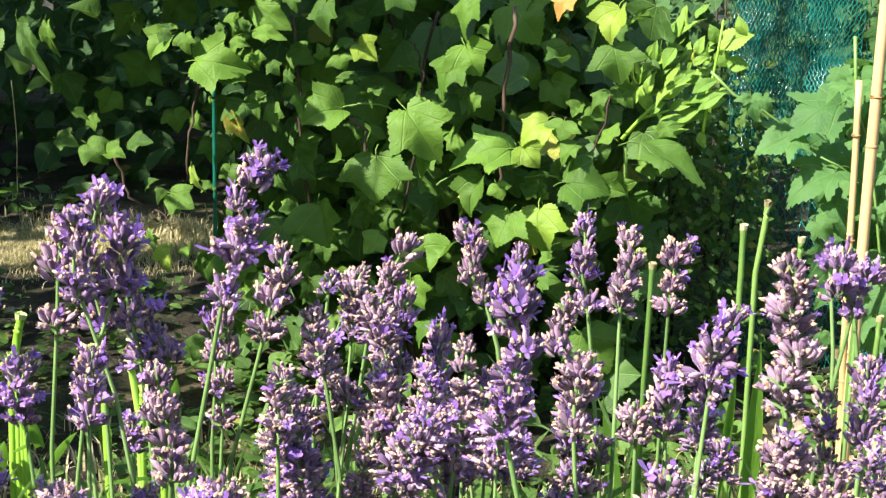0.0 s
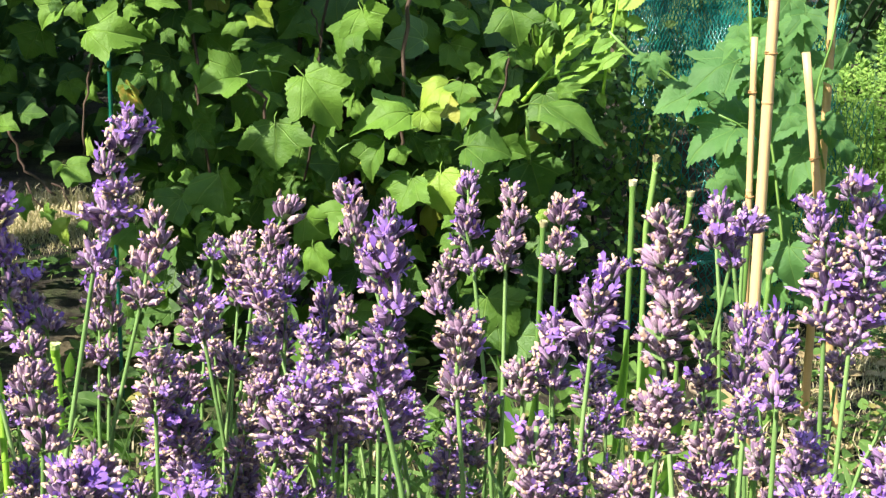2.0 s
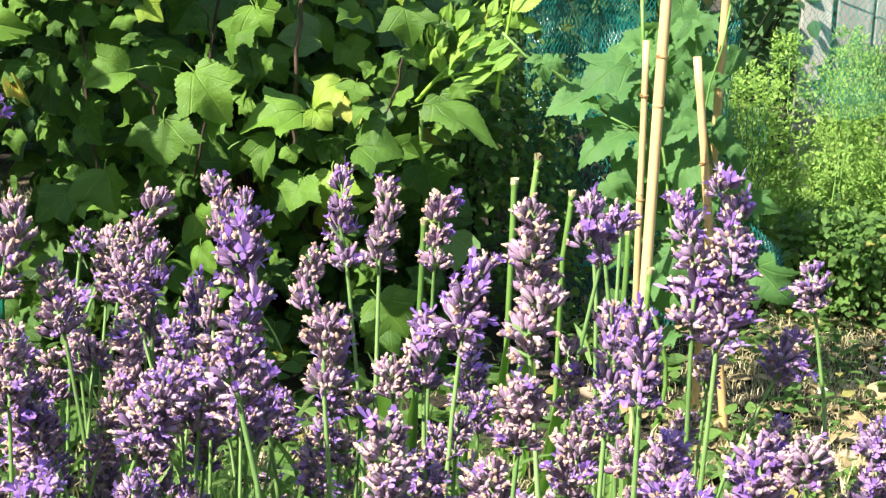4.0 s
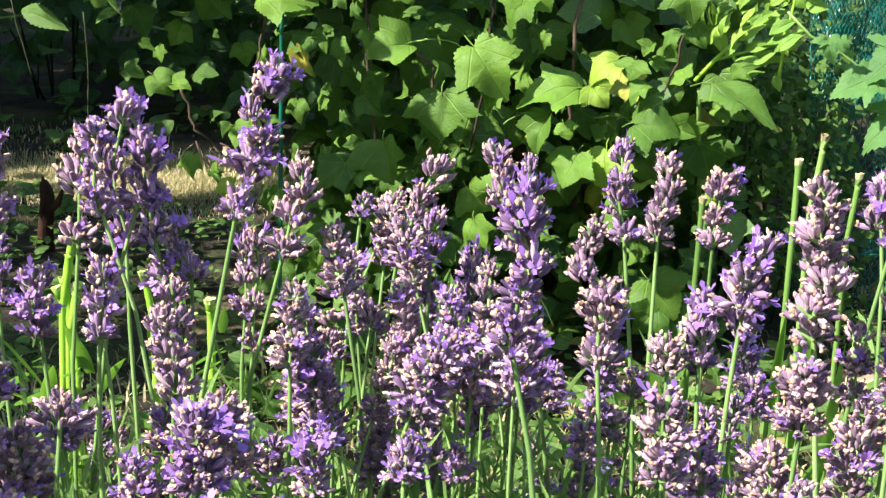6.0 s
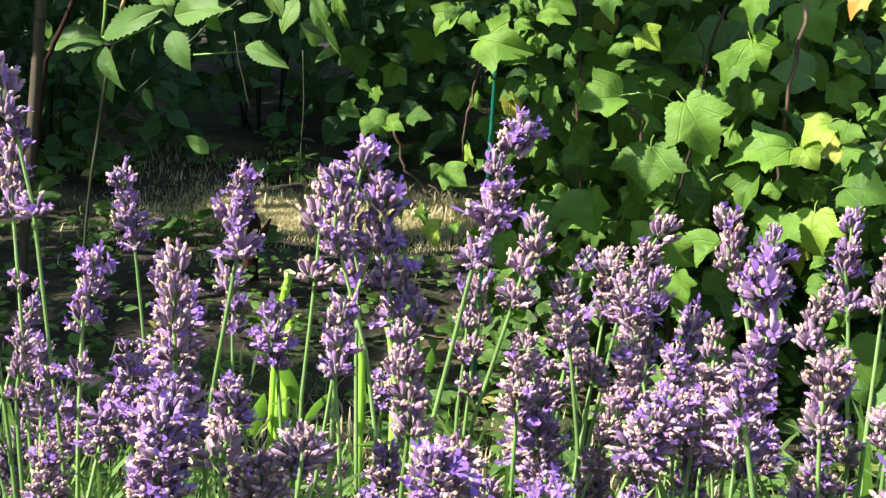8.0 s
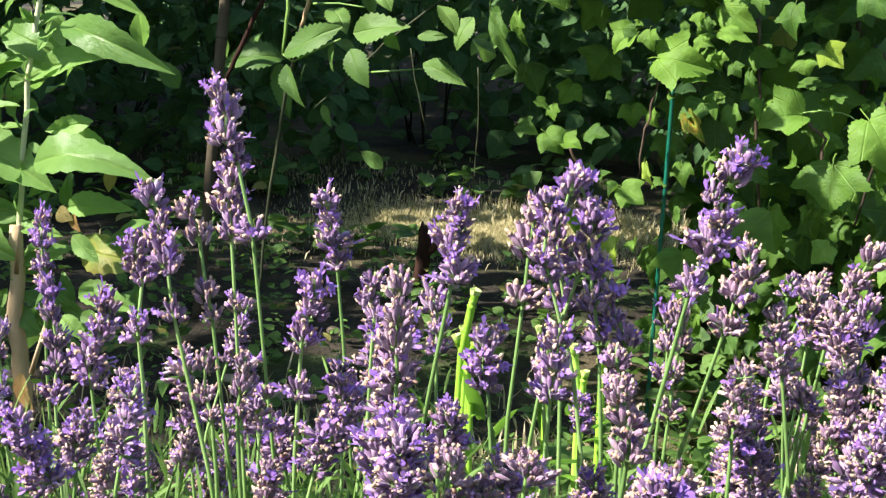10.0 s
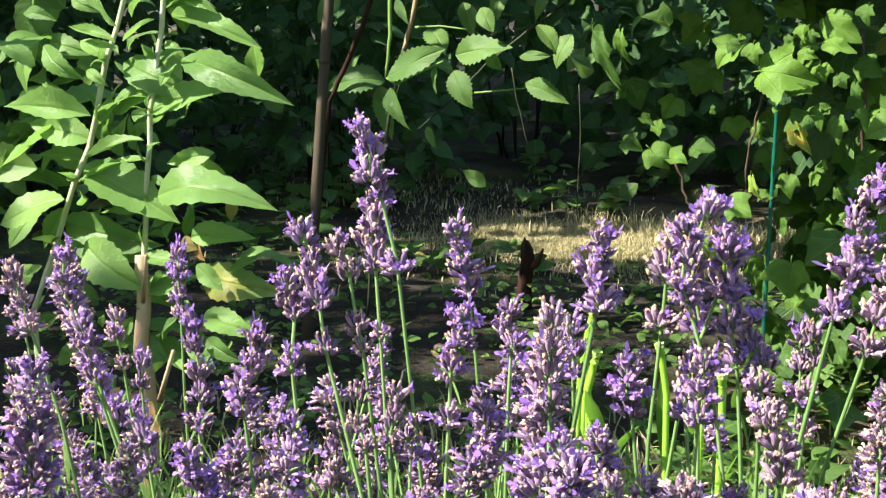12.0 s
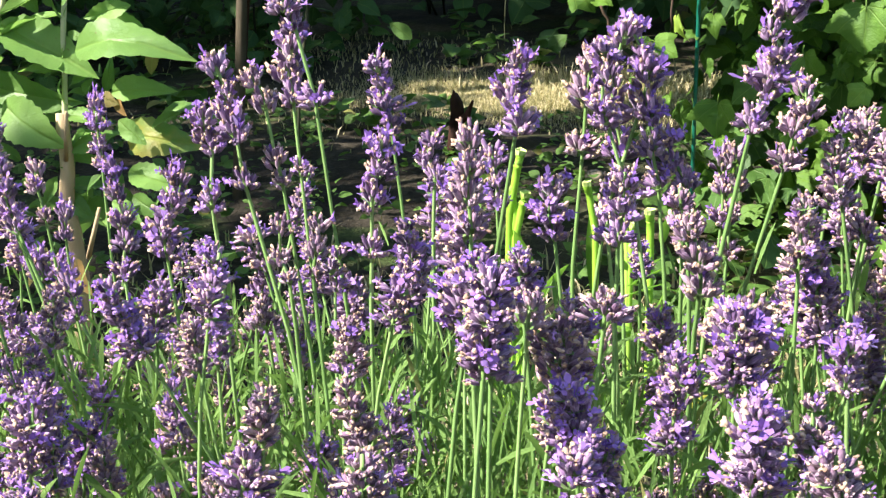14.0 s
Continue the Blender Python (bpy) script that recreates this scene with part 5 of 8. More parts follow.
currant_leaf((-0.376, 1.968, 0.585), (0.834, -0.238, -0.498), (-0.106, -0.954, 0.279), 0.052, 0.70)
currant_leaf((-0.321, 1.935, 0.603), (-0.111, -0.248, -0.962), (-0.603, -0.753, 0.264), 0.023, 0.90)
currant_leaf((-0.219, 2.129, 0.600), (-0.592, -0.249, -0.766), (0.337, -0.940, 0.046), 0.046)
currant_leaf((-0.274, 2.149, 0.575), (0.539, -0.243, -0.807), (0.140, -0.918, 0.370), 0.043)
currant_leaf((-0.058, 2.137, 0.582), (0.703, -0.246, -0.667), (0.067, -0.911, 0.407), 0.063, 1.20)
currant_leaf((-0.497, 2.130, 0.582), (-0.627, -0.255, -0.736), (0.293, -0.953, 0.081), 0.044)
currant_leaf((-0.483, 1.960, 0.546), (-0.669, -0.257, -0.697), (-0.257, -0.800, 0.542), 0.038)
currant_leaf((-0.391, 1.970, 0.548), (-0.565, -0.254, -0.785), (-0.455, -0.698, 0.553), 0.034, 0.60)
currant_leaf((-0.568, 2.131, 0.562), (-0.668, -0.257, -0.698), (-0.035, -0.926, 0.375), 0.041)
currant_leaf((-0.572, 1.942, 0.567), (-0.889, -0.257, 0.378), (0.457, -0.544, 0.704), 0.035, 0.70)
currant_leaf((-0.194, 1.920, 0.618), (0.536, -0.244, -0.808), (-0.305, -0.949, 0.084), 0.039)
yellow_leaf((0.021, 1.969, 0.606), (-0.572, -0.245, -0.783), (-0.437, -0.716, 0.544), 0.033, 0.90)
currant_leaf((-0.168, 1.949, 0.600), (-0.869, -0.245, 0.429), (0.420, -0.825, 0.378), 0.030)
currant_leaf((-0.460, 2.140, 0.594), (0.810, -0.236, -0.537), (-0.049, -0.939, 0.339), 0.038)
currant_leaf((-0.673, 1.943, 0.558), (0.451, -0.241, -0.860), (-0.241, -0.960, 0.143), 0.075, 0.28)
currant_leaf((-0.640, 1.953, 0.558), (0.283, -0.244, -0.928), (-0.226, -0.957, 0.182), 0.042, 0.30)


def currant_rest():
    r = random.Random(21)
    for _ in range(26):
        at = Vector((r.uniform(-0.50, 0.12), r.uniform(1.95, 2.0), r.uniform(0.16, 0.60)))
        for _ in range(r.choice((1, 2, 4))):
            p = at + Vector((r.gauss(0, 0.018), r.gauss(0, 0.01), r.gauss(0, 0.018)))
            currant_leaf(p, toss(r, (0, -0.4, -0.5), 0.7), toss(r, (-0.35, -0.6, 0.5), 0.5), r.uniform(0.010, 0.022), r.uniform(0.6, 1.1))
    for _ in range(64):
        p = Vector((r.uniform(-0.48, 0.14), r.uniform(2.00, 2.08), r.uniform(0.18, 0.62)))
        currant_leaf(p, toss(r, (0, -0.4, -0.5), 0.7), toss(r, (-0.35, -0.5, 0.6), 0.55), r.uniform(0.018, 0.034), r.uniform(0.7, 1.1))
    for _ in range(70):
        p = Vector((r.uniform(-0.46, 0.13), r.uniform(2.08, 2.2), r.uniform(0.10, 0.66)))
        currant_leaf(p, toss(r, (0, -0.5, -0.6), 0.6), toss(r, (0.1, -0.5, 0.6), 0.5), r.uniform(0.014, 0.032))
    for _ in range(150):
        x = r.uniform(-0.50, 0.15)
        p = Vector((x, 2.26 + r.gauss(0, 0.03) + 0.25 * (x + 0.05) ** 2, r.uniform(0.06, 0.66)))
        currant_leaf(p, toss(r, (0, -0.5, -0.6), 0.6), toss(r, (0.1, -0.5, 0.5), 0.6), r.uniform(0.03, 0.06))
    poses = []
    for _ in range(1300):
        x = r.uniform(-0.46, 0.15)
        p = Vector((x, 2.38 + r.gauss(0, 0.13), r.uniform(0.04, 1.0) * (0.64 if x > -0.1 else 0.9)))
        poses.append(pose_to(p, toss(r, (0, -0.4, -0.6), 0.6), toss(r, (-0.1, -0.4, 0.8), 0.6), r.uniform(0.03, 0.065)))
    # slab of leaves above the view, added to keep the inside shaded
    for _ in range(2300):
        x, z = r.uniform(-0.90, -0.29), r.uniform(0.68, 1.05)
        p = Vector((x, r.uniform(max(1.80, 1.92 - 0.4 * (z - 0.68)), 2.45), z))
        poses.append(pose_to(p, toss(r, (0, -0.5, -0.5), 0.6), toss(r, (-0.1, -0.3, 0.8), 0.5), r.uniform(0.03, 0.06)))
    # a few loose unseen leaves, added as further shade casters
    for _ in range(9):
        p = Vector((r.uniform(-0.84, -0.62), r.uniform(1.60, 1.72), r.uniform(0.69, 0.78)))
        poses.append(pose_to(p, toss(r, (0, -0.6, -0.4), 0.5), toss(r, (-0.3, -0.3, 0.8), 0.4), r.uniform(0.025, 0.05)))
    # leaf clusters added above the view to dapple the face of the bush
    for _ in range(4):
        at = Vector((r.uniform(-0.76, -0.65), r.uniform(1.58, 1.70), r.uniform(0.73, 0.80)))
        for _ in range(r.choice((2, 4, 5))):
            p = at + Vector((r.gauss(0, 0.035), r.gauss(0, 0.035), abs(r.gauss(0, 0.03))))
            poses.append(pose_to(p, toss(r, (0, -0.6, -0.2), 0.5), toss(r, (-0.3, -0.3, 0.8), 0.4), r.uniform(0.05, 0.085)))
    # these leaves take the darkened green that stands for shade
    part_of("foliage", many_leaves("foliage", "currant_low", poses, MAT["currant_shaded"]), bush, None, "inner lobed leaves with shade put into their dark green", "stuff")
    for k in range(9):
        x = r.uniform(-0.42, 0.0)
        pts = [Vector((x * 0.45, 2.33 + r.gauss(0, 0.05), 0.0))]
        for i in range(1, 7):
            pts.append(Vector((x * (0.45 + 0.55 * i / 6) + r.gauss(0, 0.012), 2.33 + r.gauss(0, 0.02) - 0.02 * i * r.random(), 0.11 * i)))
        v, f = tube(pts, [0.006 - 0.0006 * i for i in range(7)], 6)
        part_of("branch", mesh_from("branch", v, f, [MAT["twig"]]), bush, None, "brown woody branch")


currant_rest()


def shoot(name, points, radius, mat):
    """A thin branch through the given points."""
    pts = [Vector(p) for p in points]
    line = []
    for i in range(len(pts) - 1):
        line += [pts[i].lerp(pts[i + 1], j / 3) + Vector((rng.gauss(0, 0.0022), rng.gauss(0, 0.0022), 0)) for j in range(3)]
    line.append(pts[-1])
    v, f = tube(line, [radius * (1.15 - 0.3 * i / len(line)) for i in range(len(line))], 6)
    part_of(name, mesh_from(name, v, f, [MAT[mat]]), bush, None, "thin green leaf stalk" if mat == "green_stem" else "brown woody branch")


shoot("branch", [(-0.046, 2.030, 0.586), (-0.054, 2.030, 0.513), (-0.063, 2.030, 0.418), (-0.066, 2.030, 0.335)], 0.0026, "twig")
shoot("branch", [(-0.337, 2.040, 0.567), (-0.333, 2.040, 0.494), (-0.324, 2.040, 0.405), (-0.314, 2.040, 0.307)], 0.0022, "twig")
shoot("branch", [(-0.155, 2.050, 0.576), (-0.168, 2.050, 0.488), (-0.177, 2.050, 0.398), (-0.192, 2.050, 0.306)], 0.0020, "twig")
shoot("twig", [(0.075, 1.990, 0.487), (0.072, 1.990, 0.454), (0.061, 1.990, 0.418), (0.050, 1.990, 0.388)], 0.0014, "twig")
shoot("twig", [(-0.453, 1.990, 0.498), (-0.462, 1.990, 0.447), (-0.469, 1.990, 0.400), (-0.478, 1.990, 0.336)], 0.0016, "twig")
shoot("twig", [(-0.565, 1.980, 0.387), (-0.556, 1.980, 0.365), (-0.548, 1.980, 0.337), (-0.529, 1.980, 0.319), (-0.507, 1.980, 0.299)], 0.0019, "twig")
shoot("twig", [(-0.547, 1.980, 0.315), (-0.530, 1.980, 0.283), (-0.509, 1.980, 0.251)], 0.0013, "twig")
shoot("twig", [(-0.510, 1.980, 0.315), (-0.492, 1.980, 0.301), (-0.488, 1.980, 0.278)], 0.0012, "twig")
shoot("twig", [(-0.177, 2.000, 0.538), (-0.167, 2.000, 0.519), (-0.164, 2.000, 0.489)], 0.0011, "twig")
shoot("twig", [(-0.265, 1.980, 0.456), (-0.244, 1.980, 0.462), (-0.216, 1.980, 0.460), (-0.193, 1.980, 0.452)], 0.0010, "green_stem")
shoot("twig", [(-0.003, 1.970, 0.378), (0.011, 1.970, 0.374), (0.021, 1.970, 0.368)], 0.0013, "green_stem")
shoot("twig", [(-0.259, 2.020, 0.439), (-0.241, 2.020, 0.420), (-0.238, 2.020, 0.383)], 0.0022, "twig")
shoot("twig", [(-0.026, 1.990, 0.369), (-0.008, 1.990, 0.374), (0.006, 1.990, 0.372)], 0.0012, "green_stem")
shoot("twig", [(-0.144, 2.000, 0.354), (-0.125, 2.000, 0.368), (-0.111, 2.000, 0.370)], 0.0012, "green_stem")
shoot("twig", [(-0.013, 2.000, 0.364), (-0.008, 2.000, 0.341), (-0.005, 2.000, 0.319)], 0.0012, "green_stem")

# ---- the bright plant behind the bush ----
bright = thing("young_shrub", (0.30, 2.25, 0.0), "young shrub with bright yellow-green divided leaves", "shrub")
LEAF_MESH["bright"] = [mesh_from("bright_leaf", v, f, [leaf_material("bright_leaf", (0.10, 0.22, 0.028), (0.25, 0.40, 0.055), (0.36, 0.38, 0.06), "feather", 0.26, 0.45, False, 0.97)], None, uv) for v, f, uv in LEAF["raspberry"]]


def bright_leaf(place, tip, normal, size, wide=1.0):
    leaf_on(bright, "bright", place, tip, normal, size, wide=wide)


bright_leaf((0.218, 2.065, 0.537), (0.894, -0.100, 0.436), (-0.378, -0.690, 0.617), 0.050, 1.20)
bright_leaf((0.216, 2.077, 0.527), (0.831, -0.101, -0.547), (0.025, -0.976, 0.218), 0.028, 1.35)
bright_leaf((0.232, 2.069, 0.516), (0.991, -0.101, -0.092), (-0.016, -0.758, 0.652), 0.031, 1.35)
bright_leaf((0.219, 2.068, 0.541), (-0.434, -0.098, 0.896), (0.173, -0.985, -0.024), 0.028, 1.05)
bright_leaf((0.251, 2.037, 0.553), (-0.488, -0.098, 0.867), (-0.584, -0.702, -0.408), 0.030, 1.20)
bright_leaf((0.163, 2.067, 0.487), (0.787, -0.100, 0.609), (-0.408, -0.824, 0.392), 0.035, 0.75)
bright_leaf((0.181, 2.073, 0.482), (0.752, -0.100, 0.651), (-0.538, -0.663, 0.520), 0.028, 0.83)
bright_leaf((0.121, 2.066, 0.479), (0.419, -0.101, -0.902), (0.056, -0.989, 0.137), 0.036, 0.90)
bright_leaf((0.138, 2.039, 0.460), (0.552, -0.099, 0.828), (-0.767, -0.451, 0.457), 0.040, 0.75)
bright_leaf((0.149, 2.049, 0.470), (0.825, -0.100, 0.557), (-0.469, -0.671, 0.574), 0.041, 0.75)
bright_leaf((0.131, 2.043, 0.448), (0.721, -0.099, 0.686), (-0.562, -0.663, 0.494), 0.029, 0.68)
bright_leaf((0.114, 2.072, 0.459), (0.546, -0.099, 0.832), (-0.704, -0.592, 0.392), 0.039, 0.75)
bright_leaf((0.157, 2.046, 0.456), (0.944, -0.100, 0.315), (-0.291, -0.706, 0.646), 0.037, 0.68)
bright_leaf((0.172, 2.048, 0.463), (0.953, -0.100, 0.285), (-0.293, -0.537, 0.791), 0.041, 0.75)
bright_leaf((0.193, 2.039, 0.457), (0.770, -0.100, 0.630), (-0.546, -0.613, 0.571), 0.043, 0.90)
bright_leaf((0.203, 2.076, 0.482), (0.271, -0.101, -0.957), (-0.474, -0.879, -0.042), 0.037, 0.90)
bright_leaf((0.165, 2.046, 0.441), (0.873, -0.100, 0.477), (-0.334, -0.835, 0.437), 0.039, 0.75)
bright_leaf((0.141, 2.029, 0.439), (0.919, -0.100, 0.381), (-0.387, -0.407, 0.828), 0.037, 0.75)
bright_leaf((0.185, 2.043, 0.478), (0.824, -0.100, 0.558), (-0.438, -0.738, 0.514), 0.041, 0.75)
bright_leaf((0.210, 2.061, 0.458), (0.832, -0.100, 0.545), (-0.413, -0.768, 0.489), 0.026, 0.90)
bright_leaf((0.148, 2.036, 0.486), (0.517, -0.099, 0.850), (-0.734, -0.563, 0.380), 0.032, 0.75)
bright_leaf((0.127, 2.054, 0.469), (0.201, -0.099, 0.975), (-0.770, -0.631, 0.094), 0.037, 0.75)
bright_leaf((0.177, 2.056, 0.436), (0.933, -0.100, 0.346), (-0.336, -0.591, 0.733), 0.042, 0.60)
bright_leaf((0.155, 2.048, 0.422), (0.947, -0.100, 0.305), (-0.305, -0.577, 0.757), 0.032, 0.75)
bright_leaf((0.169, 2.069, 0.475), (0.227, -0.099, 0.969), (-0.784, -0.609, 0.122), 0.033, 0.75)
bright_leaf((0.134, 2.029, 0.435), (0.940, -0.101, -0.327), (0.080, -0.864, 0.497), 0.038, 0.60)
bright_leaf((0.186, 2.060, 0.513), (0.836, -0.100, 0.539), (-0.442, -0.704, 0.555), 0.025, 0.75)
bright_leaf((0.199, 2.048, 0.426), (0.297, -0.101, -0.950), (-0.355, -0.935, -0.011), 0.023, 1.05)
bright_leaf((0.230, 2.054, 0.485), (-0.771, -0.099, -0.630), (-0.505, -0.507, 0.698), 0.028, 0.90)
bright_leaf((0.163, 2.063, 0.535), (-0.539, -0.100, -0.836), (-0.505, -0.756, 0.416), 0.032, 1.05)
_rb = random.Random(17)
for _ in range(7):
    at = Vector((_rb.uniform(0.10, 0.20), _rb.uniform(2.12, 2.18), 0.0))
    at.z = 0.42 + (at.x - 0.10) * 0.7 + _rb.uniform(-0.02, 0.06)
    way = toss(_rb, (0.45, -0.2, 0.5), 0.25)
    for k in range(5):
        q = at + way * (0.018 * k)
        for side in ((-0.6, 0.6) if k < 4 else (0.0,)):
            d = (way + Vector((side, 0, 0)) * 1.1).normalized()
            bright_leaf(q, toss(_rb, d, 0.2), toss(_rb, (-0.55, -0.45, 0.7), 0.3), _rb.uniform(0.026, 0.04), 0.8)
for pts, rad in (([(0.098, 2.060, 0.412), (0.121, 2.060, 0.440), (0.147, 2.060, 0.467), (0.186, 2.060, 0.495)], 0.0028),
                 ([(0.140, 2.060, 0.454), (0.155, 2.060, 0.428), (0.188, 2.060, 0.439)], 0.0022),
                 ([(0.203, 2.050, 0.418), (0.208, 2.050, 0.471), (0.217, 2.050, 0.529), (0.222, 2.050, 0.573)], 0.0022),
                 ([(0.122, 2.070, 0.439), (0.141, 2.070, 0.445), (0.196, 2.070, 0.462)], 0.0020)):
    line = [Vector(p) for p in pts]
    v, f = tube(line, [rad * (1.1 - 0.15 * i) for i in range(len(line))], 7)
    part_of("stem", mesh_from("stem", v, f, [MAT["lime_stem"]]), bright, None, "pale lime-green stem")
v, f = tube(bend((0.14, 2.34, 0.0), (0.104, 2.07, 0.40), (0, 0, 0.02), 6), [0.0036, 0.0035, 0.0033, 0.0031, 0.003, 0.0028], 7)
part_of("stem", mesh_from("stem", v, f, [MAT["green_stem"]]), bright)

# ---- canes and the hop ----


def cane(place_low, place_high, radius, label, mat="cane"):
    """A bamboo cane with nodes."""
    a, b = Vector(place_low), Vector(place_high)
    n = max(3, round((b - a).length / 0.24))
    ob = thing("bamboo_cane", (a.x, a.y, a.z), label, "cane", "bamboo canes")
    pts, rad = [], []
    def at(t):
        return a.lerp(b, t) + Vector((0.0006 * math.sin(9 * t), 0.0006 * math.cos(7 * t), 0)), radius * (1.04 - 0.10 * t)
    for i in range(n * 4 + 1):
        t = i / (n * 4)
        p, q = at(t)
        pts.append(p)
        rad.append(q * (1.0 if i % 4 == 0 else 0.975))
    v, f = tube(pts, rad, 16)
    part_of("shaft", mesh_from("shaft", v, f, [MAT[mat]]), ob)
    for i in range(1, n):
        t = i / n + 0.012 * math.sin(i * 5)
        p, q = at(t)
        axis = (b - a).normalized()
        ring = [p + axis * d for d in (-0.0035, -0.0015, 0.0, 0.0008, 0.0025)]
        v, f = tube(ring, [q * 0.97, q * 1.05, q * 1.12, q * 1.03, q * 0.97], 16, False)
        part_of("node", mesh_from("node", v, f, [MAT["cane_node" if mat == "cane" else mat]]), ob)
    return ob


cane((0.3616, 1.80, -0.030), (0.3765, 1.80, 0.943), 0.0067, "thick pale yellow bamboo cane tied with twine")
cane((0.3737, 1.87, -0.030), (0.3633, 1.87, 0.518), 0.0043, "thin pale bamboo cane with a cut top")
cane((0.500, 1.87, -0.03), (0.426, 1.87, 0.50), 0.0054, "slanting pale bamboo cane among hop leaves")
cane((0.470, 1.95, -0.03), (0.480, 1.95, 0.95), 0.0055, "shaded bamboo cane behind hop leaves")
cane((-1.234, 2.2, -0.03), (-1.15, 2.2, 0.98), 0.0090, "weathered grey-brown wooden stake in shade", "old_cane")


def twine(place, radius, tilt=0.0):
    ob = thing("twine_tie", place, "brown jute twine wound round a cane", "twine", "twine ties")
    pts = [Vector((math.cos(a) * radius, math.sin(a) * radius, 0.0022 * a / 6.28 + tilt * math.cos(a))) for a in [i * 0.45 for i in range(24)]]
    v, f = tube(pts, [0.0008] * 24, 5)
    part_of("loop", mesh_from("loop", v, f, [MAT["twine"]]), ob, Matrix.Translation(place))


twine((0.3646, 1.87, 0.450), 0.0050)
twine((0.3674, 1.87, 0.322), 0.0050)
twine((0.4445, 1.87, 0.37), 0.0062, 0.002)
twine((0.3697, 1.80, 0.505), 0.0074)

hop = thing("hop_vine", (0.40, 1.9, 0.0), "hop vine with broad lobed toothed green leaves climbing canes", "vine")


def hop_leaf(place, tip, normal, size, wide=1.0):
    leaf_on(hop, "hop", place, tip, normal, size, wide=wide)


hop_leaf((0.355, 1.929, 0.484), (-0.867, -0.239, -0.437), (-0.188, -0.656, 0.731), 0.068)
hop_leaf((0.304, 1.925, 0.446), (-0.895, -0.239, -0.378), (-0.102, -0.713, 0.693), 0.050)
hop_leaf((0.245, 1.925, 0.489), (0.210, -0.252, -0.945), (-0.339, -0.925, 0.171), 0.027)
hop_leaf((0.257, 1.909, 0.491), (0.462, -0.253, -0.850), (-0.392, -0.918, 0.060), 0.019, 0.80)
hop_leaf((0.245, 1.925, 0.487), (-0.969, -0.237, -0.073), (0.157, -0.816, 0.556), 0.018, 0.80)
hop_leaf((0.356, 1.920, 0.405), (-0.863, -0.240, -0.444), (-0.268, -0.529, 0.805), 0.065, 1.05)
hop_leaf((0.362, 1.966, 0.370), (-0.174, -0.252, -0.952), (0.452, -0.879, 0.150), 0.037, 0.80)
hop_leaf((0.369, 1.927, 0.482), (-0.391, -0.246, -0.887), (-0.679, -0.574, 0.458), 0.041, 0.75)
hop_leaf((0.424, 1.920, 0.538), (-0.485, -0.242, -0.841), (-0.636, -0.562, 0.529), 0.034)
hop_leaf((0.434, 1.916, 0.543), (-0.062, -0.249, -0.967), (-0.216, -0.942, 0.256), 0.044, 0.90)
hop_leaf((0.449, 1.923, 0.474), (-0.096, -0.250, -0.964), (-0.648, -0.719, 0.251), 0.027, 1.10)
hop_leaf((0.461, 1.913, 0.469), (0.907, -0.260, -0.330), (-0.032, -0.826, 0.562), 0.021, 0.90)
hop_leaf((0.441, 1.899, 0.421), (-0.894, -0.236, -0.381), (-0.202, -0.547, 0.812), 0.051, 0.90)
hop_leaf((0.416, 1.890, 0.420), (0.126, -0.254, -0.959), (-0.426, -0.887, 0.179), 0.026, 0.80)
hop_leaf((0.439, 1.913, 0.371), (-0.400, -0.249, -0.882), (-0.562, -0.694, 0.450), 0.050, 0.95)
hop_leaf((0.464, 1.915, 0.412), (0.735, -0.261, -0.625), (0.033, -0.908, 0.418), 0.030)
hop_leaf((0.473, 1.925, 0.406), (0.071, -0.254, -0.965), (-0.255, -0.939, 0.229), 0.030, 0.70)
hop_leaf((0.463, 1.905, 0.321), (-0.165, -0.253, -0.953), (-0.491, -0.817, 0.302), 0.027, 0.80)
hop_leaf((0.511, 1.923, 0.317), (0.918, -0.264, -0.297), (-0.230, -0.963, 0.143), 0.041, 0.80)
hop_leaf((0.525, 1.894, 0.234), (0.679, -0.268, -0.683), (-0.470, -0.874, -0.124), 0.060)
hop_leaf((0.427, 1.905, 0.253), (0.075, -0.260, -0.963), (-0.526, -0.831, 0.184), 0.050)
hop_leaf((0.398, 1.890, 0.223), (-0.692, -0.246, -0.679), (-0.371, -0.685, 0.627), 0.044, 0.70)
hop_leaf((0.410, 1.896, 0.203), (0.110, -0.262, -0.959), (-0.674, -0.728, 0.122), 0.035, 0.90)
hop_leaf((0.352, 1.906, 0.361), (0.234, -0.257, -0.938), (-0.385, -0.910, 0.154), 0.039, 0.90)
hop_leaf((0.328, 1.893, 0.342), (0.693, -0.259, -0.673), (-0.176, -0.966, 0.191), 0.028)
hop_leaf((0.397, 1.911, 0.510), (-0.645, -0.240, -0.726), (-0.358, -0.744, 0.564), 0.023, 0.90)
hop_leaf((0.496, 1.901, 0.347), (0.474, -0.261, -0.841), (-0.341, -0.935, 0.098), 0.023, 0.90)
hop_leaf((0.355, 1.897, 0.511), (-0.861, -0.237, -0.451), (-0.321, -0.434, 0.842), 0.028, 0.80)
hop_leaf((0.405, 1.979, 0.279), (-0.542, -0.248, -0.803), (0.342, -0.938, 0.058), 0.030, 0.80)
hop_leaf((0.354, 1.948, 0.301), (-0.382, -0.251, -0.889), (0.293, -0.946, 0.141), 0.033, 0.90)
hop_leaf((0.415, 1.961, 0.458), (0.361, -0.256, -0.897), (0.454, -0.792, 0.409), 0.033, 0.90)
hop_leaf((0.436, 1.968, 0.500), (-0.633, -0.240, -0.736), (0.068, -0.964, 0.257), 0.039, 0.90)
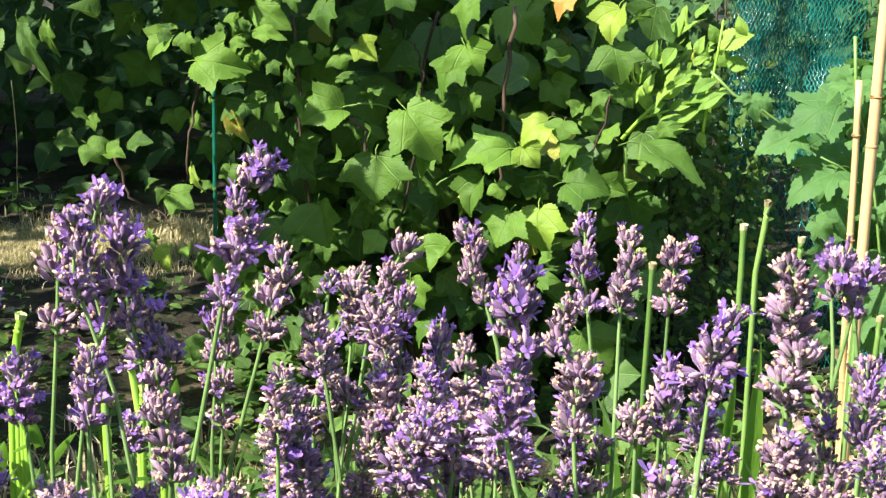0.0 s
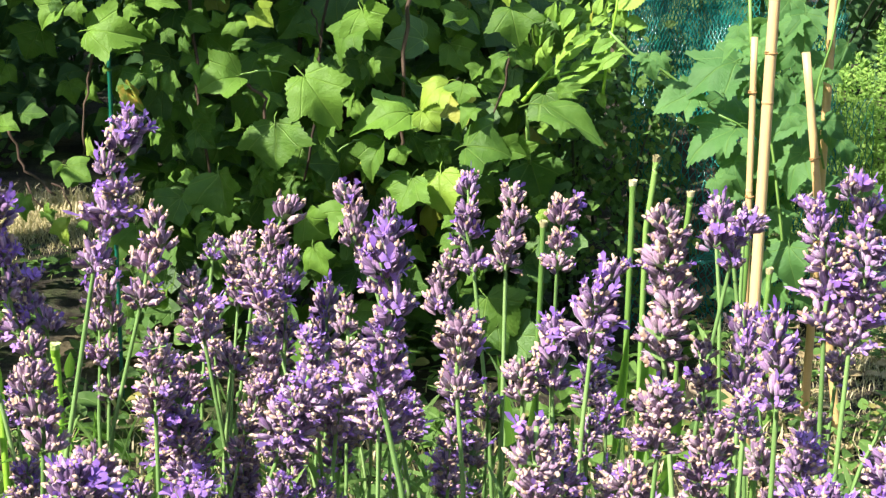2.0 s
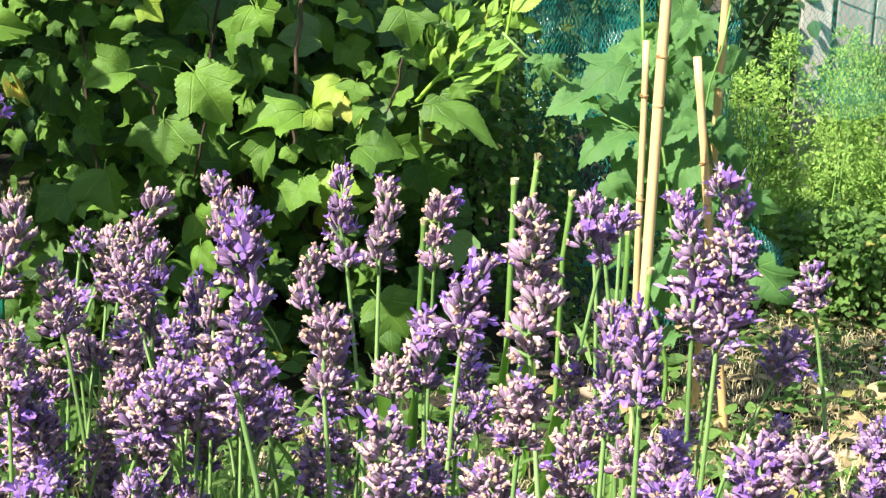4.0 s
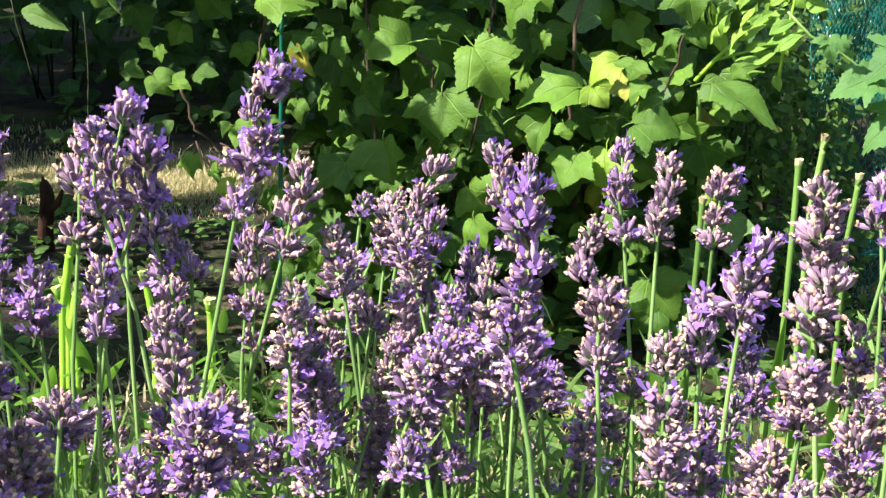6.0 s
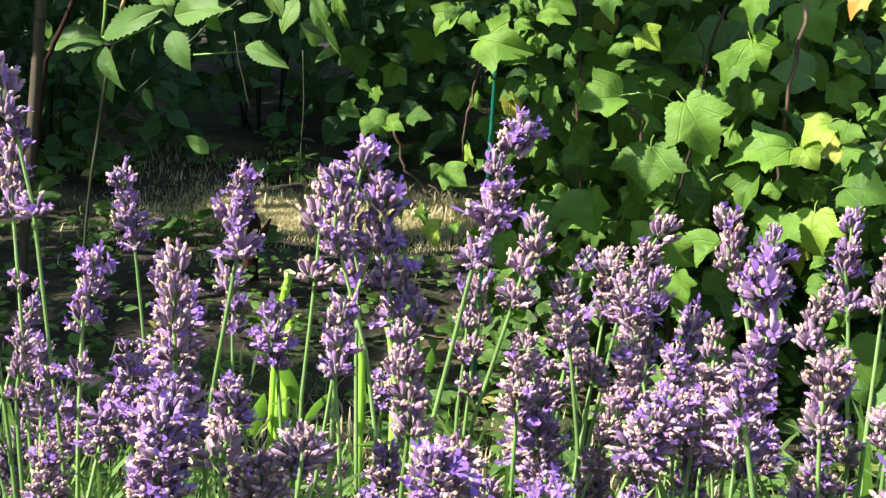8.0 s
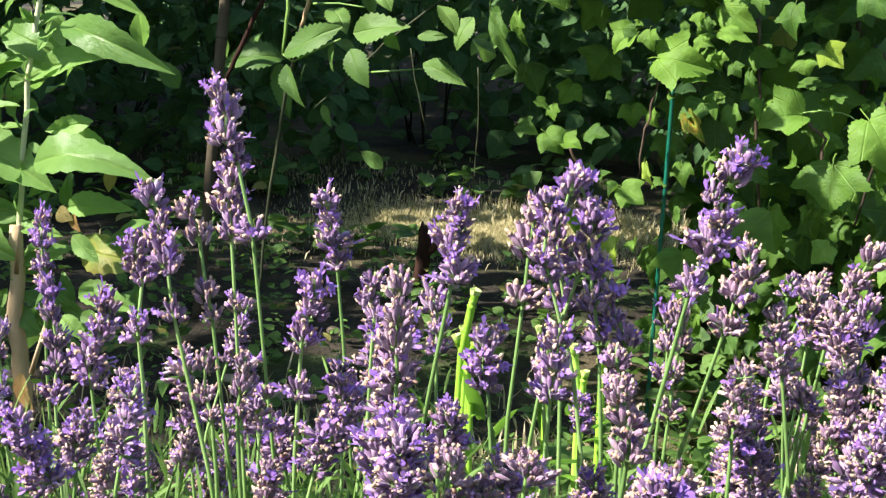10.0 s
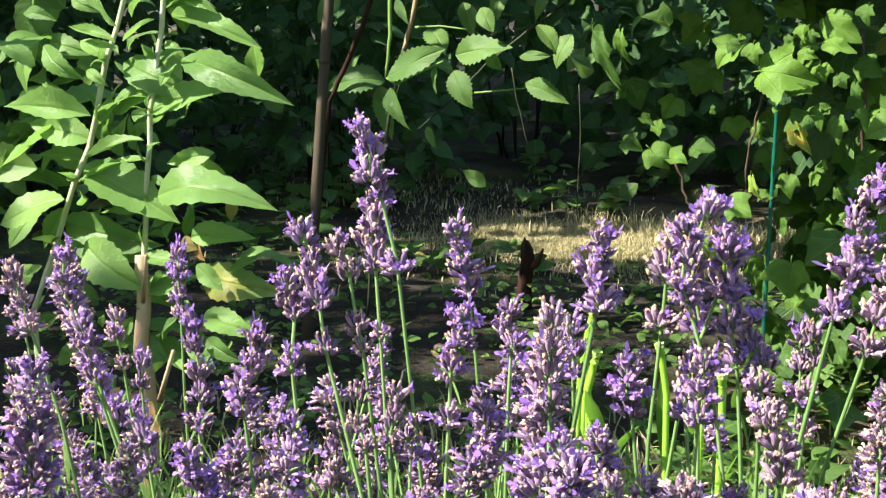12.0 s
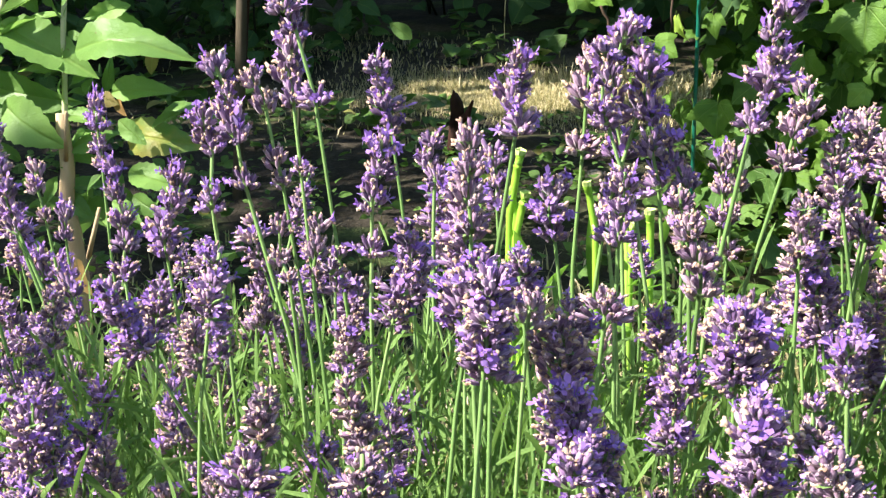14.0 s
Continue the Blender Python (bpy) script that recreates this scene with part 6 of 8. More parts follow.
hop_leaf((0.465, 1.970, 0.362), (-0.612, -0.243, -0.753), (0.316, -0.947, 0.049), 0.031, 0.80)
hop_leaf((0.504, 1.979, 0.499), (-0.382, -0.244, -0.891), (0.019, -0.966, 0.256), 0.033, 0.80)
hop_leaf((0.499, 1.960, 0.378), (0.360, -0.259, -0.896), (0.147, -0.933, 0.329), 0.033, 0.80)
hop_leaf((0.405, 1.965, 0.371), (-0.382, -0.248, -0.890), (0.152, -0.967, 0.205), 0.033, 0.90)
hop_leaf((0.483, 1.957, 0.253), (0.501, -0.264, -0.824), (0.295, -0.843, 0.450), 0.036, 0.90)
hop_leaf((0.449, 1.926, 0.187), (0.435, -0.265, -0.860), (-0.076, -0.963, 0.258), 0.027, 0.90)
hop_leaf((0.359, 1.921, 0.248), (-0.717, -0.245, -0.652), (-0.211, -0.815, 0.539), 0.026, 0.80)
hop_leaf((0.429, 1.905, 0.147), (-0.772, -0.244, -0.586), (-0.360, -0.592, 0.721), 0.029, 0.90)


def hop_rest():
    r = random.Random(31)
    for _ in range(34):
        p = Vector((0.43 + r.gauss(0, 0.05), 1.99 + r.gauss(0, 0.03), r.uniform(0.12, 0.80)))
        hop_leaf(p, toss(r, (0, -0.4, -0.7), 0.5), toss(r, (-0.2, -0.7, 0.5), 0.5), r.uniform(0.022, 0.045))
    for _ in range(70):
        p = Vector((r.uniform(0.43, 0.55), r.uniform(2.28, 2.40), r.uniform(0.16, 0.52)))
        hop_leaf(p, toss(r, (0, -0.4, -0.7), 0.5), toss(r, (-0.3, -0.4, 0.7), 0.5), r.uniform(0.030, 0.055))
    for pts, rad in (([(0.357, 1.880, 0.569), (0.362, 1.880, 0.509), (0.368, 1.880, 0.475), (0.382, 1.880, 0.437)], 0.0022),
                     ([(0.198, 1.950, 0.516), (0.227, 1.950, 0.488), (0.263, 1.950, 0.470), (0.303, 1.950, 0.442), (0.340, 1.950, 0.413)], 0.0020),
                     ([(0.470, 1.900, 0.561), (0.463, 1.900, 0.507), (0.451, 1.900, 0.465), (0.446, 1.900, 0.424), (0.464, 1.900, 0.353)], 0.0016),
                     ([(0.392, 1.930, 0.430), (0.407, 1.930, 0.362), (0.421, 1.930, 0.275), (0.436, 1.930, 0.170)], 0.0018),
                     ([(0.334, 1.920, 0.417), (0.356, 1.920, 0.407), (0.389, 1.920, 0.385)], 0.0014)):
        line = [Vector(p) for p in pts]
        v, f = tube(line, [rad] * len(line), 6)
        part_of("stem", mesh_from("stem", v, f, [MAT["green_stem"]]), hop)
    v, f = tube(bend((0.40, 1.93, 0.17), (0.41, 1.92, 0.0), (0.02, 0, 0), 6), [0.003] * 6, 6)
    part_of("stem", mesh_from("stem", v, f, [MAT["green_stem"]]), hop)


hop_rest()

# ---- garden stakes ----


def garden_stake(x, y, tall, lean, label):
    ob = thing("garden_stake", (x, y, 0.0), label, "stake", "green garden stakes")
    n = 40
    pts = [Vector((x + lean * i / n, y, -0.02 + (tall + 0.02) * i / n)) for i in range(n + 1)]
    v, f = tube(pts, [0.0031 if i % 2 else 0.0027 for i in range(n + 1)], 8)
    part_of("rod", mesh_from("rod", v, f, [MAT["stake"]]), ob)


garden_stake(-0.441, 2.02, 0.52, 0.002, "thin green plastic-coated plant stake in front of leaves")
garden_stake(0.330, 2.46, 0.9, 0.0, "thin green plastic-coated plant stake by the netting")

# ---- netting ----


def netting():
    ob = thing("garden_netting", (0.6, 2.4, 0.0), "crumpled dark green plastic garden netting hung as a fence", "netting")
    def on(u, w):
        # u along the fence, w up
        x = 0.27 + u * 0.9
        y = 2.34 + 0.30 * u + 0.05 * math.sin(u * 16) + 0.035 * noise.noise((u * 9, w * 3, 1))
        return Vector((x + 0.02 * noise.noise((u * 7, w * 4, 5)), y, w + 0.012 * noise.noise((u * 11, w * 5, 9))))

    def panel(u0, u1, w0, w1, cell, back, strand=0.0007):
        soup = Soup()
        nu, nw = round((u1 - u0) / cell), round((w1 - w0) / cell)
        for s in (1, -1):
            for j in range(-nw, nu + nw):
                pts = []
                for k in range(nw + 1):
                    u = u0 + (j + s * k * 0.5 + (0.16 if k % 2 else -0.16)) * cell
                    if u0 <= u <= u1:
                        pts.append(on(u, w0 + k * cell) + Vector((0, back + 0.03 * noise.noise((u * 8, k * 0.1, back)), 0)))
                if len(pts) > 2:
                    soup.take(*tube(pts, [strand] * len(pts), 3, False))
        part_of("net_panel", soup.mesh("net_panel", [MAT["net"]]), ob)

    panel(0.0, 0.24, 0.33, 0.72, 0.0075, 0.0, 0.0008)
    panel(0.01, 0.22, 0.38, 0.72, 0.0080, 0.03, 0.0007)
    panel(0.0, 0.20, 0.42, 0.72, 0.0085, 0.06, 0.0007)
    panel(0.0, 0.26, 0.0, 0.36, 0.0130, 0.02, 0.0008)
    panel(0.24, 0.50, 0.0, 0.34, 0.0150, 0.02)
    panel(0.24, 0.42, 0.30, 0.70, 0.0190, 0.05)
    panel(0.535, 0.86, 0.34, 0.60, 0.0085, 0.02, 0.0004)
    panel(0.56, 0.86, 0.36, 0.60, 0.0095, 0.05, 0.0004)
    panel(0.14, 0.42, 0.0, 0.50, 0.0110, 0.04)
    # slack at the foot: gathered bunches of strands
    r, soup = random.Random(8), Soup()
    for a, b, thick, count in (((0.345, 2.15, 0.170), (0.398, 2.15, 0.185), 0.006, 46), ((0.556, 2.12, 0.130), (0.585, 2.12, 0.195), 0.006, 50)):
        a, b = Vector(a), Vector(b)
        for _ in range(count):
            o = Vector((r.gauss(0, thick), r.gauss(0, thick), r.gauss(0, thick * 0.6)))
            t0 = r.uniform(0.0, 0.5)
            pts = [a.lerp(b, t0 + i * 0.125) + o * (0.5 + 0.25 * i) + Vector((r.gauss(0, 0.0012), 0, r.gauss(0, 0.0012))) for i in range(5)]
            soup.take(*tube(pts, [0.0006] * 5, 3, False))
    # a slack pocket hanging over the soil
    for s in (1, -1):
        for j in range(-6, 17):
            pts = []
            for k in range(15):
                q, h = (j + s * k * 0.5 + (0.2 if k % 2 else -0.2)) / 11, k / 14
                if 0 <= q <= 1:
                    pts.append(Vector((0.565 + 0.060 * q + 0.012 * h, 2.15 - 0.03 * math.sin(3.1 * q) * math.sin(3.1 * h), 0.135 + 0.105 * h * (1.0 - 0.45 * q))))
            if len(pts) > 2:
                soup.take(*tube(pts, [0.0006] * len(pts), 3, False))
    part_of("loose_fold", soup.mesh("loose_fold", [MAT["net"]]), ob, None, "loose folds of netting on the soil", "stuff")


netting()

# ---- feathery shrub ----


def feathery():
    ob = thing("feathery_shrub", (0.95, 2.85, 0.0), "soft feathery pale green shrub behind netting", "shrub")
    r = random.Random(9)
    poses, wood = [], Soup()
    spires = [(0.61, 2.70, 0.33), (0.65, 2.72, 0.37), (0.69, 2.76, 0.38), (0.73, 2.80, 0.40), (0.63, 2.60, 0.22), (0.70, 2.66, 0.30), (0.76, 2.70, 0.37), (0.80, 2.72, 0.44), (0.86, 2.68, 0.36), (0.91, 2.74, 0.41), (0.97, 2.70, 0.37), (0.73, 2.60, 0.21), (0.83, 2.60, 0.27), (0.92, 2.61, 0.26), (1.02, 2.66, 0.33)]
    spires += [(r.uniform(0.64, 1.30), r.uniform(2.58, 2.92), r.uniform(0.18, 0.38)) for _ in range(32)]
    spires += [(r.uniform(0.92, 1.36), r.uniform(2.92, 3.10), r.uniform(0.34, 0.42)) for _ in range(16)]
    for x, y, tall in spires:
        tall *= 1.06
        lean = Vector((r.gauss(0, 0.05), r.gauss(0, 0.05), 1.0))
        foot = Vector((x, y, -0.01))
        wood.take(*tube([foot, foot + lean * tall * 0.5, foot + lean * tall], [0.003, 0.0022, 0.0008], 4))
        for k in range(round(700 * tall)):
            h = r.random() ** 0.85
            a = k * 2.4 + r.uniform(-0.3, 0.3)
            wide = 0.078 * (1.14 - h) ** 0.6 * r.uniform(0.4, 1.1)
            out = Vector((math.cos(a), math.sin(a), 0.0))
            at = foot + lean * (tall * (0.05 + 0.95 * h)) + out * wide
            for _ in range(6):
                d = toss(r, out * 0.7 + Vector((-0.1, -0.2, 0.7)), 0.8)
                p = at + d * r.uniform(0.001, 0.007)
                poses.append(pose_to(p, d, toss(r, (-0.4, -0.4, 0.7), 0.35), r.uniform(0.0055, 0.0112), r.uniform(1.0, 1.6)))
    part_of("foliage", many_leaves("foliage", "fine", poses, MAT["feathery"]), ob, None, "fine pale green leaflets", "stuff")
    part_of("stalk_tangle", wood.mesh("stalk_tangle", [MAT["green_stem"]]), ob, None, "", "stuff")


feathery()


def board_fence():
    """Grey boards side by side, seen above the shrub."""
    ob = thing("board_fence", (1.5, 3.5, 0.0), "weathered pale grey upright boards behind the netting", "fence")
    r = random.Random(19)
    x = 1.02
    for k in range(11):
        w, tall = r.uniform(0.045, 0.085), r.uniform(0.95, 1.05)
        bm = bmesh.new()
        bmesh.ops.create_cube(bm, size=1.0)
        for v in bm.verts:
            v.co = Vector((v.co.x * w, v.co.y * 0.018, (v.co.z + 0.5) * tall))
        bmesh.ops.bevel(bm, geom=bm.edges[:], offset=0.003, segments=1, affect="EDGES")
        me = bpy.data.meshes.new("board")
        bm.to_mesh(me)
        bm.free()
        me.materials.append(MAT["board"])
        part_of("board", me, ob, Matrix.Translation((x + w / 2, 3.5 + r.gauss(0, 0.006), -0.02)) @ Matrix.Rotation(r.gauss(0, 0.012), 4, "Y"))
        x += w + r.uniform(0.004, 0.012)
    v, f = tube([(1.0, 3.525, 0.75), (1.4, 3.525, 0.75), (1.8, 3.525, 0.75)], [0.016] * 3, 4)
    part_of("rail", mesh_from("rail", v, f, [MAT["board"]], smooth=False), ob)


board_fence()

# ---- cut stalks ----


def cut_stalk(owner, top, foot, radius, mat, node=False):
    """A hollow ribbed stalk cut off square, with a ragged dried end."""
    top, foot = Vector(top), Vector(foot)
    r = random.Random(round(top.x * 1000))
    root = foot + (foot - top).normalized() * 0.02
    base = Vector((root.x + (root.x - top.x) * 0.5, root.y, 0.0))
    axis = (top - foot).normalized()
    bow = frame_on(axis)[0] * 0.002
    pts = [base, base.lerp(root, 0.5), root, foot.lerp(top, 0.4) + bow, foot.lerp(top, 0.62) + bow, foot.lerp(top, 0.66) + bow, foot.lerp(top, 0.70) + bow, top - axis * 0.010, top - axis * 0.004]
    k = 1.2 if node else 1.0
    v, f = tube(pts, [radius * q for q in (0.75, 0.78, 0.84, 0.88, 0.88, k * 0.92, 0.88, 0.90, 1.12)], 9, False)
    ob = part_of("stalk", mesh_from("stalk", v, f, [MAT[mat]]), owner)
    b, c = frame_on(axis)
    def ring(up, size, rag):
        return [top + axis * (up + rag * r.uniform(-1, 1)) + (b * math.cos(i * 0.698) + c * math.sin(i * 0.698)) * radius * size * (1 + 0.12 * r.uniform(-1, 1)) for i in range(9)]
    rim, inner, under, floor = ring(0.0, 1.30, 0.0010), ring(-0.0005, 1.0, 0.0008), ring(-0.0045, 1.10, 0.0), ring(-0.004, 0.7, 0.0)
    faces = [(i, (i + 1) % 9, 9 + (i + 1) % 9, 9 + i) for i in range(9)] + [(18 + i, 18 + (i + 1) % 9, (i + 1) % 9, i) for i in range(9)]
    faces += [(9 + i, 9 + (i + 1) % 9, 27 + (i + 1) % 9, 27 + i) for i in range(9)] + [tuple(range(27, 36))]
    part_of("cut_end", mesh_from("cut_end", rim + inner + under + floor, faces, [MAT["lime_cut" if mat == "lime_stem" else "cut"]], smooth=False), ob, None, "fresh green cut end" if mat == "lime_stem" else "dried pale cut end")


def strap_leaf(owner, place, way, length, wide, droop, mat="lily"):
    """A broad strap leaf with a keel."""
    way = Vector(way).normalized()
    side = frame_on(way)[0]
    verts, uvs, n = [], [], 9
    for i in range(n):
        t = i / (n - 1)
        p = Vector(place) + way * length * t + Vector((0, 0, -droop * length * t * t))
        k = wide * (0.55 + 1.2 * t * (1 - t) * 2) * (1 - t ** 3)
        up = side.cross(way) * k * 0.35
        verts += [p - side * k - up, p, p + side * k - up]
        uvs += [(-0.2, t), (0, t), (0.2, t)]
    faces = []
    for i in range(n - 1):
        a = 3 * i
        faces += [(a, a + 1, a + 4, a + 3), (a + 1, a + 2, a + 5, a + 4)]
    part_of("leaf", mesh_from("strap_leaf", verts, faces, [MAT[mat]], None, uvs), owner)


lily = thing("cut_lily_clump", (0.13, 1.12, 0.0), "green lily stalks cut off above their strap leaves", "lily", "cut lilies")
for a, b, rad in (((0.129, 1.12, 0.489), (0.128, 1.12, 0.378), 0.0029), ((0.146, 1.12, 0.507), (0.142, 1.12, 0.473), 0.0030), ((0.172, 1.12, 0.481), (0.169, 1.12, 0.451), 0.0028),
                  ((0.064, 1.12, 0.458), (0.062, 1.12, 0.385), 0.0028), ((0.215, 1.12, 0.453), (0.214, 1.12, 0.395), 0.0029), ((0.233, 1.12, 0.423), (0.230, 1.12, 0.377), 0.0028)):
    cut_stalk(lily, a, b, rad * 0.85, "green_stem")
for p, w, length, wide, droop in (((0.12, 1.11, 0.28), (0.05, -0.1, 1), 0.14, 0.006, 0.25), ((0.13, 1.10, 0.22), (0.32, -0.2, 1), 0.14, 0.007, 0.4), ((0.05, 1.12, 0.25), (-0.15, -0.2, 1), 0.14, 0.009, 0.15),
                                  ((0.14, 1.12, 0.20), (-0.15, -0.3, 1), 0.15, 0.007, 0.25), ((0.21, 1.12, 0.18), (0.3, -0.2, 1), 0.16, 0.008, 0.25), ((0.24, 1.12, 0.2), (0.1, -0.3, 1), 0.18, 0.010, 0.2),
                                  ((0.08, 1.12, 0.15), (0.1, -0.2, 1), 0.20, 0.010, 0.2),
                                  ((0.138, 1.09, 0.27), (0.02, -0.05, 1), 0.15, 0.010, 0.05), ((0.150, 1.08, 0.24), (0.10, -0.1, 1), 0.15, 0.011, 0.1), ((0.045, 1.10, 0.22), (0.1, -0.1, 1), 0.14, 0.011, 0.1)):
    strap_leaf(lily, p, w, length, wide * 0.7, droop)

lime = thing("cut_lily_clump", (-0.45, 1.36, 0.0), "bright lime-green cut stalks with narrow bright leaves", "lily", "cut lilies")
for a, b, rad in (((-0.493, 1.367, 0.336), (-0.501, 1.367, 0.290), 0.0046), ((-0.510, 1.367, 0.289), (-0.500, 1.367, 0.258), 0.0042), ((-0.488, 1.367, 0.294), (-0.495, 1.367, 0.261), 0.0044), ((-0.503, 1.367, 0.299), (-0.499, 1.367, 0.264), 0.0040), ((-0.427, 1.367, 0.309), (-0.421, 1.367, 0.277), 0.0040), ((-0.364, 1.367, 0.286), (-0.363, 1.367, 0.250), 0.0044), ((-0.393, 1.367, 0.296), (-0.388, 1.367, 0.262), 0.0038), ((-0.380, 1.367, 0.271), (-0.381, 1.367, 0.245), 0.0036)):
    cut_stalk(lime, a, b, rad, "lime_stem", True)
_r2 = random.Random(14)
for k in range(22):
    strap_leaf(lime, (-0.44 + _r2.uniform(-0.10, 0.16), 1.36 + _r2.gauss(0, 0.03), _r2.uniform(0.04, 0.20)), toss(_r2, (0.1, -0.3, 0.75), 0.55), _r2.uniform(0.07, 0.13), _r2.uniform(0.005, 0.009), _r2.uniform(0.1, 0.5))
for place, way, long, wide in (
        ((-0.535, 1.35, 0.209), (-0.543, -0.824, -0.161), 0.036, 0.0062),
        ((-0.522, 1.35, 0.191), (-0.52, -0.852, -0.058), 0.035, 0.0068),
        ((-0.539, 1.35, 0.184), (-0.091, -0.802, 0.59), 0.037, 0.0045),
        ((-0.377, 1.35, 0.226), (0.638, -0.481, 0.601), 0.062, 0.0052),
        ((-0.38, 1.35, 0.213), (0.654, -0.451, 0.607), 0.067, 0.006),
        ((-0.377, 1.35, 0.205), (0.698, -0.485, 0.527), 0.062, 0.005),
        ((-0.362, 1.35, 0.18), (0.446, -0.604, 0.66), 0.05, 0.0045),
        ((-0.501, 1.35, 0.207), (0.588, -0.6, 0.543), 0.05, 0.0055),
        ((-0.348, 1.35, 0.26), (0.192, -0.591, 0.784), 0.051, 0.0045),
        ((-0.384, 1.35, 0.229), (0.021, -0.724, 0.689), 0.041, 0.006),
        ((-0.513, 1.35, 0.216), (-0.198, -0.897, 0.396), 0.033, 0.006)):
    strap_leaf(lime, place, way, long, wide, 0.12)

# ---- the pale-stemmed shrub ----
bud = thing("buddleia_shrub", (-1.05, 1.35, 0.0), "shrub with pale stems and long pointed light green leaves", "shrub")


LEAF_MESH["withered"] = [mesh_from("withered_leaf", v, f, [leaf_material("withered_leaf", (0.16, 0.13, 0.04), (0.34, 0.27, 0.10), (0.30, 0.17, 0.06), "feather", 0.3, 0.6, False, 0.6)], None, uv) for v, f, uv in LEAF["raspberry"]]
BUD_FAR = leaf_material("buddleia_upper_leaf", (0.08, 0.20, 0.02), (0.20, 0.39, 0.05), (0.40, 0.36, 0.06), "feather", 0.36, 0.45, True, 0.97)


def buddleia_leaf(place, tip, normal, size, wide=1.0):
    leaf_on(bud, "buddleia", place, tip, normal, size, wide=wide)


buddleia_leaf((-0.966, 1.369, 0.608), (0.967, -0.138, -0.213), (0.019, -0.796, 0.605), 0.116, 0.64)
buddleia_leaf((-0.938, 1.332, 0.568), (0.958, -0.139, -0.251), (-0.022, -0.907, 0.420), 0.140, 0.66)
buddleia_leaf((-1.026, 1.356, 0.557), (0.941, -0.138, -0.308), (-0.010, -0.924, 0.383), 0.107, 0.80)
buddleia_leaf((-0.965, 1.351, 0.508), (0.923, -0.137, 0.359), (-0.311, -0.815, 0.490), 0.091, 0.75)
buddleia_leaf((-1.044, 1.369, 0.502), (0.947, -0.136, 0.291), (-0.319, -0.505, 0.802), 0.087)
buddleia_leaf((-1.075, 1.358, 0.441), (0.931, -0.138, -0.337), (0.100, -0.792, 0.602), 0.136)
buddleia_leaf((-0.971, 1.326, 0.427), (0.988, -0.137, 0.076), (-0.153, -0.743, 0.652), 0.144, 0.80)
buddleia_leaf((-1.030, 1.311, 0.503), (-0.981, -0.167, 0.100), (0.194, -0.781, 0.594), 0.104, 0.75)
buddleia_leaf((-1.107, 1.326, 0.551), (-0.882, -0.164, 0.441), (0.444, -0.602, 0.664), 0.059)
buddleia_leaf((-1.104, 1.327, 0.569), (0.840, -0.138, -0.524), (-0.123, -0.990, 0.064), 0.062)
buddleia_leaf((-1.063, 1.363, 0.465), (-0.956, -0.165, 0.242), (0.256, -0.872, 0.416), 0.082)
buddleia_leaf((-1.082, 1.331, 0.405), (-0.937, -0.169, -0.305), (-0.102, -0.703, 0.704), 0.088, 1.20)
buddleia_leaf((-1.135, 1.402, 0.378), (-0.452, -0.163, -0.877), (0.079, -0.987, 0.142), 0.056)
buddleia_leaf((-1.066, 1.333, 0.358), (0.866, -0.140, -0.480), (-0.012, -0.966, 0.260), 0.089, 1.20)
buddleia_leaf((-1.144, 1.411, 0.359), (0.985, -0.136, -0.109), (-0.137, -0.991, 0.003), 0.137, 0.90)
buddleia_leaf((-1.001, 1.369, 0.373), (0.884, -0.135, 0.447), (-0.415, -0.668, 0.618), 0.040, 0.90)
buddleia_leaf((-0.963, 1.384, 0.361), (0.300, -0.141, 0.943), (0.425, -0.866, -0.264), 0.045, 0.70)
buddleia_leaf((-0.943, 1.363, 0.368), (0.977, -0.137, 0.161), (-0.204, -0.807, 0.554), 0.080, 0.80)
buddleia_leaf((-0.915, 1.325, 0.349), (0.816, -0.142, -0.560), (0.076, -0.934, 0.348), 0.040, 1.20)
buddleia_leaf((-0.902, 1.367, 0.333), (0.860, -0.136, 0.491), (-0.422, -0.731, 0.537), 0.044, 0.90)
buddleia_leaf((-0.951, 1.381, 0.321), (0.990, -0.138, -0.037), (-0.121, -0.947, 0.298), 0.104, 0.90)
buddleia_leaf((-0.922, 1.347, 0.289), (0.976, -0.139, -0.170), (-0.023, -0.835, 0.550), 0.071, 1.10)
buddleia_leaf((-0.918, 1.343, 0.263), (0.910, -0.141, -0.390), (-0.057, -0.974, 0.220), 0.049, 1.20)
buddleia_leaf((-1.057, 1.344, 0.546), (0.872, -0.138, -0.469), (0.099, -0.890, 0.445), 0.032, 0.90)
buddleia_leaf((-0.996, 1.312, 0.578), (-0.915, -0.163, 0.368), (0.376, -0.674, 0.636), 0.056, 0.55)
buddleia_leaf((-1.000, 1.319, 0.572), (-0.964, -0.164, 0.208), (0.248, -0.834, 0.492), 0.039, 0.55)
buddleia_leaf((-0.990, 1.312, 0.581), (0.821, -0.137, 0.555), (-0.489, -0.670, 0.559), 0.049, 0.55)
buddleia_leaf((-1.016, 1.354, 0.568), (0.864, -0.137, 0.485), (-0.454, -0.629, 0.631), 0.057, 0.55)
buddleia_leaf((-0.999, 1.318, 0.594), (-0.557, -0.156, 0.816), (0.047, -0.986, -0.157), 0.036, 0.70)
buddleia_leaf((-1.149, 1.363, 0.603), (0.984, -0.134, -0.114), (-0.049, -0.830, 0.556), 0.046, 0.80)
buddleia_leaf((-1.089, 1.364, 0.619), (0.938, -0.136, -0.319), (-0.076, -0.978, 0.193), 0.043, 0.80)
buddleia_leaf((-0.989, 1.349, 0.472), (-0.969, -0.166, -0.185), (-0.028, -0.667, 0.744), 0.077, 0.50)
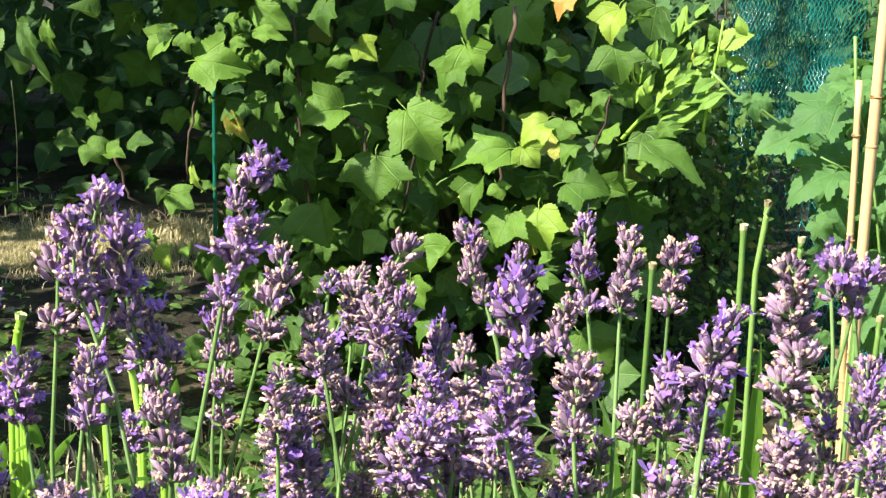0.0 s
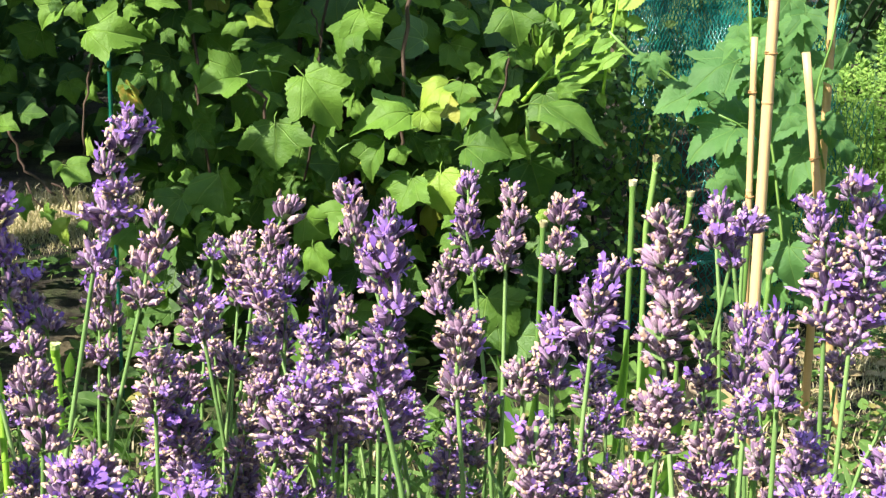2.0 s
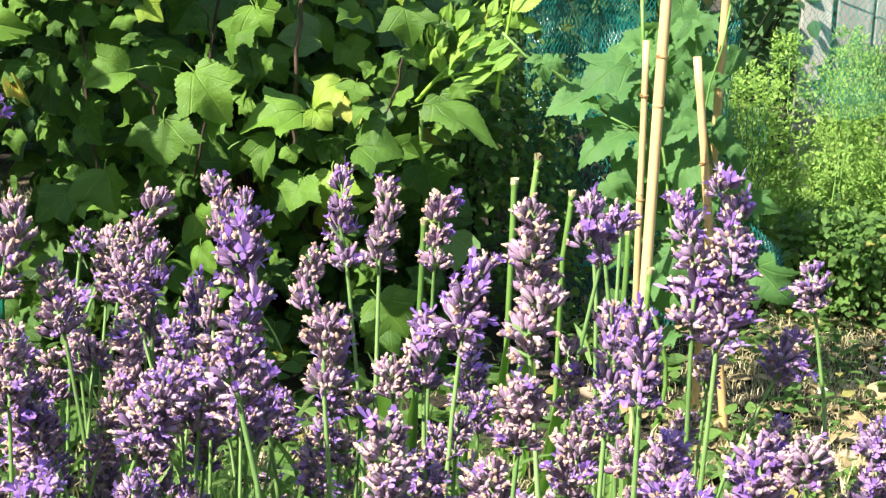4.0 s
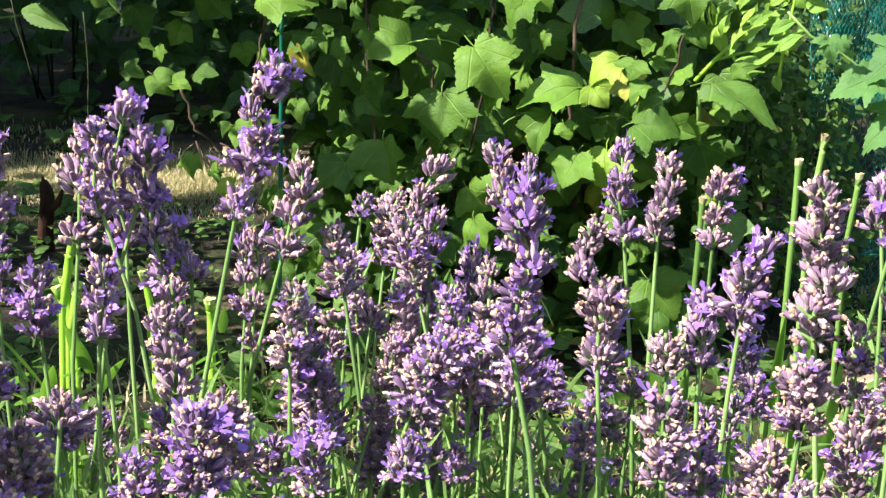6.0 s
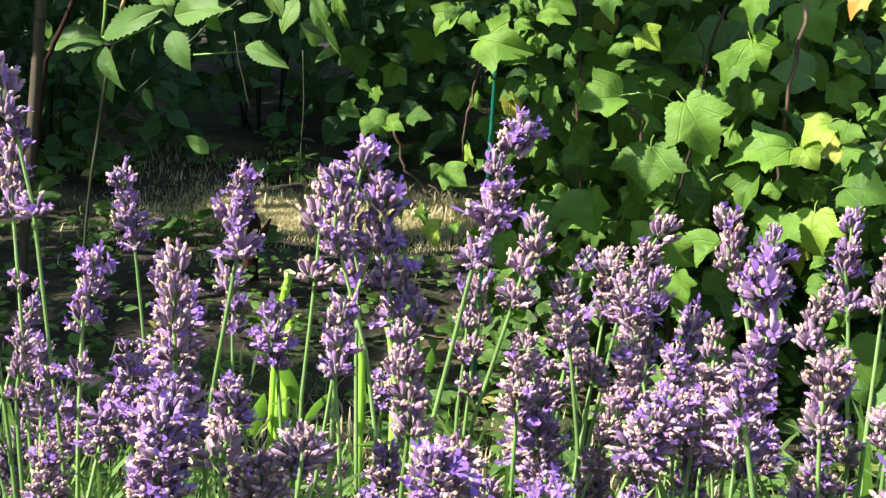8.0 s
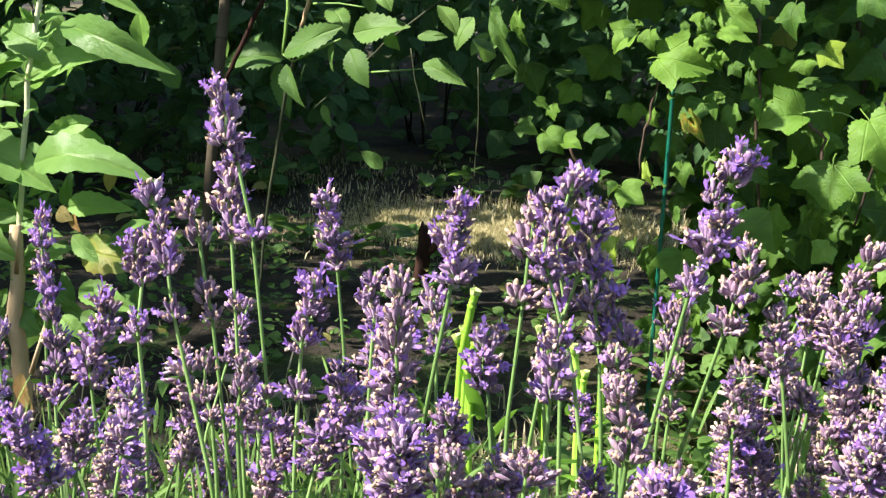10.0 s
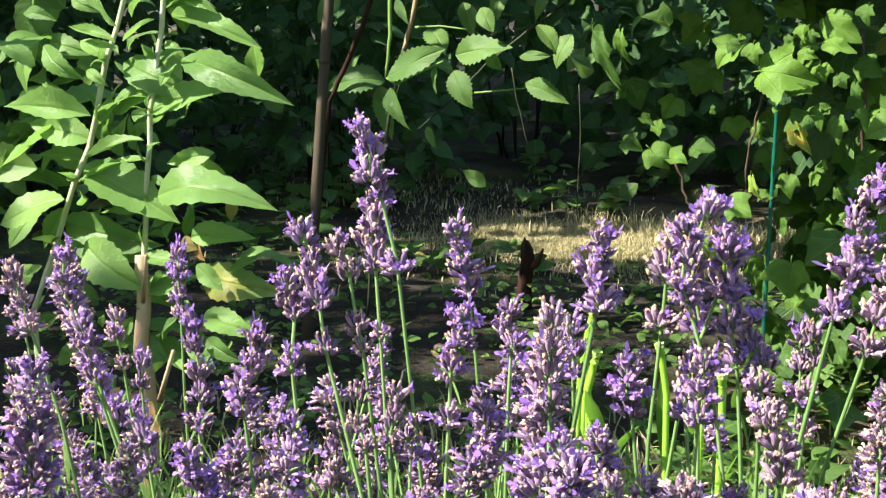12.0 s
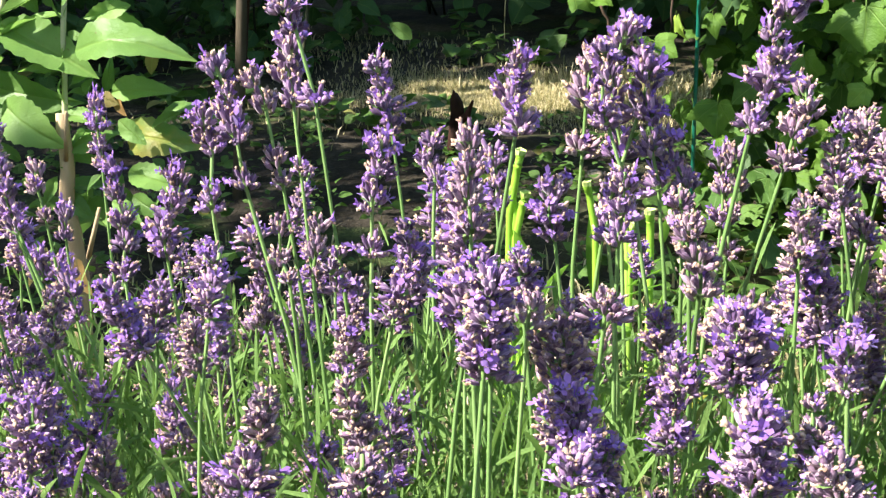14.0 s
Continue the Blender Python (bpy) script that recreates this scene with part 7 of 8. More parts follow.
buddleia_leaf((-0.976, 1.332, 0.465), (0.815, -0.136, 0.563), (-0.554, -0.465, 0.690), 0.023, 0.80)
buddleia_leaf((-1.069, 1.366, 0.448), (-0.986, -0.166, 0.012), (0.147, -0.835, 0.531), 0.067, 0.60)
buddleia_leaf((-1.154, 1.411, 0.567), (0.975, -0.135, -0.174), (-0.085, -0.959, 0.269), 0.061, 0.90)
buddleia_leaf((-1.036, 1.395, 0.490), (0.981, -0.136, 0.140), (-0.141, -0.990, 0.028), 0.048, 0.80)
buddleia_leaf((-1.045, 1.419, 0.458), (-0.235, -0.149, 0.960), (0.209, -0.973, -0.100), 0.030, 0.70)
buddleia_leaf((-0.987, 1.354, 0.434), (0.932, -0.138, -0.335), (0.023, -0.901, 0.434), 0.029, 0.80)
buddleia_leaf((-1.209, 1.403, 0.337), (0.767, -0.134, 0.628), (-0.146, -0.989, -0.033), 0.050)
buddleia_leaf((-1.153, 1.369, 0.316), (-0.696, -0.167, -0.698), (0.214, -0.977, 0.021), 0.050)
buddleia_leaf((-1.126, 1.370, 0.259), (-0.866, -0.169, -0.471), (0.058, -0.969, 0.241), 0.048, 0.90)
buddleia_leaf((-1.006, 1.357, 0.256), (0.754, -0.144, -0.641), (0.141, -0.918, 0.372), 0.042, 1.10)
buddleia_leaf((-1.036, 1.387, 0.264), (-0.427, -0.163, -0.889), (0.088, -0.986, 0.139), 0.037)
buddleia_leaf((-0.936, 1.314, 0.293), (-0.576, -0.164, -0.801), (-0.429, -0.773, 0.467), 0.032, 0.90)
buddleia_leaf((-0.913, 1.381, 0.436), (-0.955, -0.162, 0.250), (0.185, -0.980, 0.073), 0.063, 0.90)
buddleia_leaf((-0.917, 1.372, 0.461), (-0.955, -0.164, -0.247), (0.133, -0.982, 0.137), 0.060, 0.80)
buddleia_leaf((-1.180, 1.414, 0.417), (0.952, -0.136, -0.275), (-0.146, -0.989, -0.016), 0.053, 0.80)
buddleia_leaf((-1.025, 1.392, 0.532), (-0.804, -0.160, 0.572), (0.199, -0.980, 0.006), 0.031, 0.70)
buddleia_leaf((-0.980, 1.379, 0.577), (0.799, -0.140, -0.584), (0.201, -0.854, 0.479), 0.038, 0.80)
buddleia_leaf((-0.993, 1.336, 0.604), (0.635, -0.139, 0.760), (-0.714, -0.483, 0.507), 0.039, 0.70)
buddleia_leaf((-0.960, 1.361, 0.626), (0.978, -0.137, -0.154), (0.034, -0.630, 0.776), 0.060, 0.70)
buddleia_leaf((-1.123, 1.394, 0.507), (-0.804, -0.161, 0.572), (0.449, -0.795, 0.407), 0.032, 0.90)
buddleia_leaf((-0.925, 1.318, 0.263), (0.884, -0.141, -0.446), (0.219, -0.717, 0.661), 0.042)
buddleia_leaf((-1.093, 1.374, 0.235), (-0.686, -0.167, -0.708), (0.149, -0.985, 0.089), 0.050)
buddleia_leaf((-1.110, 1.325, 0.329), (-0.855, -0.168, -0.491), (-0.129, -0.848, 0.515), 0.026, 0.90)


def buddleia_rest():
    r = random.Random(41)
    for pts, r0, mat in (([(-1.13, 1.36, 0.0), (-1.142, 1.35, 0.268), (-1.062, 1.35, 0.46), (-1.012, 1.35, 0.62), (-0.985, 1.35, 0.85), (-0.99, 1.36, 1.3)], 0.0034, "bud_stem"),
                         ([(-0.998, 1.35, 0.161), (-0.999, 1.36, 0.35), (-0.985, 1.35, 0.47), (-0.960, 1.35, 0.62), (-0.94, 1.35, 0.85), (-0.93, 1.37, 1.3)], 0.0032, "bud_stem"),
                         ([(-1.0, 1.36, 0.0), (-0.996, 1.355, 0.16), (-1.001, 1.352, 0.24), (-0.999, 1.352, 0.345)], 0.0100, "bark"),
                         ([(-1.30, 1.45, 0.0), (-1.27, 1.42, 0.3), (-1.22, 1.40, 0.6), (-1.2, 1.4, 0.8), (-1.18, 1.4, 1.25)], 0.0045, "bud_stem")):
        line = []
        for i in range(len(pts) - 1):
            a, b = Vector(pts[i]), Vector(pts[i + 1])
            line += [a.lerp(b, j / 5) + Vector((r.gauss(0, 0.0012), r.gauss(0, 0.0012), 0)) for j in range(5)]
        line.append(Vector(pts[-1]))
        v, f = tube(line, [r0 * (1.1 - 0.4 * i / len(line)) * r.uniform(0.94, 1.06) for i in range(len(line))], 8)
        part_of("stem", mesh_from("stem", v, f, [MAT[mat]]), bud, None, "flaking tan bark" if mat == "bark" else "pale grey-green stem")
        for i in range(3, len(line), 2):
            for _ in range(2 if mat == "bud_stem" and 0.2 < line[i].z < 0.7 else 0):
                buddleia_leaf(line[i], toss(r, (0, -0.3, 0.6), 0.6), toss(r, (-0.2, -0.5, 0.6), 0.4), r.uniform(0.015, 0.035))
            for s in (1, -1):
                d = Vector((s * r.uniform(0.5, 1.0), r.uniform(0.0, 0.8), r.uniform(-0.1, 0.6)))
                if 0.2 < line[i].z < 0.7 and r.random() < 0.3:
                    buddleia_leaf(line[i], d.normalized(), toss(r, (-0.2, -0.4, 0.8), 0.3), r.uniform(0.045, 0.085))
    for p, tip, size in (((-0.885, 1.360, 0.424), (-0.137, -0.301, -0.944), 0.033),
                         ((-0.937, 1.330, 0.372), (0.909, -0.375, -0.182), 0.027),
                         ((-0.919, 1.330, 0.370), (0.626, -0.437, -0.646), 0.023),
                         ((-0.941, 1.330, 0.368), (-0.177, -0.725, -0.665), 0.014),
                         ((-1.02, 1.33, 0.20), (-0.3, -0.3, -0.7), 0.05), ((-0.985, 1.33, 0.19), (0.4, -0.3, -0.6), 0.045), ((-1.0, 1.31, 0.12), (0.2, -0.5, -0.6), 0.05)):
        leaf_on(bud, "withered", p, tip, (-0.3, -0.8, 0.3), size, "leaf", "withered yellow-brown leaf")
    for _ in range(34):
        p = Vector((-1.16 + r.gauss(0, 0.05), 1.40 + r.gauss(0, 0.04), r.uniform(0.30, 0.66)))
        buddleia_leaf(p, toss(r, (-0.2, -0.3, 0.1), 0.7), toss(r, (-0.3, -0.4, 0.7), 0.35), r.uniform(0.06, 0.11), 1.1)
    for _ in range(26):
        p = Vector((-1.01 + r.gauss(0, 0.06), 1.40 + r.gauss(0, 0.025), r.uniform(0.20, 0.62)))
        buddleia_leaf(p, toss(r, (0, -0.3, 0.2), 0.8), toss(r, (-0.3, -0.5, 0.6), 0.4), r.uniform(0.03, 0.06), 0.8)
    for _ in range(12):
        p = Vector((-1.02 + r.gauss(0, 0.07), 1.45 + r.gauss(0, 0.02), r.uniform(0.14, 0.42)))
        buddleia_leaf(p, toss(r, (0.1, -0.5, 0.2), 0.7), toss(r, (-0.3, -0.4, 0.8), 0.3), r.uniform(0.05, 0.085))
    for _ in range(36):
        p = Vector((-1.18 + r.gauss(0, 0.10), 1.50 + r.gauss(0, 0.05), r.uniform(0.12, 0.85)))
        buddleia_leaf(p, toss(r, (0.1, -0.4, 0.1), 0.7), toss(r, (-0.2, -0.4, 0.8), 0.3), r.uniform(0.05, 0.10))
    # upper leaves above the view, added for the shade they cast
    poses = []
    for _ in range(110):
        p = Vector((-1.30 + r.gauss(0, 0.12), 1.52 + r.gauss(0, 0.07), r.uniform(0.66, 0.92)))
        poses.append(pose_to(p, toss(r, (0.1, -0.3, 0.1), 0.8), toss(r, (-0.1, -0.2, 0.9), 0.3), r.uniform(0.07, 0.13)))
    part_of("foliage", many_leaves("foliage", "buddleia", poses, BUD_FAR), bud, None, "upper leaves of the shrub", "stuff")
    for a, b in (((-0.93, 1.30, 0.26), (-0.955, 1.31, 0.20)), ((-0.96, 1.3, 0.36), (-0.985, 1.33, 0.30))):
        v, f = tube([Vector(a), Vector(b)], [0.002, 0.003], 6)
        part_of("twig", mesh_from("twig", v, f, [MAT["bark"]]), bud)


buddleia_rest()

# ---- raspberry canes behind ----
ras = thing("raspberry_cane", (-1.0, 2.15, 0.0), "raspberry canes with toothed leaflets hanging forward", "bush")


def raspberry_leaf(place, tip, normal, size, wide=1.0):
    leaf_on(ras, "raspberry", place, tip, normal, size, wide=wide)


raspberry_leaf((-1.125, 2.282, 0.436), (-0.959, -0.275, -0.074), (0.188, -0.808, 0.559), 0.105, 0.80)
raspberry_leaf((-1.031, 2.074, 0.465), (0.870, -0.221, 0.441), (-0.381, -0.870, 0.313), 0.114, 0.75)
raspberry_leaf((-1.144, 2.306, 0.423), (0.306, -0.245, -0.920), (0.166, -0.938, 0.305), 0.094, 0.70)
raspberry_leaf((-1.011, 2.038, 0.454), (0.487, -0.240, -0.840), (-0.313, -0.946, 0.088), 0.071, 0.60)
raspberry_leaf((-0.919, 2.066, 0.505), (0.955, -0.223, 0.194), (-0.290, -0.838, 0.463), 0.098, 0.75)
raspberry_leaf((-0.915, 2.051, 0.483), (0.543, -0.238, -0.805), (-0.066, -0.968, 0.242), 0.064, 0.95)
raspberry_leaf((-0.948, 2.066, 0.485), (0.066, -0.250, -0.966), (-0.366, -0.907, 0.210), 0.040, 0.60)
raspberry_leaf((-0.871, 2.077, 0.504), (0.779, -0.231, -0.583), (0.019, -0.920, 0.390), 0.031)
raspberry_leaf((-0.808, 2.036, 0.509), (0.970, -0.225, 0.096), (-0.244, -0.897, 0.368), 0.050, 0.60)
raspberry_leaf((-0.808, 2.064, 0.471), (0.925, -0.229, -0.304), (-0.068, -0.886, 0.459), 0.074, 0.70)
raspberry_leaf((-1.010, 2.340, 0.562), (0.376, -0.240, -0.895), (0.360, -0.852, 0.380), 0.058, 0.90)
raspberry_leaf((-0.871, 2.046, 0.575), (0.551, -0.236, -0.801), (0.108, -0.931, 0.349), 0.042)
raspberry_leaf((-0.702, 2.034, 0.550), (0.475, -0.242, -0.846), (-0.343, -0.936, 0.074), 0.094, 0.22)
raspberry_leaf((-0.673, 2.056, 0.545), (0.338, -0.244, -0.909), (-0.265, -0.951, 0.156), 0.054, 0.25)
raspberry_leaf((-0.675, 2.077, 0.472), (-0.893, -0.262, -0.365), (-0.025, -0.782, 0.623), 0.037, 0.80)
raspberry_leaf((-1.007, 2.057, 0.582), (0.532, -0.235, -0.814), (-0.247, -0.962, 0.116), 0.046, 0.60)
raspberry_leaf((-0.964, 2.075, 0.395), (0.460, -0.242, -0.855), (0.066, -0.950, 0.304), 0.036, 0.70)
raspberry_leaf((-1.337, 2.327, 0.362), (-0.560, -0.257, 0.788), (0.568, -0.811, 0.139), 0.062, 0.90)
raspberry_leaf((-0.952, 2.302, 0.267), (-0.766, -0.255, 0.591), (0.541, -0.752, 0.377), 0.046, 0.90)
raspberry_leaf((-0.818, 2.312, 0.520), (-0.366, -0.257, -0.895), (-0.261, -0.894, 0.363), 0.059)
raspberry_leaf((-0.875, 2.313, 0.535), (0.702, -0.234, -0.672), (0.469, -0.558, 0.684), 0.062, 0.90)
raspberry_leaf((-1.212, 2.293, 0.570), (-0.569, -0.266, -0.778), (0.214, -0.961, 0.172), 0.060, 0.90)


def raspberry_rest():
    r = random.Random(51)
    for pts, rad, mat in (([(-1.119, 2.240, 0.602), (-1.146, 2.240, 0.521), (-1.175, 2.240, 0.460), (-1.204, 2.240, 0.399), (-1.217, 2.240, 0.285), (-1.232, 2.240, 0.169), (-1.245, 2.240, -0.009)], 0.0042, "stump"),
                          ([(-1.035, 2.100, 0.627), (-1.035, 2.100, 0.527), (-1.041, 2.100, 0.459)], 0.0032, "green_stem"),
                          # tan cane; its lower half is coloured dark as if shaded
                          ([(-0.994, 2.120, 0.619), (-1.009, 2.120, 0.543), (-1.021, 2.120, 0.502)], 0.0040, "bark"), ([(-1.026, 2.130, 0.501), (-1.048, 2.130, 0.403), (-1.077, 2.130, 0.205), (-1.086, 2.130, 0.075)], 0.0030, "shade_stem"),
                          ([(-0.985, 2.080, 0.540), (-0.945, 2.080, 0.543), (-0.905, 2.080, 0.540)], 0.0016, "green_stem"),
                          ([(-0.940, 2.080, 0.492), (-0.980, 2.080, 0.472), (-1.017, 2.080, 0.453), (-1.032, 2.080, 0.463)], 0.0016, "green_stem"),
                          ([(-0.754, 2.100, 0.586), (-0.812, 2.100, 0.544), (-0.881, 2.100, 0.488), (-0.934, 2.100, 0.435), (-0.988, 2.100, 0.385)], 0.0018, "shade_stem"),
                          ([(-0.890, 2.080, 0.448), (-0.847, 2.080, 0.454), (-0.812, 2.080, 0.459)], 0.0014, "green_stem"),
                          ([(-0.876, 2.200, 0.474), (-0.866, 2.200, 0.423), (-0.846, 2.200, 0.354)], 0.0010, "shade_stem"),
                          ([(-0.768, 2.200, 0.454), (-0.763, 2.200, 0.386), (-0.766, 2.200, 0.255)], 0.0010, "shade_stem")):
        line = []
        for i in range(len(pts) - 1):
            a, b = Vector(pts[i]), Vector(pts[i + 1])
            line += [a.lerp(b, j / 4) + Vector((r.gauss(0, 0.0004), r.gauss(0, 0.0004), 0)) for j in range(4)]
        line.append(Vector(pts[-1]))
        v, f = tube(line, [rad * (1.1 - 0.4 * i / len(line)) for i in range(len(line))], 7)
        part_of("stem", mesh_from("stem", v, f, [MAT[mat]]), ras)
    for _ in range(40):
        p = Vector((-1.18 + r.gauss(0, 0.25), 2.70 + r.gauss(0, 0.10), r.uniform(0.42, 0.95)))
        raspberry_leaf(p, toss(r, (0, -0.4, -0.6), 0.6), toss(r, (-0.2, -0.5, 0.7), 0.5), r.uniform(0.035, 0.075))


raspberry_rest()


def unseen_canopy():
    """Leaf canopy added out of view to shade the back; open where the sun reaches the dry grass."""
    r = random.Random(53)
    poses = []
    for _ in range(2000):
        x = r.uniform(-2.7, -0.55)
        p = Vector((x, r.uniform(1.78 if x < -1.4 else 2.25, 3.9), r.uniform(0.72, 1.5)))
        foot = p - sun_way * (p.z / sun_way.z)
        # ellipse kept free of leaves to let a patch of sun through
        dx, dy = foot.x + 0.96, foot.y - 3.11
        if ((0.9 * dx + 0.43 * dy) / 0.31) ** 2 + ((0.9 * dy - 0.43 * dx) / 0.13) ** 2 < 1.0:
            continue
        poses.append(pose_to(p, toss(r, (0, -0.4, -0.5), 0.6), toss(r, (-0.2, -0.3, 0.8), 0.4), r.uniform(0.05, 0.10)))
    part_of("crown", many_leaves("crown", "border", poses, MAT["shade"]), ras, None, "unseen leaf canopy added to shade the ground behind", "stuff")


unseen_canopy()

# ---- the shaded border behind ----


def border_shrub(x, y, half, tall, count, size, seed, label, mat="shade"):
    """A low shrub: stems and a loose crown of leaves."""
    ob = thing("border_shrub", (x, y, 0.0), label, "shrub", "shrubs of the shaded border")
    r = random.Random(seed)
    poses = []
    for _ in range(count):
        a, q = r.uniform(0, 6.28), r.random() ** 0.6
        h = r.random() ** 0.8
        p = Vector((x + math.cos(a) * q * half * (1.1 - 0.4 * h), y + math.sin(a) * q * half * (1.1 - 0.4 * h), 0.04 + h * tall * r.uniform(0.8, 1.1)))
        poses.append(pose_to(p, toss(r, (math.cos(a) * 0.5, math.sin(a) * 0.5 - 0.2, -0.3), 0.5), toss(r, (0, -0.4, 0.8), 0.5), size * r.uniform(0.5, 1.2)))
    for _ in range(9):
        a, q = r.uniform(0, 6.28), r.random()
        v, f = tube(bend((x + math.cos(a) * 0.05, y + math.sin(a) * 0.05, -0.01), (x + math.cos(a) * q * half, y + math.sin(a) * q * half, tall * r.uniform(0.6, 1.0)), (0, 0, 0.05), 5), [0.0035, 0.003, 0.0025, 0.002, 0.0015], 5)
        part_of("branch", mesh_from("branch", v, f, [MAT["shade_stem"]]), ob)
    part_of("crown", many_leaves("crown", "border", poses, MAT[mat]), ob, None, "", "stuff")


border_shrub(0.22, 2.42, 0.17, 0.42, 2600, 0.017, 90, "small-leaved green shrub in shade beside netting", "weed")
border_shrub(0.84, 2.50, 0.15, 0.15, 1500, 0.018, 91, "low dark green leafy plant under the feathery shrub", "weed")
# the crowns' dark green already has the shade in it
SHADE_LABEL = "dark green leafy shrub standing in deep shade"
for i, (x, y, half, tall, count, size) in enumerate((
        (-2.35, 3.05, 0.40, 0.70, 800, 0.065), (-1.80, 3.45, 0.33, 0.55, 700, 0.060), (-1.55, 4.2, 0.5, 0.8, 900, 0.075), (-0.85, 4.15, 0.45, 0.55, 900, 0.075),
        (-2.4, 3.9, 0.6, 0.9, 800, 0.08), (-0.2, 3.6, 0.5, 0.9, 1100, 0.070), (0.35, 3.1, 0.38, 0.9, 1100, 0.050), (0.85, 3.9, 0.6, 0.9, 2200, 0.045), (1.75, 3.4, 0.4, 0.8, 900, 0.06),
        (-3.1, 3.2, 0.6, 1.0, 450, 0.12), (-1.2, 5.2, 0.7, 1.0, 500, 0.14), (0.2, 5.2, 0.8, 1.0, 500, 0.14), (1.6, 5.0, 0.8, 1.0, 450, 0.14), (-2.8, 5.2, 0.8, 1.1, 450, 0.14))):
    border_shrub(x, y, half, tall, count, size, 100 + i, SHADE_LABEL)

grass("grass_tufts", "dry pale grass and green tufts on sunlit soil",
      [(-1.00, 3.10, 0.34, 0.19, 28000, 0.024), (-0.80, 3.25, 0.30, 0.16, 2500, 0.045), (-1.6, 3.5, 0.5, 0.3, 900, 0.03), (-1.3, 2.75, 0.6, 0.25, 250, 0.03), (0.80, 2.10, 0.40, 0.40, 9000, 0.024), (0.55, 1.6, 0.3, 0.2, 700, 0.06),
       (0.1, 1.70, 0.6, 0.3, 2600, 0.035), (-0.6, 1.6, 0.6, 0.35, 2600, 0.045), (0.0, 1.25, 0.7, 0.2, 1400, 0.04)])


def stump():
    ob = thing("broken_stump", (-0.945, 2.5, 0.0), "reddish-brown rotten broken stump on the soil", "stump")
    r = random.Random(3)
    v, f = tube([(-0.95, 2.5, -0.02), (-0.948, 2.5, 0.05), (-0.944, 2.5, 0.10), (-0.945, 2.5, 0.125), (-0.95, 2.5, 0.14)], [0.018, 0.0145, 0.013, 0.011, 0.003], 11)
    v = [p + Vector((r.gauss(0, 0.0022), r.gauss(0, 0.0022), r.gauss(0, 0.005))) for p in v]
    part_of("trunk", mesh_from("trunk", v, f, [MAT["stump"]]), ob)
    v, f = tube([(-0.943, 2.5, 0.085), (-0.925, 2.495, 0.10), (-0.912, 2.49, 0.128)], [0.008, 0.007, 0.002], 6)
    part_of("snag", mesh_from("snag", v, f, [MAT["stump"]]), ob)


stump()


def litter():
    """Fallen leaves and straw on the soil."""
    r = random.Random(61)
    poses = []
    for _ in range(760):
        x, y = r.uniform(0.35, 1.1), r.uniform(1.5, 2.6)
        poses.append(pose_to((x, y, ground_z(x, y) + 0.006), toss(r, (r.gauss(0, 1), r.gauss(0, 1), 0.1), 0.2), toss(r, (0, 0, 1), 0.3), r.uniform(0.015, 0.045)))
    m = plain("fallen_leaves", [(0.12, 0.085, 0.04), (0.26, 0.20, 0.10), (0.42, 0.35, 0.20)], 30, 0.8, 0.2, 0.4, 0.002)
    tagged(new("leaf_litter", many_leaves("leaf_litter", "border", poses, m)), "dry fallen leaves scattered on the soil", "leaf litter", "", "stuff")


litter()


def straw():
    """Dry cut grass lying in a thin layer on the sunlit soil."""
    r, soup = random.Random(69), Soup()
    for _ in range(11000):
        x, y = r.uniform(0.38, 1.15), r.uniform(1.45, 2.62)
        if noise.noise((x * 4.5, y * 4.5, 7)) < 0.02:
            continue
        a, b, long = r.uniform(0, 6.28), r.gauss(0, 0.3), r.uniform(0.007, 0.026)
        d = Vector((math.cos(a), math.sin(a), b)) * long
        side = Vector((-math.sin(a), math.cos(a), r.gauss(0, 0.4))) * r.uniform(0.0003, 0.0008)
        p = Vector((x, y, ground_z(x, y) + r.uniform(0.004, 0.016)))
        m = p + d * 0.5 + Vector((r.gauss(0, 0.003), r.gauss(0, 0.003), 0.004))
        soup.take([p - side, p + side, m + side, m - side, p + d], [(0, 1, 2, 3), (3, 2, 4)], 0, [(0.1, 0), (0.1, 0), (0.1, 0.5), (0.1, 0.5), (0.1, 1)])
    tagged(new("cut_straw", soup.mesh("cut_straw", [MAT["hay"]])), "dry tan cut grass lying on the soil", "straw", "", "stuff")


straw()


def weeds():
    """Low weeds and seedlings that cover the soil between the plants."""
    r = random.Random(67)
    poses = []
    for xs, ys, count, size in (((-1.7, -0.35), (1.45, 2.75), 340, 0.022), ((-0.5, 0.45), (1.3, 2.3), 170, 0.036), ((0.35, 1.1), (1.5, 2.5), 210, 0.020), ((-2.4, -1.0), (2.7, 3.9), 120, 0.05)):
        for _ in range(count):
            x, y = r.uniform(*xs), r.uniform(*ys)
            if abs(x + 1.05) < 0.42 and abs(y - 3.1) < 0.25:
                continue
            for _ in range(r.choice((4, 6, 8, 10))):
                a, h = r.uniform(0, 6.28), r.uniform(0.004, 0.055)
                p = (x + math.cos(a) * 0.012, y + math.sin(a) * 0.012, ground_z(x, y) + h)
                poses.append(pose_to(p, (math.cos(a), math.sin(a), r.uniform(-0.2, 0.7)), toss(r, (0, 0, 1), 0.35), size * r.uniform(0.4, 1.2)))
    tagged(new("weeds", many_leaves("weeds", "border", poses, MAT["weed"])), "low green weeds and seedlings on the soil", "weeds", "", "stuff")


weeds()


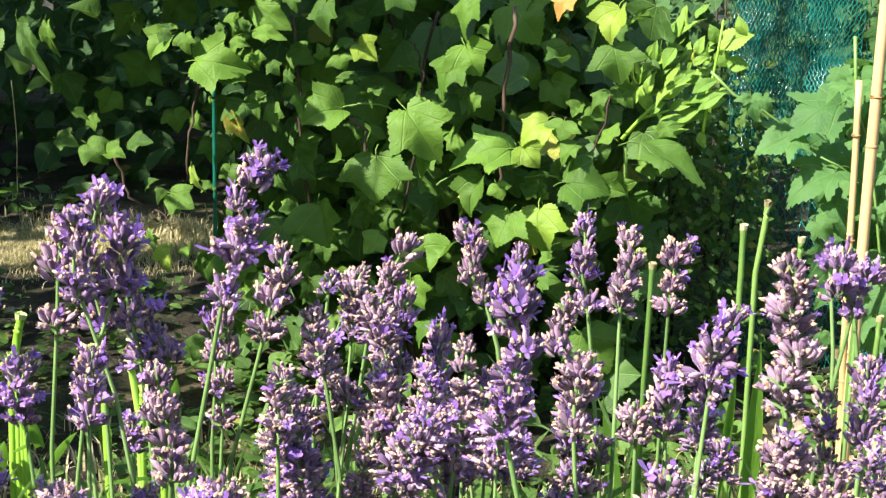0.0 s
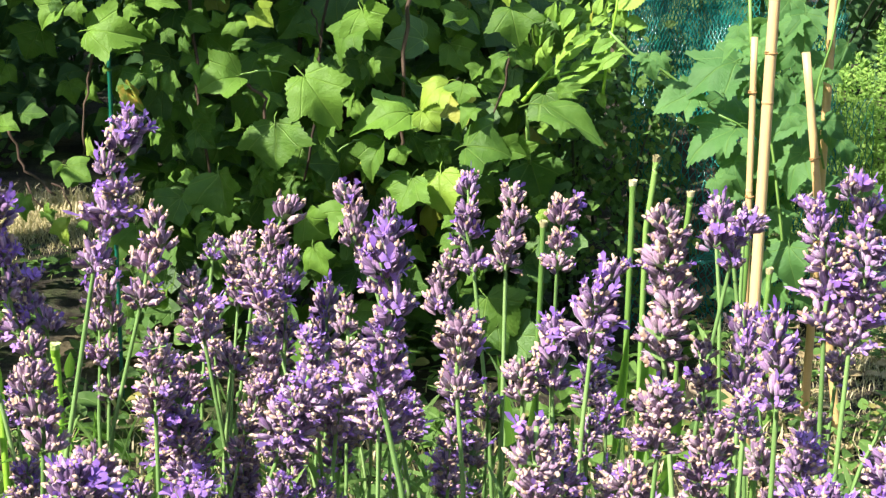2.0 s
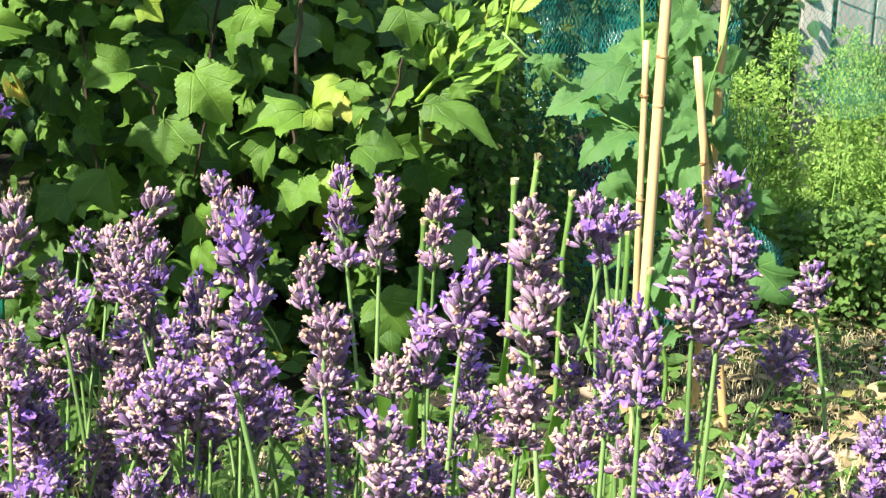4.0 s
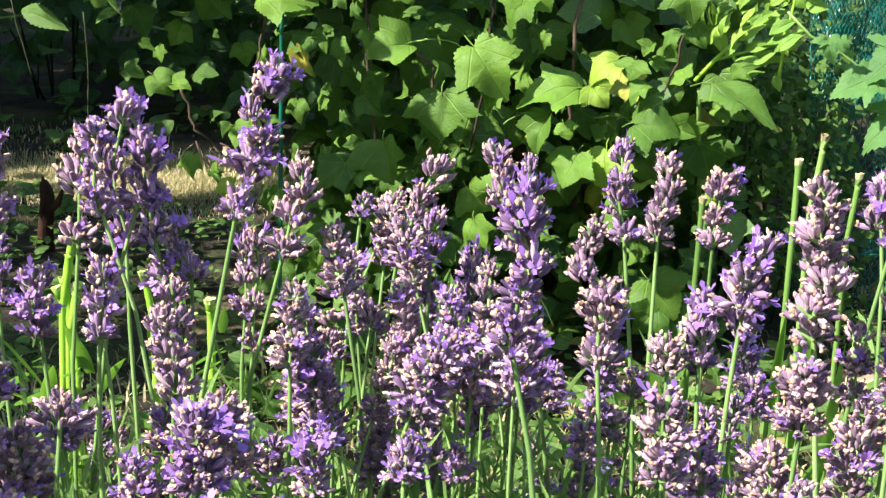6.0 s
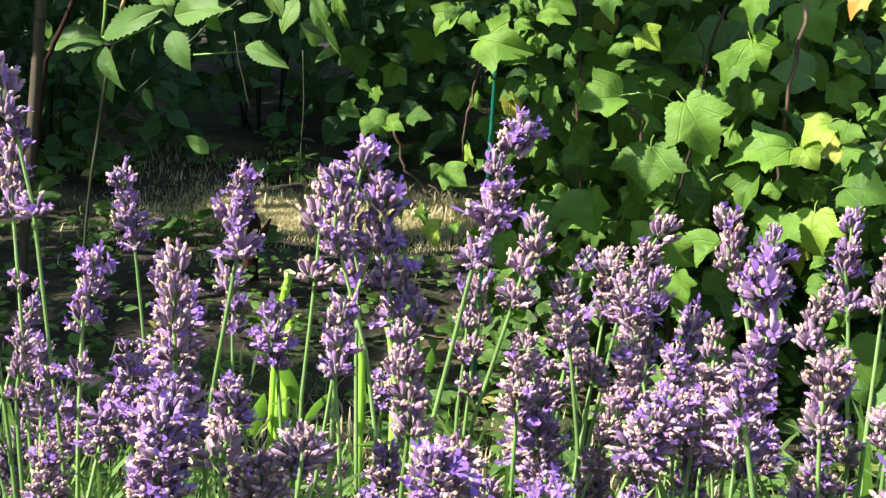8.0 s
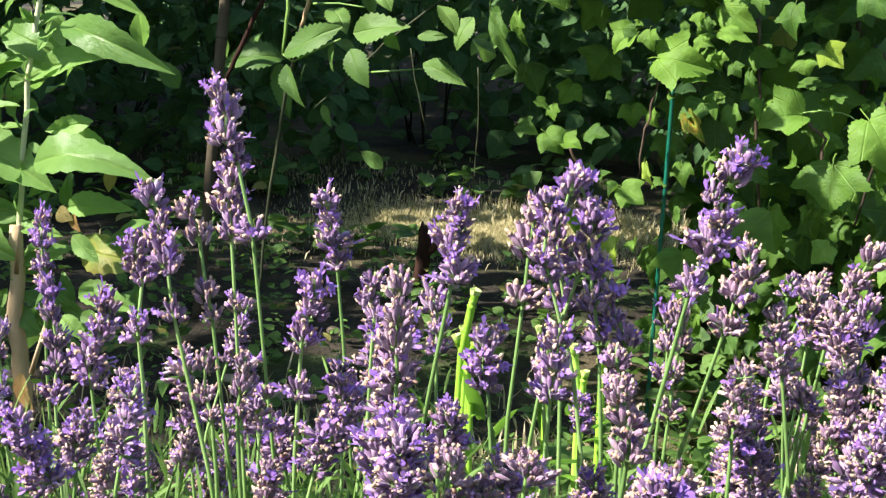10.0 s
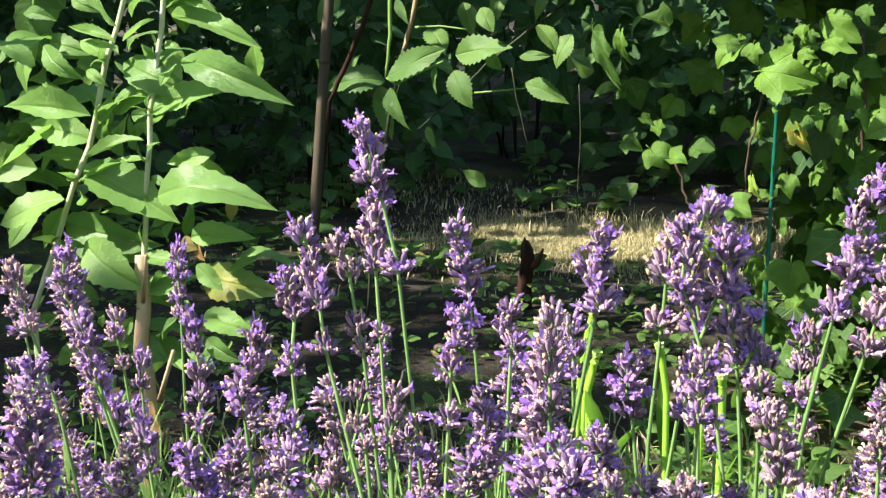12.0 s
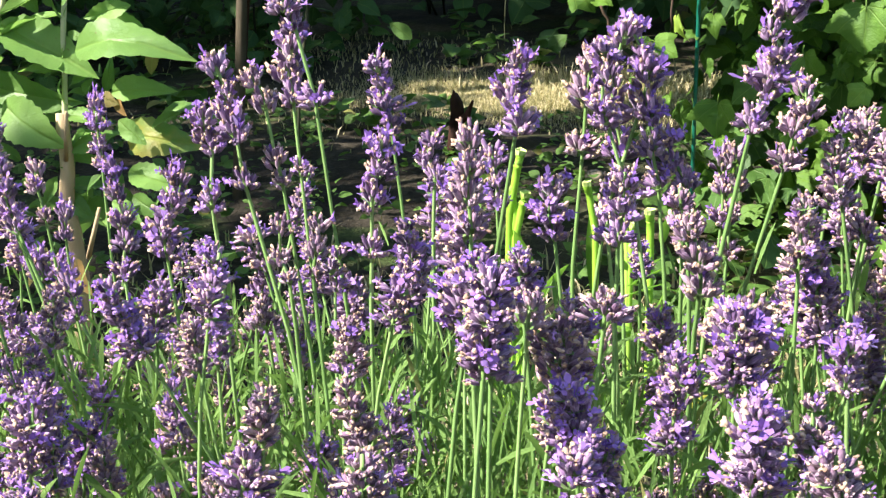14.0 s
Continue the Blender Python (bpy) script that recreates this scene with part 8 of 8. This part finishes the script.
def stones():
    r = random.Random(65)
    for k in range(26):
        x, y = r.uniform(-1.2, 1.0), r.uniform(1.1, 2.6)
        size = r.uniform(0.008, 0.022)
        bm = bmesh.new()
        bmesh.ops.create_icosphere(bm, subdivisions=2, radius=size)
        for v in bm.verts:
            v.co *= 1 + 0.35 * noise.noise(v.co * 60 + Vector((k, 0, 0)))
            v.co.z *= 0.6
        me = bpy.data.meshes.new("stone")
        bm.to_mesh(me)
        bm.free()
        me.materials.append(STONE)
        me.polygons.foreach_set("use_smooth", np.full(len(me.polygons), True))
        ob = new("stone", me)
        ob.location = (x, y, ground_z(x, y) + size * 0.2)
        tagged(ob, "small tan stone lying on the garden soil", "stone", "stones on the soil")


STONE = plain("tan_stone", [(0.16, 0.12, 0.08), (0.30, 0.24, 0.17), (0.42, 0.36, 0.27)], 120, 0.85, 0.2, 0.5, 0.002)
stones()


def small_flower(x, y, z, seed):
    """A little pale flower on a stalk."""
    ob = thing("pale_flower", (x, y, 0.0), "small pale yellow-white flower on a thin green stalk", "flower", "pale flowers")
    r = random.Random(seed)
    v, f = tube(bend((x, y, 0.0), (x, y - 0.01, z), (0.01, 0, 0), 6), [0.0012] * 6, 5)
    part_of("stalk", mesh_from("stalk", v, f, [MAT["green_stem"]]), ob)
    for k in range(5):
        a = k * 1.257 + r.uniform(-0.2, 0.2)
        d = Vector((math.cos(a), -0.35, math.sin(a)))
        part_of("petal", PETAL, ob, pose_to((x, y - 0.01, z), d, (-0.2, -0.9, 0.3), r.uniform(0.006, 0.009)))


PETAL = mesh_from("petal", *blade(lance_outline(3, 0.40), 0.3, 0.1, 0.04, seed=5)[:2], [petal_material("pale_petal", [(0.62, 0.58, 0.30), (0.80, 0.78, 0.60), (0.85, 0.84, 0.72)], 0.3)])
small_flower(0.60, 2.0, 0.075, 1)
small_flower(0.64, 1.96, 0.055, 2)

# ---- hedges added to close the garden; those out of view block sun and sky ----


def hedge(name, a, b, tall, thick, count, seed, label):
    ob = thing(name, (*((Vector(a) + Vector(b)) / 2), 0.0), label, "hedge")
    r = random.Random(seed)
    a, b = Vector(a), Vector(b)
    side = Vector((-(b - a).y, (b - a).x)).normalized()
    poses = []
    for _ in range(count):
        p = a.lerp(b, r.random()) + side * r.gauss(0, 0.5) * thick
        # the left hedge dips so that sun falls on the dry grass
        height = tall * (1 + 0.06 * noise.noise((p.x, p.y * 1.7, seed))) - (1.1 * math.exp(-((p.y - 1.12) / 0.42) ** 4) if name == "sun_block_hedge" else 0.0)
        poses.append(pose_to((p.x, p.y, r.uniform(0.02, 1.0) * height * r.uniform(0.95, 1.02)), toss(r, (0, 0, -0.2), 1.0), toss(r, (0, 0, 0.4), 1.0), r.uniform(0.15, 0.28)))
    for k in range(10):
        p = a.lerp(b, (k + 0.5) / 10)
        v, f = tube([(p.x, p.y, -0.05), (p.x, p.y, tall * 0.45), (p.x + 0.03, p.y, tall * 0.75)], [0.03, 0.02, 0.01], 7)
        part_of("trunk", mesh_from("trunk", v, f, [MAT["twig"]]), ob)
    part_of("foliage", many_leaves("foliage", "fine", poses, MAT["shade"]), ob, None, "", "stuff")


# unseen, added to throw shade over the back of the bed
hedge("sun_block_hedge", (-3.75, -1.2), (-3.75, 5.0), 3.3, 0.5, 10500, 71, "tall unseen green hedge added to shade the bed's back")
hedge("back_hedge", (-4.0, 6.6), (4.0, 6.6), 2.2, 0.5, 4200, 72, "tall dense green hedge across the garden's end")
# both unseen, added to hold back light from the sky
hedge("sky_block_hedge", (-5.0, -3.4), (5.5, -3.4), 3.6, 0.6, 6500, 73, "tall unseen green hedge added to cut skylight from behind")
hedge("sky_block_hedge_right", (4.6, -3.4), (4.6, 6.4), 3.2, 0.6, 5000, 74, "tall unseen green hedge added to cut skylight from the right")
